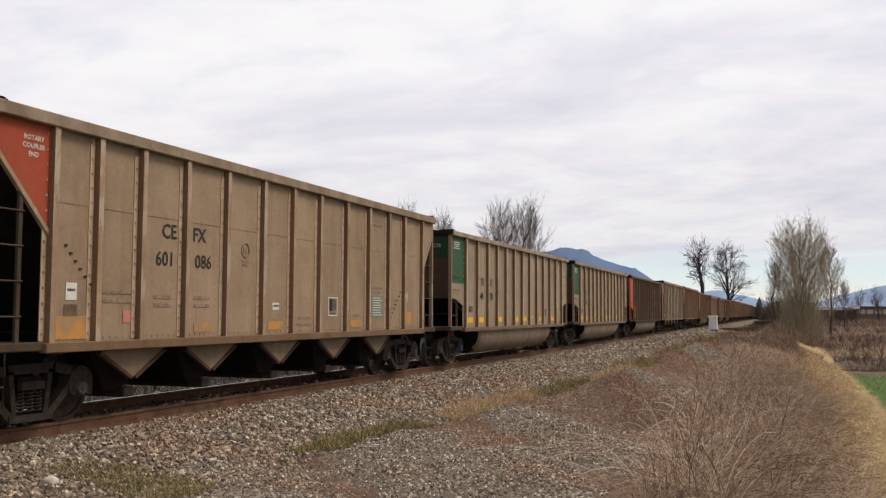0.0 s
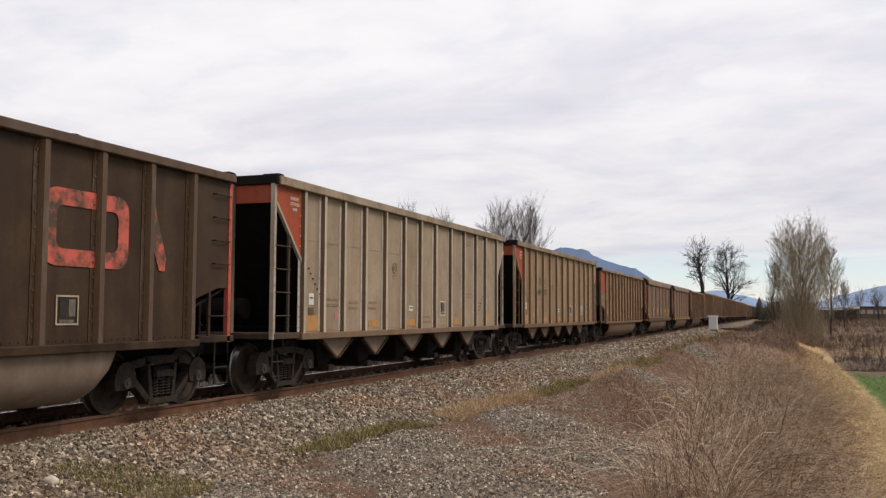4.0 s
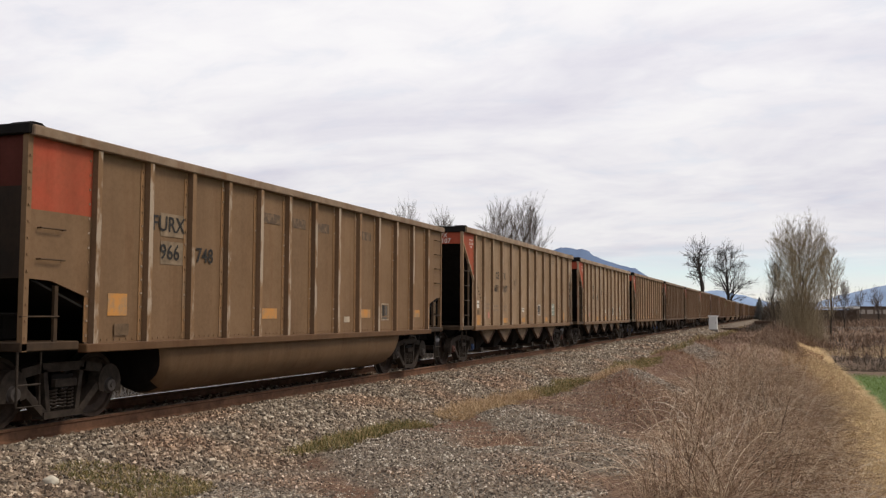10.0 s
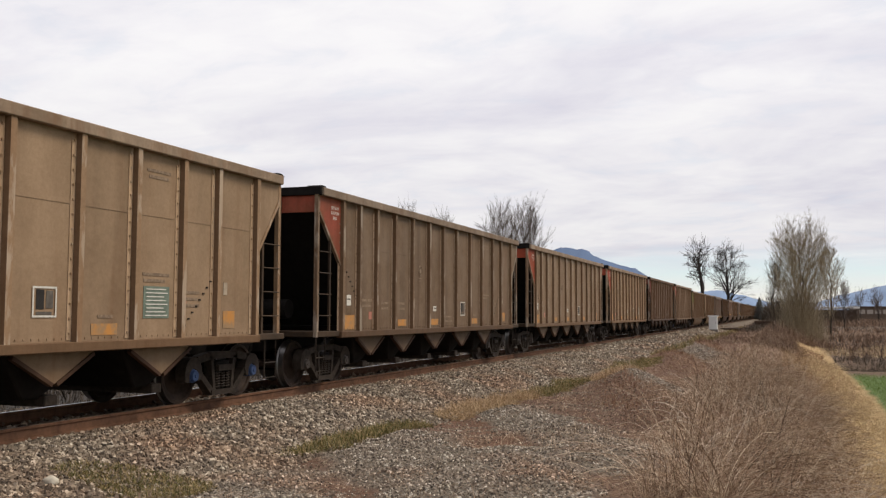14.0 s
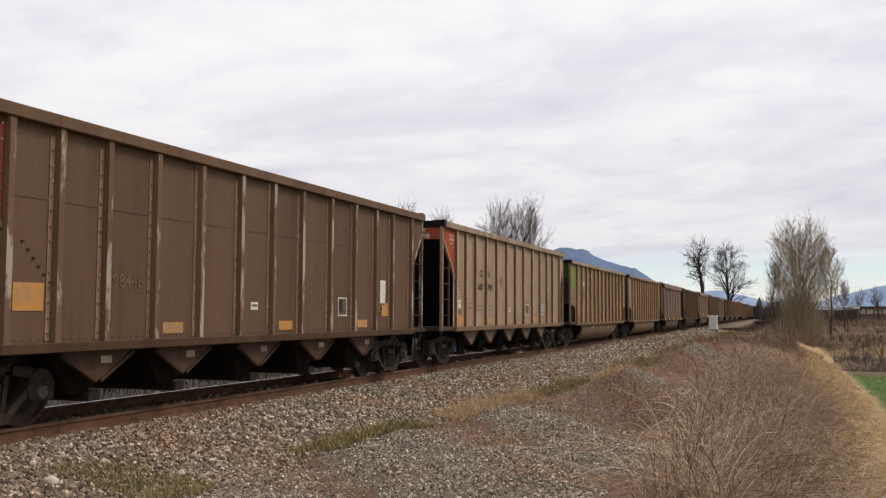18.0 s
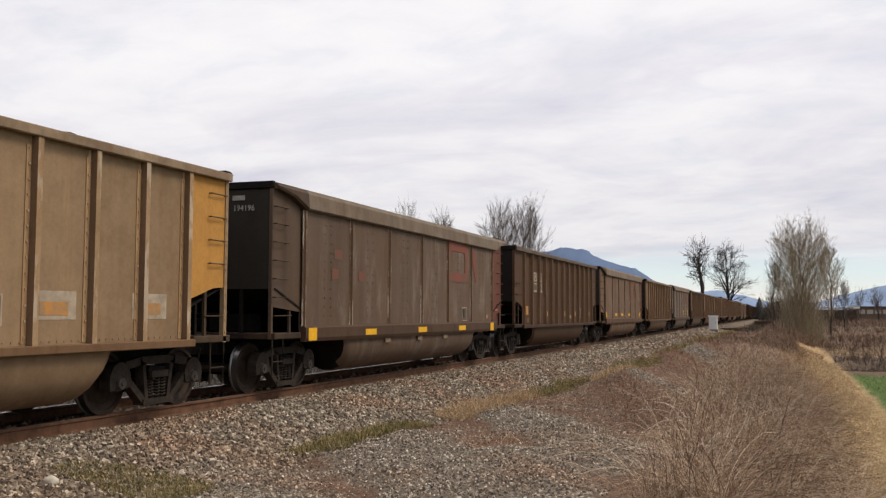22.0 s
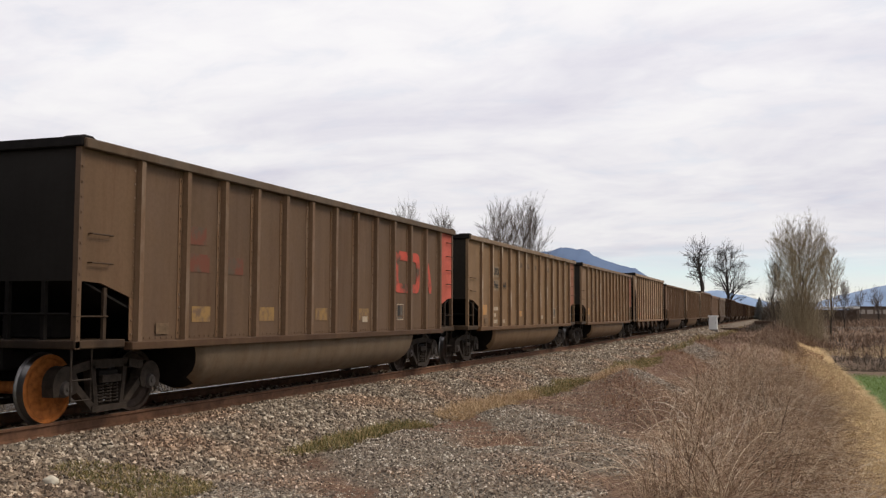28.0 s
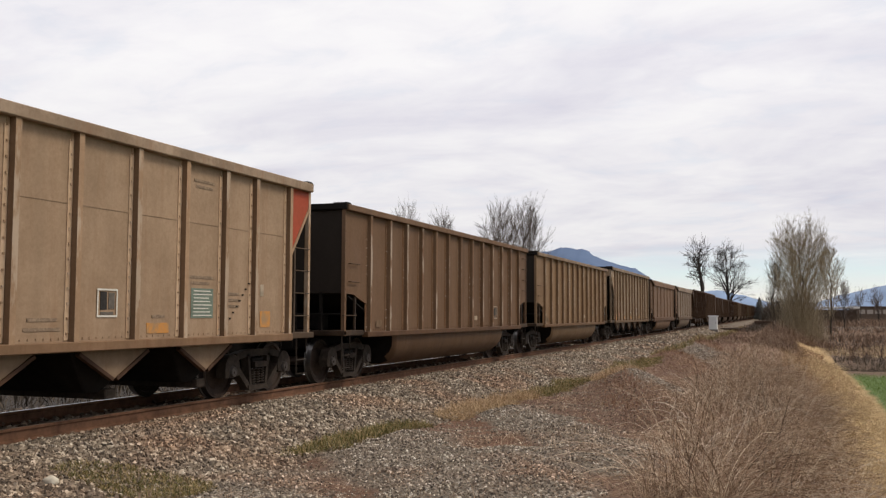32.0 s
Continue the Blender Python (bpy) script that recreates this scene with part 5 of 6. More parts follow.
        for i in range(8):
            put_plate(car, "notice_line", 11.80 - 0.02 * (i % 3), 1.43 + i * 0.054, 0.50 - 0.05 * (i % 3), 0.016, WHITE_MARK, y=-SIDE_Y - 0.018)
    if mk.get("marks") or mk.get("plain"):
        for i, words in enumerate(("ROTARY", "COUPLER", "END")):
            put_text(car, words, 1.36, 3.58 - i * 0.10, 0.085, WHITE_MARK, y=-1.512)
    et = mk.get("end_text")
    if et:
        if et[0]:
            put_end_text(car, et[0], -0.82, 3.69, 0.17, WHITE_MARK, 0.66)
        put_end_text(car, et[1], -0.84, 3.53, 0.19, WHITE_MARK, 0.66)


def framed_label(car, x, z, mat=None):
    """A stencilled box of inspection marks: a white frame round dark bars."""
    def make():
        s = Shape()
        w, h, t = 0.205, 0.19, 0.024
        s.add([(sx * w, 0, sz * h) for sx, sz in ((-1, -1), (1, -1), (1, 1), (-1, 1))] + [(sx * (w - t), 0, sz * (h - t)) for sx, sz in ((-1, -1), (1, -1), (1, 1), (-1, 1))], [(k, (k + 1) % 4, (k + 1) % 4 + 4, k + 4) for k in range(4)])
        return s.mesh("inspection_frame")
    piece("inspection_frame", cached("insp_frame", make), mat or PALE_MARK, car, (x - HALF, -SIDE_Y - 0.018, z), "pale stencilled frame")
    put_plate(car, "inspection_stencil", x - 0.07, z + 0.03, 0.13, 0.24, BLACK_MARK, y=-SIDE_Y - 0.010)
    put_plate(car, "inspection_stencil", x + 0.09, z + 0.03, 0.12, 0.22, GREY_MARK, y=-SIDE_Y - 0.010)
    put_plate(car, "inspection_stencil", x, z - 0.14, 0.26, 0.04, GREY_MARK, y=-SIDE_Y - 0.010)


def herald(car, x, z, size, mat, y):
    """A worn emblem: a rounded square ring and a broken stroke beside it."""
    def make():
        w, h, t = size * 0.63, size * 0.385, size * 0.17
        s = Shape()
        outer, inner = [], []
        for cx, cz, a0 in ((1, 1, 0), (-1, 1, 90), (-1, -1, 180), (1, -1, 270)):
            for k in range(4):
                a = radians(a0 + 30 * k)
                r = size * 0.16
                outer.append((cx * (w - r) + r * math.cos(a), cz * (h - r) + r * math.sin(a)))
                q = r * 0.5
                inner.append((cx * (w - t - q) + q * math.cos(a), cz * (h - t - q) + q * math.sin(a)))
        n = len(outer)
        vs = [(a - 0.5 * size, d, b) for d in (-0.005, 0.005) for ring in (outer, inner) for a, b in ring]
        fs = []
        for k in range(n):
            m = (k + 1) % n
            fs += [(k, m, n + m, n + k), (2 * n + k, 3 * n + k, 3 * n + m, 2 * n + m), (k, 2 * n + k, 2 * n + m, m), (n + k, n + m, 3 * n + m, 3 * n + k)]
        s.add(vs, fs)
        s.prism([(0.46 * size, 0.36 * size), (0.58 * size, 0.36 * size), (0.80 * size, -0.22 * size), (0.78 * size, -0.37 * size), (0.68 * size, -0.37 * size), (0.46 * size, 0.10 * size)], -0.005, 0.005)
        return s.mesh("emblem")
    return piece("emblem", cached(("herald", size), make), mat, car, (x - HALF, y, z), "faded red painted ring emblem")


def gondola_marks(car, mk):
    if "gmarks" in mk:
        a, b, c, d = mk["gmarks"]
        boxed = mk.get("boxed")
        mat = GREY_MARK if mk.get("faint") and not mk.get("web") else BLACK_MARK
        if boxed:
            for x, z, w in ((3.62, mk["rows"][0], 0.52), (4.42, mk["rows"][0], 0.42), (3.56, mk["rows"][1], 0.64), (4.44, mk["rows"][1], 0.46)):
                put_plate(car, "mark_patch", x, z, w, 0.33, WHITE_MARK if boxed is True else PALE_MARK)
        if mk.get("web"):
            for x, z, w in ((3.66, mk["rows"][0], 0.66), (3.62, mk["rows"][1], 0.55)):
                put_plate(car, "mark_patch", x, z, w, 0.34, CHALK)
        yy = -SIDE_Y - 0.02
        hi, lo = mk.get("rows", (2.40, 1.98))
        for words, x, z in ((a, 3.52 if not b else 3.62, hi), (b, 4.42, hi), (c, 3.56, lo), (d, 4.46, lo)):
            if words:
                put_text(car, words, x, z, 0.32, (WHITE_MARK if z == hi else GREY_MARK) if mk.get("serif") else mat, y=yy)
    if isinstance(mk.get("end_text"), str):
        put_end_text(car, mk["end_text"], -0.83, 3.32, 0.150, GREY_WORN, 0.69)
    if mk.get("end_text2"):
        put_end_text(car, mk["end_text2"][0], -0.80, 3.52, 0.19, GREY_WORN, 0.69)
        put_end_text(car, mk["end_text2"][1], -0.80, 3.34, 0.18, GREY_WORN, 0.69)
    for x in mk.get("orange", ()):
        put_plate(car, "reflector", x, 1.28, 0.56, 0.15, YELLOW_MARK, label="yellow-orange reflector strip")
    for x in mk.get("orange_low", ()):
        if abs(x - 11.66) < 0.5 and not mk.get("frame_x"):
            x = 10.65
        if mk.get("halo"):
            lift = 0.2 if x < 3 else 0.0
            put_plate(car, "faded_patch", x, 1.56 + lift, 0.78, 0.36, PALE_MARK, y=-SIDE_Y - 0.007, label="cream patch of bleached paint")
            put_plate(car, "reflector", x, 1.52 + lift, 0.50, 0.17 + lift, ORANGE_MARK)
        elif x < 2.5:
            put_plate(car, "reflector", 2.42, 1.58, 0.40, 0.30, ORANGE_MARK, label="square faded orange reflector")
        else:
            put_plate(car, "reflector", x, 1.46, 0.52, 0.18, ORANGE_MARK)
    for x in mk.get("orange_v", ()):
        put_plate(car, "reflector", x, 1.62 if x > 10 else 1.5, 0.12, 0.85 if x > 13 else 0.55, YELLOW_MARK if x > 10 else ORANGE_MARK, label="upright yellow-orange reflector")
    for x in mk.get("yellow_v", ()):
        put_plate(car, "reflector", x, 1.60, 0.10, 0.75, YELLOW_MARK, y=-1.588)
    if mk.get("web"):
        for x, w in ((6.5, 0.66), (7.55, 0.50), (8.55, 0.5), (10.55, 0.6)):
            put_plate(car, "web_address_bar", x, 3.14, w, 0.18, DIM_MARK, label="ghosted bar of dark lettering")
    if mk.get("graffiti"):
        put_plate(car, "blue_smear", 8.58, 1.72, 0.55, 0.78, faded("blue_spray", (0.135, 0.150, 0.185), (0.225, 0.165, 0.115), 2.6), label="faded blue sprayed patch")
        s = Shape()
        for i in range(4):               # loops one above the other
            s.tube([(-0.24 + 0.13 * i + 0.11 * math.cos(a * 0.5236), 0, 0.30 - 0.20 * i + (0.16 - 0.02 * i) * math.sin(a * 0.5236)) for a in range(11)], 0.017, 4)
            s.tube([(-0.30 + 0.10 * i, 0, -0.38), (-0.26 + 0.10 * i, 0, -0.05), (-0.16 + 0.11 * i, 0, 0.10)], 0.015, 4)
        piece("spray_tag", s.mesh("spray_tag"), WHITE_MARK, car, (9.45 - HALF, -SIDE_Y - 0.008, 1.78), "white sprayed looping scribble")
    if mk.get("scrawl"):
        for x, z, w in ((3.5, 1.62, 0.62), (3.4, 1.42, 0.36), (3.5, 1.22, 0.5), (4.4, 1.22, 0.4)):
            put_plate(car, "chalk_bar", x, z, w, 0.11, PALE_MARK)
    if mk.get("pale_low"):
        for i, x in enumerate((3.5, 5.5, 7.6, 9.6)):
            put_plate(car, "pale_scuff", x, 1.45, 0.5, 0.24, AMBER_SCUFF)
    if mk.get("ghost_red"):
        for x, z, w in ((3.35, 2.66, 0.5), (3.4, 2.24, 0.6), (4.45, 2.24, 0.5)):
            put_plate(car, "ghost_number", x, z, w, 0.28, GHOST_RED)
    if mk.get("faint_marks"):
        put_plate(car, "ghost_number", 3.6, 2.3, 0.5, 0.20, GHOST_MARK)
        put_plate(car, "ghost_number", 3.6, 1.98, 0.6, 0.20, GHOST_MARK)
    if mk.get("logo"):
        x, z, c = mk["logo"]
        herald(car, x, z, 1.28, faded("worn_herald", tuple(0.8 * q for q in c), (0.075, 0.052, 0.036), 2.2), -SIDE_Y - 0.014)
    put_plate(car, "data_card", 2.50, 1.60 if mk.get("orange") else 1.24, 0.30, 0.16, GHOST_MARK, y=-SIDE_Y - 0.024)
    tag_x, tag_z = mk.get("tag", (9.66, 1.34))
    put_plate(car, "stencil_patch", tag_x, tag_z, 0.26, 0.12, PALE_MARK, y=-SIDE_Y - 0.014)
    if mk.get("notice"):
        for i in range(4):
            put_plate(car, "notice_line", 1.20 - 0.02 * (i % 2), 3.44 - 0.055 * i, 0.52 - 0.05 * (i % 3), 0.022, WHITE_MARK, y=-1.508)
    for x in mk.get("tub_tags", ()):
        put_plate(car, "stencil_patch", x, 0.82, 0.26, 0.10, PALE_MARK, y=-1.472)
    framed_label(car, mk.get("frame_x", 11.66), 1.50)



def tub_marks(car, mk):
    if mk.get("logo_f"):
        herald(car, mk["logo_f"][0], mk["logo_f"][1], 1.38, RED_MARK, -SIDE_Y - 0.014)
    for x in mk.get("yellow_v", ()):
        put_plate(car, "reflector", x, 1.60, 0.12, 0.52, YELLOW_MARK, label="upright yellow reflector")
    for i, x in enumerate(mk.get("yellow_h", ())):
        first = i == 0 or i == len(mk["yellow_h"]) - 1
        put_plate(car, "reflector", x, 1.42 if mk.get("high") else 1.07, 0.34 if first else 0.58, 0.24 if first else 0.13, YELLOW_MARK, y=-SIDE_Y - 0.026 if mk.get("high") else -1.576, label="yellow reflector")
    if mk.get("ghost"):
        for x in (5.87, 7.9, 9.8):
            put_plate(car, "lower_patch", x, 0.86, 0.30, 0.10, CHALK, y=-1.50)
        framed_label(car, 11.42, 1.45)
    if mk.get("red_num"):
        for x, z, w in ((3.25, 2.66, 0.36), (3.12, 2.26, 0.30), (4.42, 2.26, 0.34)):
            put_plate(car, "faded_number_bar", x, z, w, 0.20, GHOST_TUB)
    if mk.get("ghost"):
        put_plate(car, "pale_patch", 13.62, 1.50, 0.26, 0.34, GHOST_MARK)
        put_plate(car, "warning_patch", 13.58, 1.37, 0.11, 0.10, PINK_MARK, y=-SIDE_Y - 0.018)
        put_plate(car, "stencil_line", 14.75, 1.58, 0.30, 0.035, PINK_MARK, y=-1.446)
    if mk.get("end_num"):
        put_end_text(car, mk["end_num"], -0.85, 3.36, 0.15, GREY_WORN, 0.66)
        ob = piece("mark_bar", plate(0.26, 0.09), GREY_WORN, car, (0.66 - HALF, -0.74, 3.55)); ob.rotation_euler = (0, 0, math.pi / 2)


WORDS = {"hopper": "coal hopper car with sloped ends", "gondola": "ribbed coal gondola car", "tub": "smooth-sided deep-bellied coal car"}


def colour_word(k):
    if k in (1, 2):
        return "pale beige green-ended"
    if k in (3, 25):
        return "dark brown red-ended"
    if k == 18:
        return "tan lime-ended"
    if k == 19:
        return "tan amber-ended"
    kind = TRAIN[k][0]
    return "dusty grey-brown" if kind == "tub" else "dusty beige red-ended" if kind == "hopper" and k != 16 else "dusty brown"


CARS = {}


def build_train():
    rng = random.Random(5)
    for k in range(-1, FAR_LAST + 1):
        if k in TRAIN:
            kind, st, mk = TRAIN[k]
        else:
            kind = rng.choice(["gondola", "gondola", "hopper", "tub"])
            # distant cars: colours scaled down to include the shade they run in
            c = tuple(0.55 * q for q in rng.choice([TAN, BROWN, BEIGE2, BROWN, (0.25, 0.19, 0.12), UMBER, GREYB]))
            st, mk = style(c, c, c), {}
        car = new("coal_car")
        CARS[k] = car
        word = colour_word(k) if k in TRAIN else "dusty brown"
        tagged(car, word + " " + WORDS[kind] + " on the rails", "freight car", "coal train")
        if k > 33:
            build_far(car, st, kind)
            continue
        piece("centre_sill", make_underframe(), BLACK, car)
        {"hopper": build_hopper, "gondola": build_gondola, "tub": build_tub_car}[kind](car, st, k)
        {"hopper": hopper_marks, "gondola": gondola_marks, "tub": tub_marks}[kind](car, mk)
        for x in (-HALF + 1.92, HALF - 1.92):
            build_truck(car, x, k, st)


build_train()


# ---------------------------------------------------------------- plants
def twig_material(name, stops, rough=0.9):
    m, nt, b = material(name)
    g = nt.nodes.new("ShaderNodeNewGeometry")
    r = ramp(nt, g.outputs["Random Per Island"], [(q, tuple(0.82 * k for k in c)) for q, c in stops])
    nt.links.new(r.outputs[0], b.inputs["Base Color"])
    b.inputs["Roughness"].default_value = rough
    return m


CANE = twig_material("dead_bramble", [(0.0, (0.11, 0.064, 0.038)), (0.35, (0.30, 0.195, 0.125)), (0.75, (0.50, 0.355, 0.235)), (1.0, (0.80, 0.66, 0.48))])
PALE_CANE = twig_material("bleached_cane", [(0.0, (0.42, 0.31, 0.22)), (1.0, (0.82, 0.70, 0.56))])
TAN_GRASS = twig_material("tan_grass", [(0.0, (0.29, 0.185, 0.095)), (0.5, (0.50, 0.34, 0.185)), (1.0, (0.68, 0.51, 0.31))])
WEED = twig_material("rusty_weeds", [(0.0, (0.115, 0.054, 0.030)), (0.5, (0.285, 0.155, 0.092)), (1.0, (0.48, 0.305, 0.19))])
RED_CANE = twig_material("reddish_thicket", [(0.0, (0.085, 0.052, 0.034)), (0.5, (0.19, 0.118, 0.076)), (1.0, (0.32, 0.215, 0.145))])
DARK_CANE = twig_material("dark_thicket", [(0.0, (0.030, 0.024, 0.018)), (0.5, (0.070, 0.052, 0.038)), (1.0, (0.13, 0.10, 0.07))])
STRAW = twig_material("dead_grass", [(0.0, (0.33, 0.22, 0.11)), (0.5, (0.64, 0.475, 0.26)), (1.0, (0.88, 0.73, 0.46))])
TURF = twig_material("short_turf", [(0.0, (0.065, 0.075, 0.02)), (0.40, (0.15, 0.14, 0.04)), (0.60, (0.30, 0.22, 0.085)), (1.0, (0.46, 0.34, 0.16))])
FIELD = twig_material("field_grass", [(0.0, (0.07, 0.12, 0.012)), (1.0, (0.17, 0.26, 0.03))])
BARK = simple("grey_brown_bark", (0.042, 0.034, 0.029), 0.9, 0, 0.4, 4, 0.6)
TWIGS = twig_material("bare_twigs", [(0.0, (0.020, 0.016, 0.014)), (1.0, (0.052, 0.042, 0.035))])
TWIGS_OLIVE = twig_material("olive_twigs", [(0.0, (0.21, 0.165, 0.105)), (1.0, (0.42, 0.345, 0.22))])
TWIGS_PALE = twig_material("pale_twigs", [(0.0, (0.11, 0.085, 0.072)), (1.0, (0.20, 0.165, 0.14))])


def canes(name, label, mat, count, area, length, radius, seed, lean=0.7, keep=None, sag=1.0, bias=1.6, n_pt=7, clumps=0):
    """Arching stems, each a thin three-sided tube that bends over under its own weight."""
    rng = np.random.default_rng(seed)
    x = area[0] + (area[1] - area[0]) * rng.random(count) ** bias
    y = area[2] + (area[3] - area[2]) * rng.random(count)
    if clumps:                                                 # bushes: stems spring from a few roots
        root = rng.integers(0, clumps, count)
        x = x[:clumps][root] + rng.normal(0, 0.16 * length, count)
        y = y[:clumps][root] + rng.normal(0, 0.16 * length, count)
    if keep is not None:
        ok = np.array([keep(a, c) for a, c in zip(x, y)])
        x, y = x[ok], y[ok]
        if clumps:
            root = root[ok]
    count = len(x)
    z = np.array([ground_z(a, c) for a, c in zip(x, y)]) - 0.02
    az = rng.random(count) * 2 * math.pi
    tilt = rng.random(count) * lean
    ln = length * (0.45 + 0.75 * rng.random(count))
    if clumps:                                                 # some bushes stand tall, some stay low
        ln *= (0.55 + 0.75 * rng.random(clumps))[root]
    p = np.stack([x, y, z], 1)
    d = np.stack([np.cos(az) * np.sin(tilt), np.sin(az) * np.sin(tilt), np.cos(tilt)], 1)
    out = np.stack([np.cos(az), np.sin(az), np.zeros(count)], 1)
    droop = sag * (0.25 + 0.75 * rng.random(count))
    path = [p.copy()]
    for i in range(n_pt - 1):
        p = p + d * (ln / (n_pt - 1))[:, None]
        path.append(p.copy())
        d = d + out * (0.16 * droop)[:, None] - np.array([0, 0, 1.0]) * (0.20 * droop)[:, None] + rng.normal(0, 0.10, (count, 3))
        d /= np.linalg.norm(d, axis=1)[:, None]
    path = np.stack(path, 1)                                   # count, n_pt, 3
    taper = radius * np.linspace(1.0, 0.35, n_pt)
    thick = 0.7 + 0.6 * rng.random(count)
    side = np.stack([-np.sin(az), np.cos(az), np.zeros(count)], 1)
    offs = []
    for k in range(3):
        a = 2 * math.pi * k / 3
        offs.append(side * math.cos(a) + np.array([0, 0, 1.0]) * math.sin(a) + out * (0.5 * math.sin(a)))
    offs = np.stack(offs, 1)                                   # count, 3, 3
    v = path[:, :, None, :] + offs[:, None] * (taper[None, :, None, None] * thick[:, None, None, None])
    ring = [(i * 3 + k, i * 3 + (k + 1) % 3, (i + 1) * 3 + (k + 1) % 3, (i + 1) * 3 + k) for i in range(n_pt - 1) for k in range(3)]
    f = (np.array(ring)[None] + (3 * n_pt) * np.arange(count)[:, None, None]).reshape(-1, 4)
    tagged(new(name, raw(name, v.reshape(-1, 3).tolist(), f.tolist(), mat)), label, "plant", kind="stuff")


def patchy(seed, level=0.0, s=0.35):
    return lambda a, c: bump2(a, c, s, seed) > level


def bench_edge(a, c):
    """Brambles close in from the lip of the bank and leave the gravel free."""
    return bump2(a, c, 0.45, 21) * 0.7 - 0.8 * (c + 8.3) - 0.6 * along(a, c, WASHES) > 0.0


canes("bramble", "tangled dead bramble canes on the embankment edge", CANE, 13000, (6.5, 46, -11.3, -6.6), 0.62, 0.0040, 11, 1.25, bench_edge, 1.9, 1.5, 7)
canes("bramble", "bushy mounds of dead bramble on the embankment edge", CANE, 17000, (9.5, 34, -11.0, -8.2), 1.10, 0.0042, 61, 0.62, bench_edge, 1.35, 1.3, 8, 105)
canes("bramble", "red-brown bramble shoots among the dead canes", WEED, 6000, (10.0, 44, -11.0, -7.8), 0.80, 0.0042, 68, 0.8, bench_edge, 1.3, 1.3, 7, 90)
canes("bramble", "long arching pale bramble canes", PALE_CANE, 600, (11.5, 34, -10.9, -8.4), 1.30, 0.0062, 51, 0.7, None, 1.9, 1.3, 9, 60)
canes("weeds", "dark dead weed stalks standing in the brambles", DARK_CANE, 260, (11.0, 34, -10.4, -8.2), 1.05, 0.0075, 69, 0.5, None, 0.5, 1.2, 6, 40)
canes("bramble", "low dead weed stems on the gravel bench", CANE, 4200, (6.0, 46, -8.4, -4.6), 0.34, 0.0034, 12, 1.4, patchy(22, 0.0), 1.8, 1.6, 5)
canes("weeds", "low rust-brown dead weeds on the dirt bench", WEED, 30000, (10.5, 78, -8.6, -3.8), 0.24, 0.0050, 62, 1.3, lambda a, c: bump2(a, c, 0.5, 33) * 0.6 + along(a, c, BANKS) - 1.5 * along(a, c, WASHES) > 0.28, 1.4, 1.3, 4)
canes("bramble", "dead bramble bank further along the line", CANE, 6500, (34, 150, -10.9, -7.6), 0.55, 0.010, 13, 1.1, patchy(23, -0.25, 0.15), 1.4, 1.2, 5)
canes("thicket", "reddish brown leafless thicket on the bank", RED_CANE, 8500, (62, 200, -11.0, -8.0), 0.90, 0.017, 14, 0.9, patchy(24, -0.3, 0.12), 1.2, 1.1, 5)
canes("thicket", "tall reddish thicket round the willow", RED_CANE, 5000, (118, 200, -14.5, -9.6), 1.8, 0.026, 52, 0.9, patchy(29, -0.2, 0.1), 1.1, 1.0, 5)
canes("thicket", "fine olive shoots round the foot of the willow", TWIGS_OLIVE, 2600, (148, 152, -13.8, -11.2), 7.5, 0.012, 67, 0.34, None, 0.45, 1.0, 6, 70)
canes("dead_grass", "straw and weeds along the far ballast edge", TURF, 4500, (46, 150, -5.0, -3.9), 0.32, 0.016, 53, 1.1, patchy(30, -0.1, 0.25), 1.1, 1.2, 4)
canes("thicket", "low reddish weeds beside the ballast", RED_CANE, 3000, (60, 120, -7.4, -4.7), 0.45, 0.014, 15, 1.2, patchy(25, -0.05, 0.2), 1.2, 1.1, 4)
canes("hedge", "dark brown hedge across the far fields", RED_CANE, 7000, (330, 480, -90, -14), 2.5, 0.10, 65, 0.9, None, 1.0, 1.0, 4)
canes("thicket", "dark leafless wood beside the far bend of the track", DARK_CANE, 4200, (262, 330, -17, -5.5), 7.0, 0.07, 73, 0.6, None, 0.7, 1.0, 5, 90)
canes("thicket", "dark weeds crowding the far end of the gravel", DARK_CANE, 4200, (112, 300, -9.5, -5.3), 0.95, 0.026, 74, 1.0, None, 1.2, 1.0, 5)
canes("thicket", "dark leafless shrubs beyond the ditch", DARK_CANE, 9000, (86, 330, -46, -14.0), 1.0, 0.030, 16, 1.0, patchy(26, -0.1, 0.11), 1.2, 1.7, 4)
canes("thicket", "bushy brown shrubs on the low ground", RED_CANE, 7000, (90, 260, -46, -14.2), 1.1, 0.028, 63, 1.0, None, 1.2, 1.3, 4, 150)
canes("thicket", "brown weeds filling the low ground", WEED, 6000, (100, 260, -44, -14.2), 0.6, 0.030, 54, 1.2, None, 1.2, 1.3, 4)
canes("thicket", "dark brown weeds hanging over the ditch", DARK_CANE, 3500, (75, 92, -24, -12.8), 0.8, 0.018, 70, 1.1, lambda a, c: abs(a - 79 - 0.6 * (-14.0 - c)) < 4.0, 1.3, 1.0, 5)
# added stems: they darken what shows through under the cars
canes("thicket", "dark weeds added behind the track to darken the gaps under the cars", DARK_CANE, 5200, (9, 120, 5.0, 11), 1.3, 0.020, 17, 0.9, None, 1.0, 1.3, 4)
canes("dead_grass", "long straw coloured dead grass on the lower bank", STRAW, 15000, (8, 85, -13.7, -10.9), 0.52, 0.0055, 18, 1.15, patchy(27, -0.35), 1.6, 1.5, 5)
canes("dead_grass", "tufts of straw coloured dead grass on the lower bank", STRAW, 6000, (9, 70, -13.5, -11.4), 0.70, 0.0055, 64, 1.0, None, 1.7, 1.3, 5, 90)
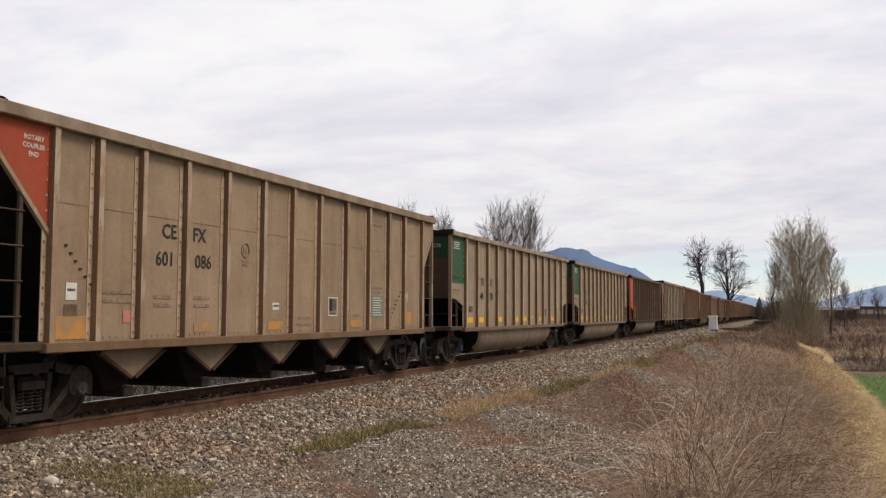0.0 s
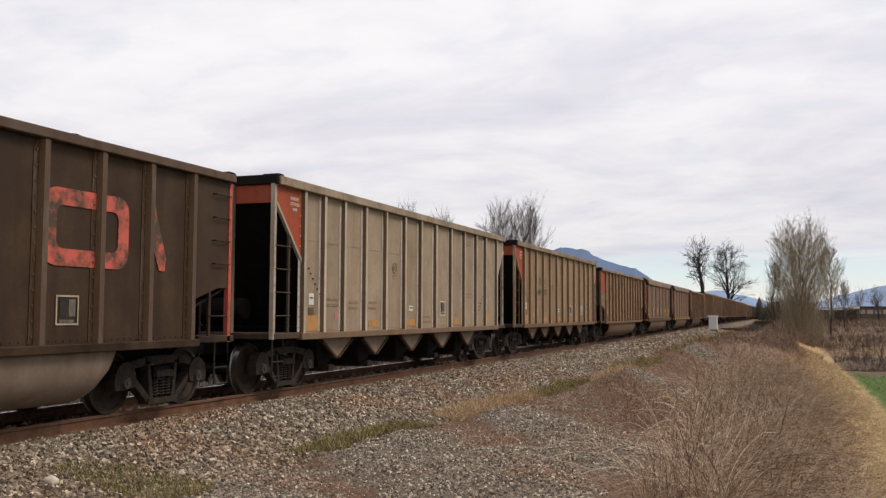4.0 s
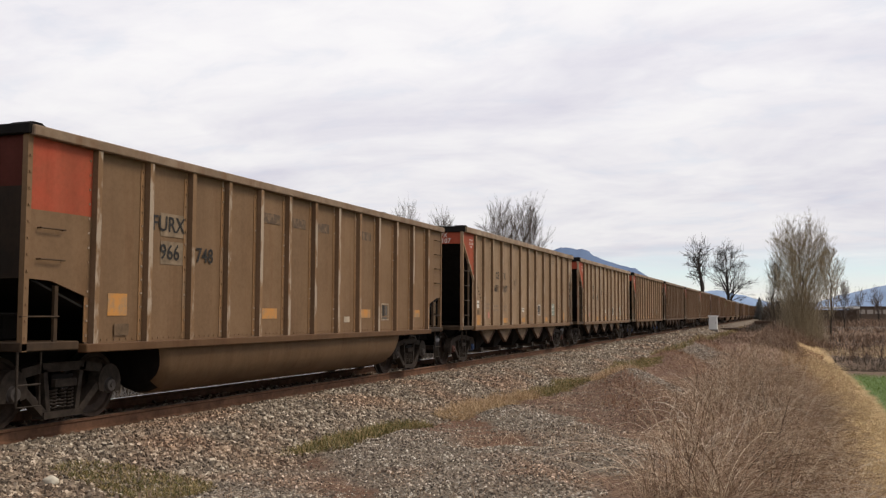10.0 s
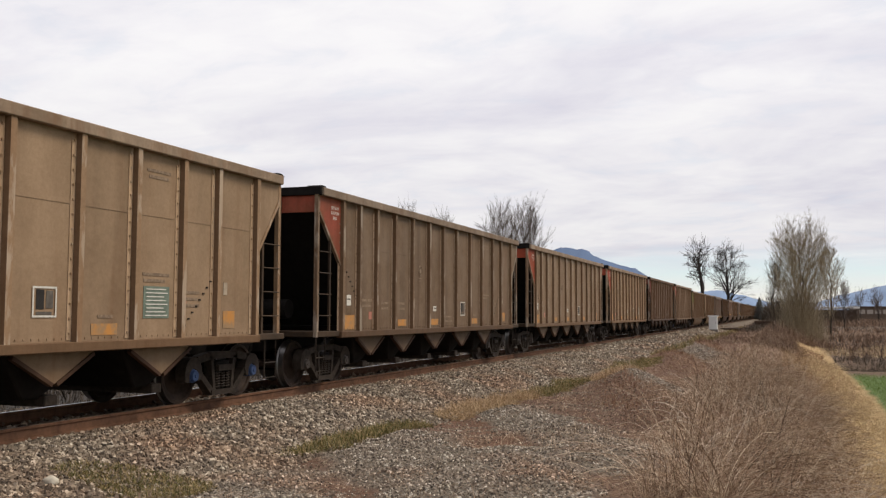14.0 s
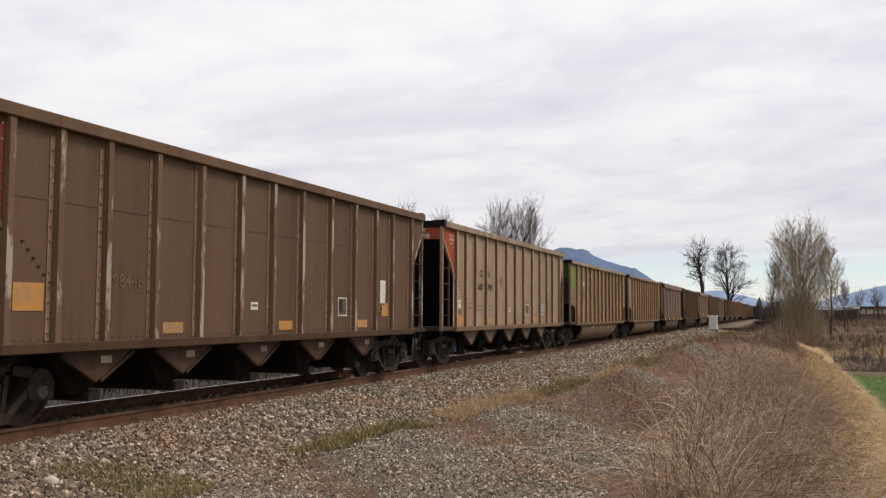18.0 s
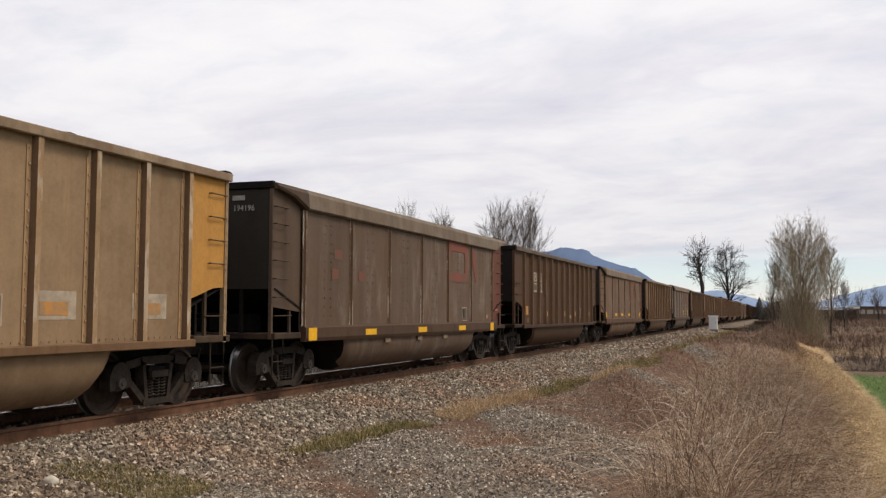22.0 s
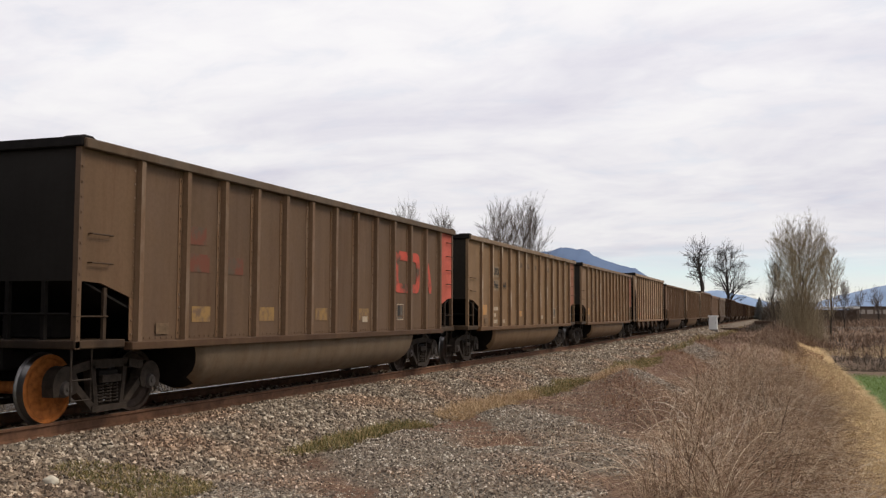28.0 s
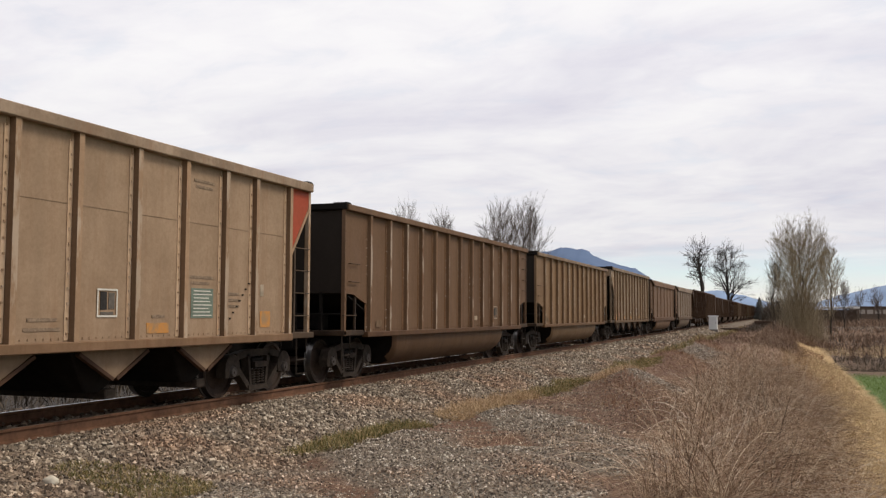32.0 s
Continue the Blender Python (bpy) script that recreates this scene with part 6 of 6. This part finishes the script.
canes("dead_grass", "tan grass thinning into the brambles", TAN_GRASS, 11000, (9, 90, -11.8, -9.9), 0.50, 0.0055, 71, 1.1, None, 1.5, 1.4, 5)
canes("dead_grass", "straw coloured grass along the far side of the ditch", STRAW, 3500, (92, 128, -26.0, -13.6), 0.5, 0.018, 19, 1.0, patchy(28, -0.1, 0.12), 1.3, 1.0, 4)
canes("weeds", "brown weeds standing in the straw of the bank", WEED, 3500, (42, 95, -13.2, -10.6), 0.5, 0.009, 72, 1.1, None, 1.2, 1.0, 5)
canes("field_grass", "bright green young field grass", FIELD, 9000, (22, 69, -22, -14.3), 0.20, 0.010, 20, 0.7, None, 0.8, 1.0, 4)
for i, (cx, cy, rx, ry, n, ln) in enumerate(((8.95, -3.35, 0.6, 1.0, 9000, 0.10), (13.4, -3.7, 1.6, 0.36, 5500, 0.15), (15.6, -3.8, 1.4, 0.36, 3000, 0.17), (20.0, -4.0, 3.6, 0.6, 7500, 0.22), (26.0, -4.2, 3.6, 0.6, 6500, 0.18), (37.5, -4.6, 6.0, 0.8, 8000, 0.20), (31.0, -5.0, 4.0, 0.6, 4200, 0.24))):
    def inside(a, c, cx=cx, cy=cy, rx=rx, ry=ry):
        return ((a - cx) / rx) ** 2 + ((c - cy) / ry) ** 2 < 0.75 + 0.9 * bump2(a, c, 1.3, 31)
    canes("turf_patch", "short green and straw turf along the ballast edge", TURF if i not in (3, 6) else TAN_GRASS, n, (cx - rx, cx + rx, cy - ry, cy + ry), ln, 0.0055, 40 + i, 1.1, inside, 1.2, 1.0, 4)


def tree(name, label, x, y, height, width, seed, stems=1, upright=0.5, limbs=9, twigs=TWIGS, fork=0.18, density=1.0, thin=0.045, fan=0.09, depth=4, girth=1.0):
    rng = random.Random(seed)
    big, small = Shape(), Shape()

    def grow(p, d, ln, r, level):
        n = 5 if level < 2 else 3
        path, radii = [p.copy()], [r]
        q, v = p.copy(), d.copy()
        spots = []
        for i in range(n):
            wob = 0.16 if level else 0.07
            v = (v + Vector((rng.gauss(0, wob), rng.gauss(0, wob), rng.gauss(0, wob * 0.6) + 0.06 * upright))).normalized()
            q = q + v * (ln / n)
            path.append(q.copy()); radii.append(max(thin * 0.35, r * (1 - 0.72 * (i + 1) / n)))
            spots.append((q.copy(), v.copy(), radii[-1]))
        (big if level < 2 else small).tube(path, radii, 6 if level < 2 else 3, False)
        if level >= depth:
            return
        kids = (limbs if level == 0 else 6 if level == 1 else 4)
        kids = max(2, round(kids * (density if level > 1 else 1) * rng.uniform(0.8, 1.2)))
        for j in range(kids):
            f = (fork + (1 - fork) * (j + rng.random()) / kids) if level == 0 else rng.uniform(0.2, 1.0)
            i = min(n - 1, int(f * n))
            a, w, rr = spots[i]
            if i:
                a = spots[i - 1][0].lerp(a, f * n - i if f < 1 else 1)
            az = rng.uniform(0, 6.2832)
            out = Vector((math.cos(az), math.sin(az), 0))
            out = (out - w * out.dot(w)).normalized()
            ang = rng.uniform(0.35, 0.95) * (1.25 - 0.6 * upright)
            dirn = (w * math.cos(ang) + out * math.sin(ang) + Vector((0, 0, 0.12 * upright))).normalized()
            sub = ln * (rng.uniform(0.38, 0.62) * (1.15 - 0.55 * f) if level == 0 else rng.uniform(0.45, 0.80))
            grow(a, dirn, sub, max(thin * 0.5, rr * 0.62), level + 1)

    base = ground_z(x, y) - 0.1
    for s in range(stems):
        az = rng.uniform(0, 6.2832)
        off = Vector((math.cos(az), math.sin(az), 0)) * (0.35 * s)
        lean = Vector((math.cos(az) * fan * min(s, 4), math.sin(az) * fan * min(s, 4), 1)).normalized()
        h = (height - base) * (0.93 if s == 0 else rng.uniform(0.72, 0.92))
        grow(Vector((0, 0, 0)) + off, lean, h, (height * 0.020 + 0.05) * girth, 0)
    # fit the grown shape to the tree's height and the width of its crown
    pts = np.array(small.v)
    top = pts[:, 2].max()
    reach = np.quantile(np.hypot(pts[:, 0], pts[:, 1]), 0.92)
    kz, kr = (height - base) / top, width / 2 / reach
    for shape in (big, small):
        shape.v = [(a * kr, c * kr, d * kz) for a, c, d in shape.v]
    t = tagged(new(name), label, "tree", "bare trees along the line")
    t.location = (x, y, base)
    a = piece("trunk", big.mesh("trunk"), BARK, t)
    me = bpy.data.meshes.new("crown"); me.from_pydata(small.v, [], small.f)
    piece("crown", me, twigs, t)
    return t


tree("bare_tree", "gnarled leafless tree with dark limbs behind the train", 210, 6.3, 19.1, 7.5, 33, 1, 0.4, 9, TWIGS, 0.32, 0.95, 0.090, 0.09, 4, 2.4)
tree("bare_tree", "broad leafless tree with dense fine twigs", 285, 4.9, 23.8, 12.5, 8, 1, 0.3, 13, TWIGS, 0.22, 1.15, 0.105, 0.09, 4, 2.2)
tree("bare_tree", "slim leafless tree with fine twigs", 260, -6.8, 17.4, 6.5, 12, 1, 0.5, 11, TWIGS, 0.2, 1.2, 0.07)
def ascending_tree(name, label, x, y, height, width, seed, limbs=26, subs=9, twigs=6, low=0.08, high=0.5, wide=0.6, foot=0.45, thin=0.02, mat=TWIGS, trunk=0.22, trunks=1, climb=0.42, spread=(0.45, 0.95)):
    """A broom-like crown: limbs climb from the trunk to a rounded envelope and fork into fine shoots."""
    rng = random.Random(seed)
    base = ground_z(x, y) - 0.1
    h = height - base
    big, small = Shape(), Shape()

    def girth(s):
        return foot + (1 - foot) * math.sin(min(1, s / wide) * 1.5708) if s < wide else math.sqrt(max(0.0, 1 - ((s - wide) / (1.02 - wide)) ** 2))

    def shoot(p, d, ln, r, n, up):
        path, q, v = [p.copy()], p.copy(), d.copy()
        for i in range(n):
            v = (v + Vector((rng.gauss(0, 0.055), rng.gauss(0, 0.055), up + rng.gauss(0, 0.04)))).normalized()
            q = q + v * (ln / n)
            path.append(q.copy())
        small.tube(path, [r * (1 - 0.6 * i / n) for i in range(n + 1)], 3, False)
        return path

    for t in range(trunks):
        az0 = rng.uniform(0, 6.28)
        lean = Vector((math.cos(az0), math.sin(az0), 0)) * (0.0 if trunks == 1 else width * 0.13)
        stem = [Vector((rng.gauss(0, 0.012 * h), rng.gauss(0, 0.012 * h), 0)) * min(1, i) + lean * (i / 8) + Vector((0, 0, h * 0.9 * i / 8)) for i in range(9)]
        big.tube(stem, [max(thin, trunk * (1 - 0.93 * i / 8)) for i in range(9)], 7, False)
        for i in range(limbs):
            f0 = low + (high - low) * ((i + rng.random()) / limbs) ** 1.2
            a = stem[min(7, int(f0 / 0.9 * 8))].lerp(stem[min(8, int(f0 / 0.9 * 8) + 1)], f0 / 0.9 * 8 % 1)
            az = i * 2.39996 + rng.uniform(-0.4, 0.4)
            s1 = f0 + (1 - f0) * rng.uniform(0.28, 0.62 + climb * 0.6)
            reach = 0.86 * width / 2 * girth(s1) * rng.uniform(0.72, 1.04)
            zt = h * s1 * 0.95
            out = Vector((math.cos(az), math.sin(az), 0))
            path = []
            bow = rng.uniform(1.0, 1.7)
            for j in range(8):
                g = j / 7
                path.append(a + out * (reach * (1 - (1 - g) ** bow)) + Vector((rng.gauss(0, 0.03), rng.gauss(0, 0.03), (zt - a.z) * g ** 1.12)) * (1 if j else 0))
            r0 = max(thin * 1.3, trunk * 0.24 * (1 - 0.6 * f0))
            (big if r0 > 6 * thin else small).tube(path, [max(thin, r0 * (1 - 0.9 * j / 7)) for j in range(8)], 4, False)
            ln = (path[-1] - path[0]).length
            for m in range(subs):
                g = 0.22 + 0.78 * (m + rng.random()) / subs
                j = min(6, int(g * 7))
                p0 = path[j].lerp(path[j + 1], min(1, g * 7 - j))
                tan = (path[j + 1] - path[j]).normalized()
                az2 = rng.uniform(0, 6.28)
                side = Vector((math.cos(az2), math.sin(az2), 0.1))
                d = (tan + (side - tan * side.dot(tan)).normalized() * rng.uniform(*spread)).normalized()
                sub = shoot(p0, d, ln * rng.uniform(0.14, 0.30) * (1.15 - 0.5 * g) + 0.02 * h, thin, 3, 0.12)
                for w in range(twigs):
                    q = sub[rng.randint(1, 3)]
                    az3 = rng.uniform(0, 6.28)
                    shoot(q, (d + Vector((math.cos(az3), math.sin(az3), 0.25)) * (0.8 * spread[1])).normalized(), 0.035 * h * rng.uniform(0.6, 1.4), thin * 0.75, 2, 0.12)
    t = tagged(new(name), label, "tree", "bare trees along the line")
    t.location = (x, y, base)
    piece("trunk", big.mesh("trunk"), BARK, t)
    me = bpy.data.meshes.new("crown"); me.from_pydata(small.v, [], small.f)
    piece("crown", me, mat, t)


ascending_tree("willow_tree", "tall many-stemmed olive-brown leafless willow", 150, -12.5, 15.9, 10.6, 5, 170, 12, 8, 0.04, 0.74, 0.66, 0.30, 0.0105, TWIGS_OLIVE, 0.24, 1, 0.62, (0.28, 0.75))
ascending_tree("willow_tree", "tall leafless poplar beside the willow", 190, -18.1, 14.9, 5.2, 6, 30, 10, 6, 0.12, 0.85, 0.5, 0.5, 0.026, TWIGS_OLIVE, 0.24)
tree("bare_tree", "small leafless tree in the field", 280, -25.4, 12.2, 4.5, 7, 2, 0.6, 9, TWIGS_PALE, 0.1, 0.9, 0.06)
tree("bare_tree", "faint leafless tree far off", 420, -39.0, 13.3, 5.5, 9, 2, 0.6, 7, TWIGS_PALE, 0.1, 0.8, 0.08)
tree("bare_tree", "faint leafless tree far off", 380, -42.4, 13.3, 5.5, 10, 2, 0.6, 7, TWIGS_PALE, 0.1, 0.8, 0.08)
UPRIGHT = dict(mat=TWIGS_PALE, climb=0.62, spread=(0.30, 0.75))
ascending_tree("poplar_tree", "leafless poplar with fine upright branches behind the train", 75, 11.7, 11.15, 4.0, 15, 56, 10, 4, 0.18, 0.80, 0.60, 0.5, 0.0115, trunk=0.15, **UPRIGHT)
ascending_tree("poplar_tree", "leafless poplar with fine upright branches behind the train", 78, 10.5, 11.3, 4.9, 26, 64, 10, 4, 0.15, 0.78, 0.52, 0.5, 0.0120, trunk=0.16, **UPRIGHT)
ascending_tree("poplar_tree", "slim leafless tree standing behind the train", 95, 28.0, 13.7, 4.4, 17, 50, 10, 4, 0.2, 0.82, 0.60, 0.4, 0.013, trunk=0.16, **UPRIGHT)
ascending_tree("poplar_tree", "slim leafless tree standing behind the train", 110, 29.3, 14.3, 4.0, 18, 50, 10, 4, 0.2, 0.82, 0.60, 0.4, 0.014, trunk=0.16, **UPRIGHT)


def conifer(x, y, height):
    rng = random.Random(4)
    s = Shape()
    for i in range(700):
        f = rng.random() ** 0.8
        z = height * (0.06 + 0.94 * f)
        r = (height * 0.27 * (1 - f) ** 0.7 + 0.1) * rng.uniform(0.35, 1.35)
        az = rng.uniform(0, 6.2832)
        o = Vector((math.cos(az), math.sin(az), 0))
        s.tube([o * (0.1 * r) + Vector((0, 0, z)), o * (0.6 * r) + Vector((0, 0, z - 0.04 * height)), o * r + Vector((0, 0, z - 0.06 * height))], [0.13, 0.10, 0.03], 3, False)
    base = ground_z(x, y)
    t = tagged(new("conifer_tree"), "dark green conifer among the bare trees", "tree")
    t.location = (x, y, base)
    piece("trunk", Shape().tube([(0, 0, -0.2), (0, 0, height * 0.95)], [height * 0.025, 0.03], 8).mesh("trunk"), BARK, t)
    # needles lightened to grey: distance haze is in the colour
    piece("crown", s.mesh("crown"), simple("hazed_conifer_green", (0.15, 0.155, 0.15), 0.9, 0, 0.5, 2), t)


conifer(300, -3.2, 7.0)


# ---------------------------------------------------------------- distance
def ridge(name, label, dist, profile, color, seed):
    """A far range: crest heights along y, with slopes falling to both sides."""
    m, nt, b = material("hazy_slope")
    tc = nt.nodes.new("ShaderNodeTexCoord")
    n = node(nt, "ShaderNodeTexNoise", Scale=0.006, Detail=6.0, Roughness=0.6); nt.links.new(tc.outputs["Object"], n.inputs[0])
    # the blue haze of distance is put into the slope's base colour
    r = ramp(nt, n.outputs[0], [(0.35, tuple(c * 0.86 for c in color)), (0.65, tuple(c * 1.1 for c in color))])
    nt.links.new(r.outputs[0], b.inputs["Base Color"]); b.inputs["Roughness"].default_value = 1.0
    ys = np.linspace(profile[0][0], profile[-1][0], 180)
    py, pz = [p[0] for p in profile], [p[1] for p in profile]
    order = np.argsort(py)
    hs = np.interp(ys, np.array(py)[order], np.array(pz)[order])
    hs = hs + np.array([0.03 * h * noise.noise(Vector((y * 0.02, seed, 0))) + 0.02 * h * noise.noise(Vector((y * 0.06, seed, 2))) for y, h in zip(ys, hs)])
    verts, cols = [], 9
    for yy, h in zip(ys, hs):
        for j in range(cols):
            f = j / (cols - 1)
            k = 1 - abs(2 * f - 1)
            zz = (h + 2) * k + 0.05 * h * noise.noise(Vector((yy * 0.01, f * 4, seed))) * (1 if j != cols // 2 else 0.15) - 3
            verts.append((dist - 350 + 700 * f, yy, zz))
    faces = [(i * cols + j, (i + 1) * cols + j, (i + 1) * cols + j + 1, i * cols + j + 1) for i in range(len(ys) - 1) for j in range(cols - 1)]
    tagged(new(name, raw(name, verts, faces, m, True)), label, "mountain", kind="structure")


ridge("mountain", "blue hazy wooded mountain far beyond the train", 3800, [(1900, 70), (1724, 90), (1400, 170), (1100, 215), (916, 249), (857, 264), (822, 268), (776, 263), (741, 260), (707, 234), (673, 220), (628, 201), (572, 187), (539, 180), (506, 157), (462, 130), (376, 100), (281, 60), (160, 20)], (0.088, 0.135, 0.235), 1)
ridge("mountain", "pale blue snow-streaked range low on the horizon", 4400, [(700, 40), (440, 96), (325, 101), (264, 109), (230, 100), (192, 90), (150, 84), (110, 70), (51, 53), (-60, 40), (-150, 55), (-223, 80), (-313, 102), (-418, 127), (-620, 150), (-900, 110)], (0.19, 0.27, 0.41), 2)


# ---------------------------------------------------------------- trackside things
def cabinet():
    white = simple("white_enamel", (0.72, 0.73, 0.73), 0.5, 0, 0.06, 3)
    grey = simple("concrete_foot", (0.22, 0.20, 0.18), 0.9, 0, 0.3, 6)
    c = tagged(new("signal_cabinet"), "white metal signal cabinet on a concrete foot beside the track", "cabinet")
    x, y = 105.0, -2.95
    c.location = (x, y, ground_z(x, y) - 0.02)
    piece("foot", Shape().box(-0.5, 0.5, -0.5, 0.5, 0, 0.28).mesh("foot", 0.02), grey, c)
    piece("body", Shape().box(-0.42, 0.42, -0.42, 0.42, 0.28, 1.60).mesh("body", 0.02), white, c)
    piece("roof", Shape().prism([(-0.50, 1.60), (0.50, 1.60), (0.46, 1.70), (-0.46, 1.74)], -0.5, 0.5).mesh("roof", 0.015), white, c)
    d = piece("door", Shape().box(-0.435, -0.422, -0.36, 0.36, 0.36, 1.54).mesh("door", 0.004), white, c)
    piece("handle", Shape().box(-0.46, -0.437, -0.32, -0.28, 0.9, 1.05).mesh("handle"), STEEL_DARK, d)


cabinet()


def tie_stack(x, y, rows, layers, turn, seed):
    rng = random.Random(seed)
    s = tagged(new("tie_stack"), "stack of old dark wooden railway ties on the bank", "lumber", "stacked ties")
    s.location, s.rotation_euler = (x, y, ground_z(x, y) - 0.03), (0, 0, radians(turn))
    me = cached("old_tie", lambda: Shape().box(-1.3, 1.3, -0.115, 0.115, 0, 0.19).mesh("tie", 0.015))
    mat = simple("weathered_tie", (0.075, 0.048, 0.034), 0.9, 0, 0.5, 5)
    for l in range(layers):
        for r in range(rows):
            ob = piece("tie", me, mat, s, (rng.uniform(-0.12, 0.12), (r - rows / 2) * 0.26, l * 0.195))
            ob.rotation_euler = (0, 0, rng.uniform(-0.05, 0.05))


tie_stack(160, -7.0, 6, 5, 80, 1)
tie_stack(118, -4.2, 5, 2, 55, 2)
tie_stack(122, -5.0, 4, 2, 95, 3)


def rock(x, y, r, seed):
    rng = random.Random(seed)
    bm = bmesh.new()
    bmesh.ops.create_icosphere(bm, subdivisions=3, radius=r)
    for v in bm.verts:
        v.co *= 1 + 0.22 * noise.noise(v.co * (1.3 / r) + Vector((seed, 0, 0)))
        v.co.z *= 0.75
    me = bpy.data.meshes.new("rock"); bm.to_mesh(me); bm.free(); me.shade_smooth()
    me.materials.append(simple("pale_rock", (0.50, 0.46, 0.38), 0.9, 0, 0.15, 10))
    ob = new("rock", me); ob.location = (x, y, ground_z(x, y) + r * 0.3)
    tagged(ob, "pale rounded rock at the ballast edge", "rock")


rock(8.25, -2.68, 0.080, 3)


def shed():
    wall = simple("grey_siding", (0.12, 0.09, 0.07), 0.85, 0, 0.15, 1)
    roof = simple("white_roof_sheet", (0.70, 0.69, 0.67), 0.5, 0, 0.06, 1)
    b = tagged(new("farm_shed"), "open-sided farm shed with a white metal roof on posts", "building")
    x, y = 375, -28.9
    b.location = (x, y, ground_z(x, y))
    piece("back_wall", Shape().box(3.8, 4.0, -6.2, 6.2, 0, 5.6).mesh("wall"), wall, b)
    piece("roof", Shape().prism([(-5, 6.1), (5, 5.9), (5, 6.5), (0, 6.75), (-5, 6.65)], -6.6, 6.6).mesh("roof"), roof, b)
    post = Shape().box(-0.22, 0.22, -0.22, 0.22, 0, 6.0).mesh("post", 0.02)
    for yy in (-6.2, -2.0, 2.2, 6.2):
        piece("post", post, wall, b, (-4.2, yy, 0))
    s = tagged(new("storage_building"), "low brown storage building with pale bay doors", "building")
    x, y = 505, -49.0
    s.location = (x, y, ground_z(x, y))
    piece("wall", Shape().box(-4, 4, -9, 9, 0, 7.4).mesh("wall"), wall, s)
    piece("roof", Shape().box(-4.6, 4.6, -9.5, 9.5, 7.4, 7.9).mesh("roof", 0.05), simple("brown_roof", (0.10, 0.075, 0.06), 0.85, 0, 0.15, 1), s)
    pale = simple("pale_bay_door", (0.36, 0.32, 0.28), 0.7, 0, 0.15, 1)
    for i in range(5):
        piece("bay_door", Shape().box(-4.2, -4.02, -1.35, 1.35, 4.3, 6.3).mesh("bay_door"), pale, s, (0, -7.0 + 3.5 * i, 0))


shed()


def house():
    """Seen only in glimpses between the cars."""
    wall = simple("cream_siding", (0.50, 0.48, 0.44), 0.8, 0, 0.1, 2)
    b = tagged(new("house"), "cream sided single-storey house behind the train", "house")
    x, y = 46, 34
    b.location, b.rotation_euler = (x, y, ground_z(x, y)), (0, 0, radians(40))
    piece("wall", Shape().box(-4, 4, -7, 7, 0, 2.9).mesh("wall"), wall, b)
    piece("roof", Shape().add([(-4.6, -7.5, 2.8), (-4.6, 7.5, 2.8), (4.6, 7.5, 2.8), (4.6, -7.5, 2.8), (0, -7.5, 4.3), (0, 7.5, 4.3)], [(0, 1, 5, 4), (2, 3, 4, 5), (0, 4, 3), (1, 2, 5), (0, 3, 2, 1)]).mesh("roof"), simple("grey_shingle", (0.12, 0.11, 0.10), 0.9, 0, 0.2, 2), b)
    pane = simple("window_glass", (0.05, 0.06, 0.07), 0.15, 0, 0.1, 1)
    white = simple("white_trim", (0.7, 0.7, 0.68), 0.6, 0, 0.05, 2)
    for yy in (-5, -1.8, 1.4, 4.6):
        w = piece("window", Shape().box(-4.06, -4.0, -0.75, 0.75, 0.95, 2.2).mesh("window_frame"), white, b, (0, yy, 0))
        piece("pane", Shape().box(-4.09, -4.065, -0.66, 0.66, 1.03, 2.12).mesh("pane"), pane, w)


house()


# ---------------------------------------------------------------- the train's run
SPEED = 14.37
SLIP = [(0, 0.50), (3, 0.12), (6, -0.14), (10, -0.22), (15, -0.20), (20, -0.25), (25, -0.08), (28, 0.07), (30, 0.40), (32, 0.73)]


def travel(t):
    """Metres by which the train has come nearer at t seconds."""
    for (t0, r0), (t1, r1) in zip(SLIP, SLIP[1:]):
        if t <= t1:
            return SPEED * t - (r0 + (r1 - r0) * (t - t0) / (t1 - t0))
    return SPEED * t - SLIP[-1][1]


SLACK = {0: 0.22, 1: 0.10, 2: 0.05, 6: -0.20, 7: -0.10, 8: -0.13, 9: -0.40, 18: -0.10, 19: -0.12, 21: -0.18, 24: -0.12, 26: -0.12}      # couplings that stand a little long or short


def car_place(k, t):
    return 7.02 + PITCH * k + HALF - travel(t) + SLACK.get(k, 0.0)


def motions():
    for k, car in CARS.items():
        rows = []
        for i in range(33):
            x, y, z, turn = on_track(car_place(k, i))
            rows.append((i, pose(x, y, z, 0, 0, turn)))
        walk(car, rows)
    for ws, k in SPINNING:
        dx = ws.location.x
        times = [i / 30 for i in range(961) if -26 < car_place(k, i / 30) < 95]
        rows = [(t, pose(dx, 0, 0.457, 0, -math.degrees(travel(t) / 0.457) % 360, 0)) for t in times]
        if times[0] > 0:
            rows.insert(0, (0.0, rows[0][1]))
        if times[-1] < 32:
            rows.append((32.0, rows[-1][1]))
        walk(ws, rows)


motions()
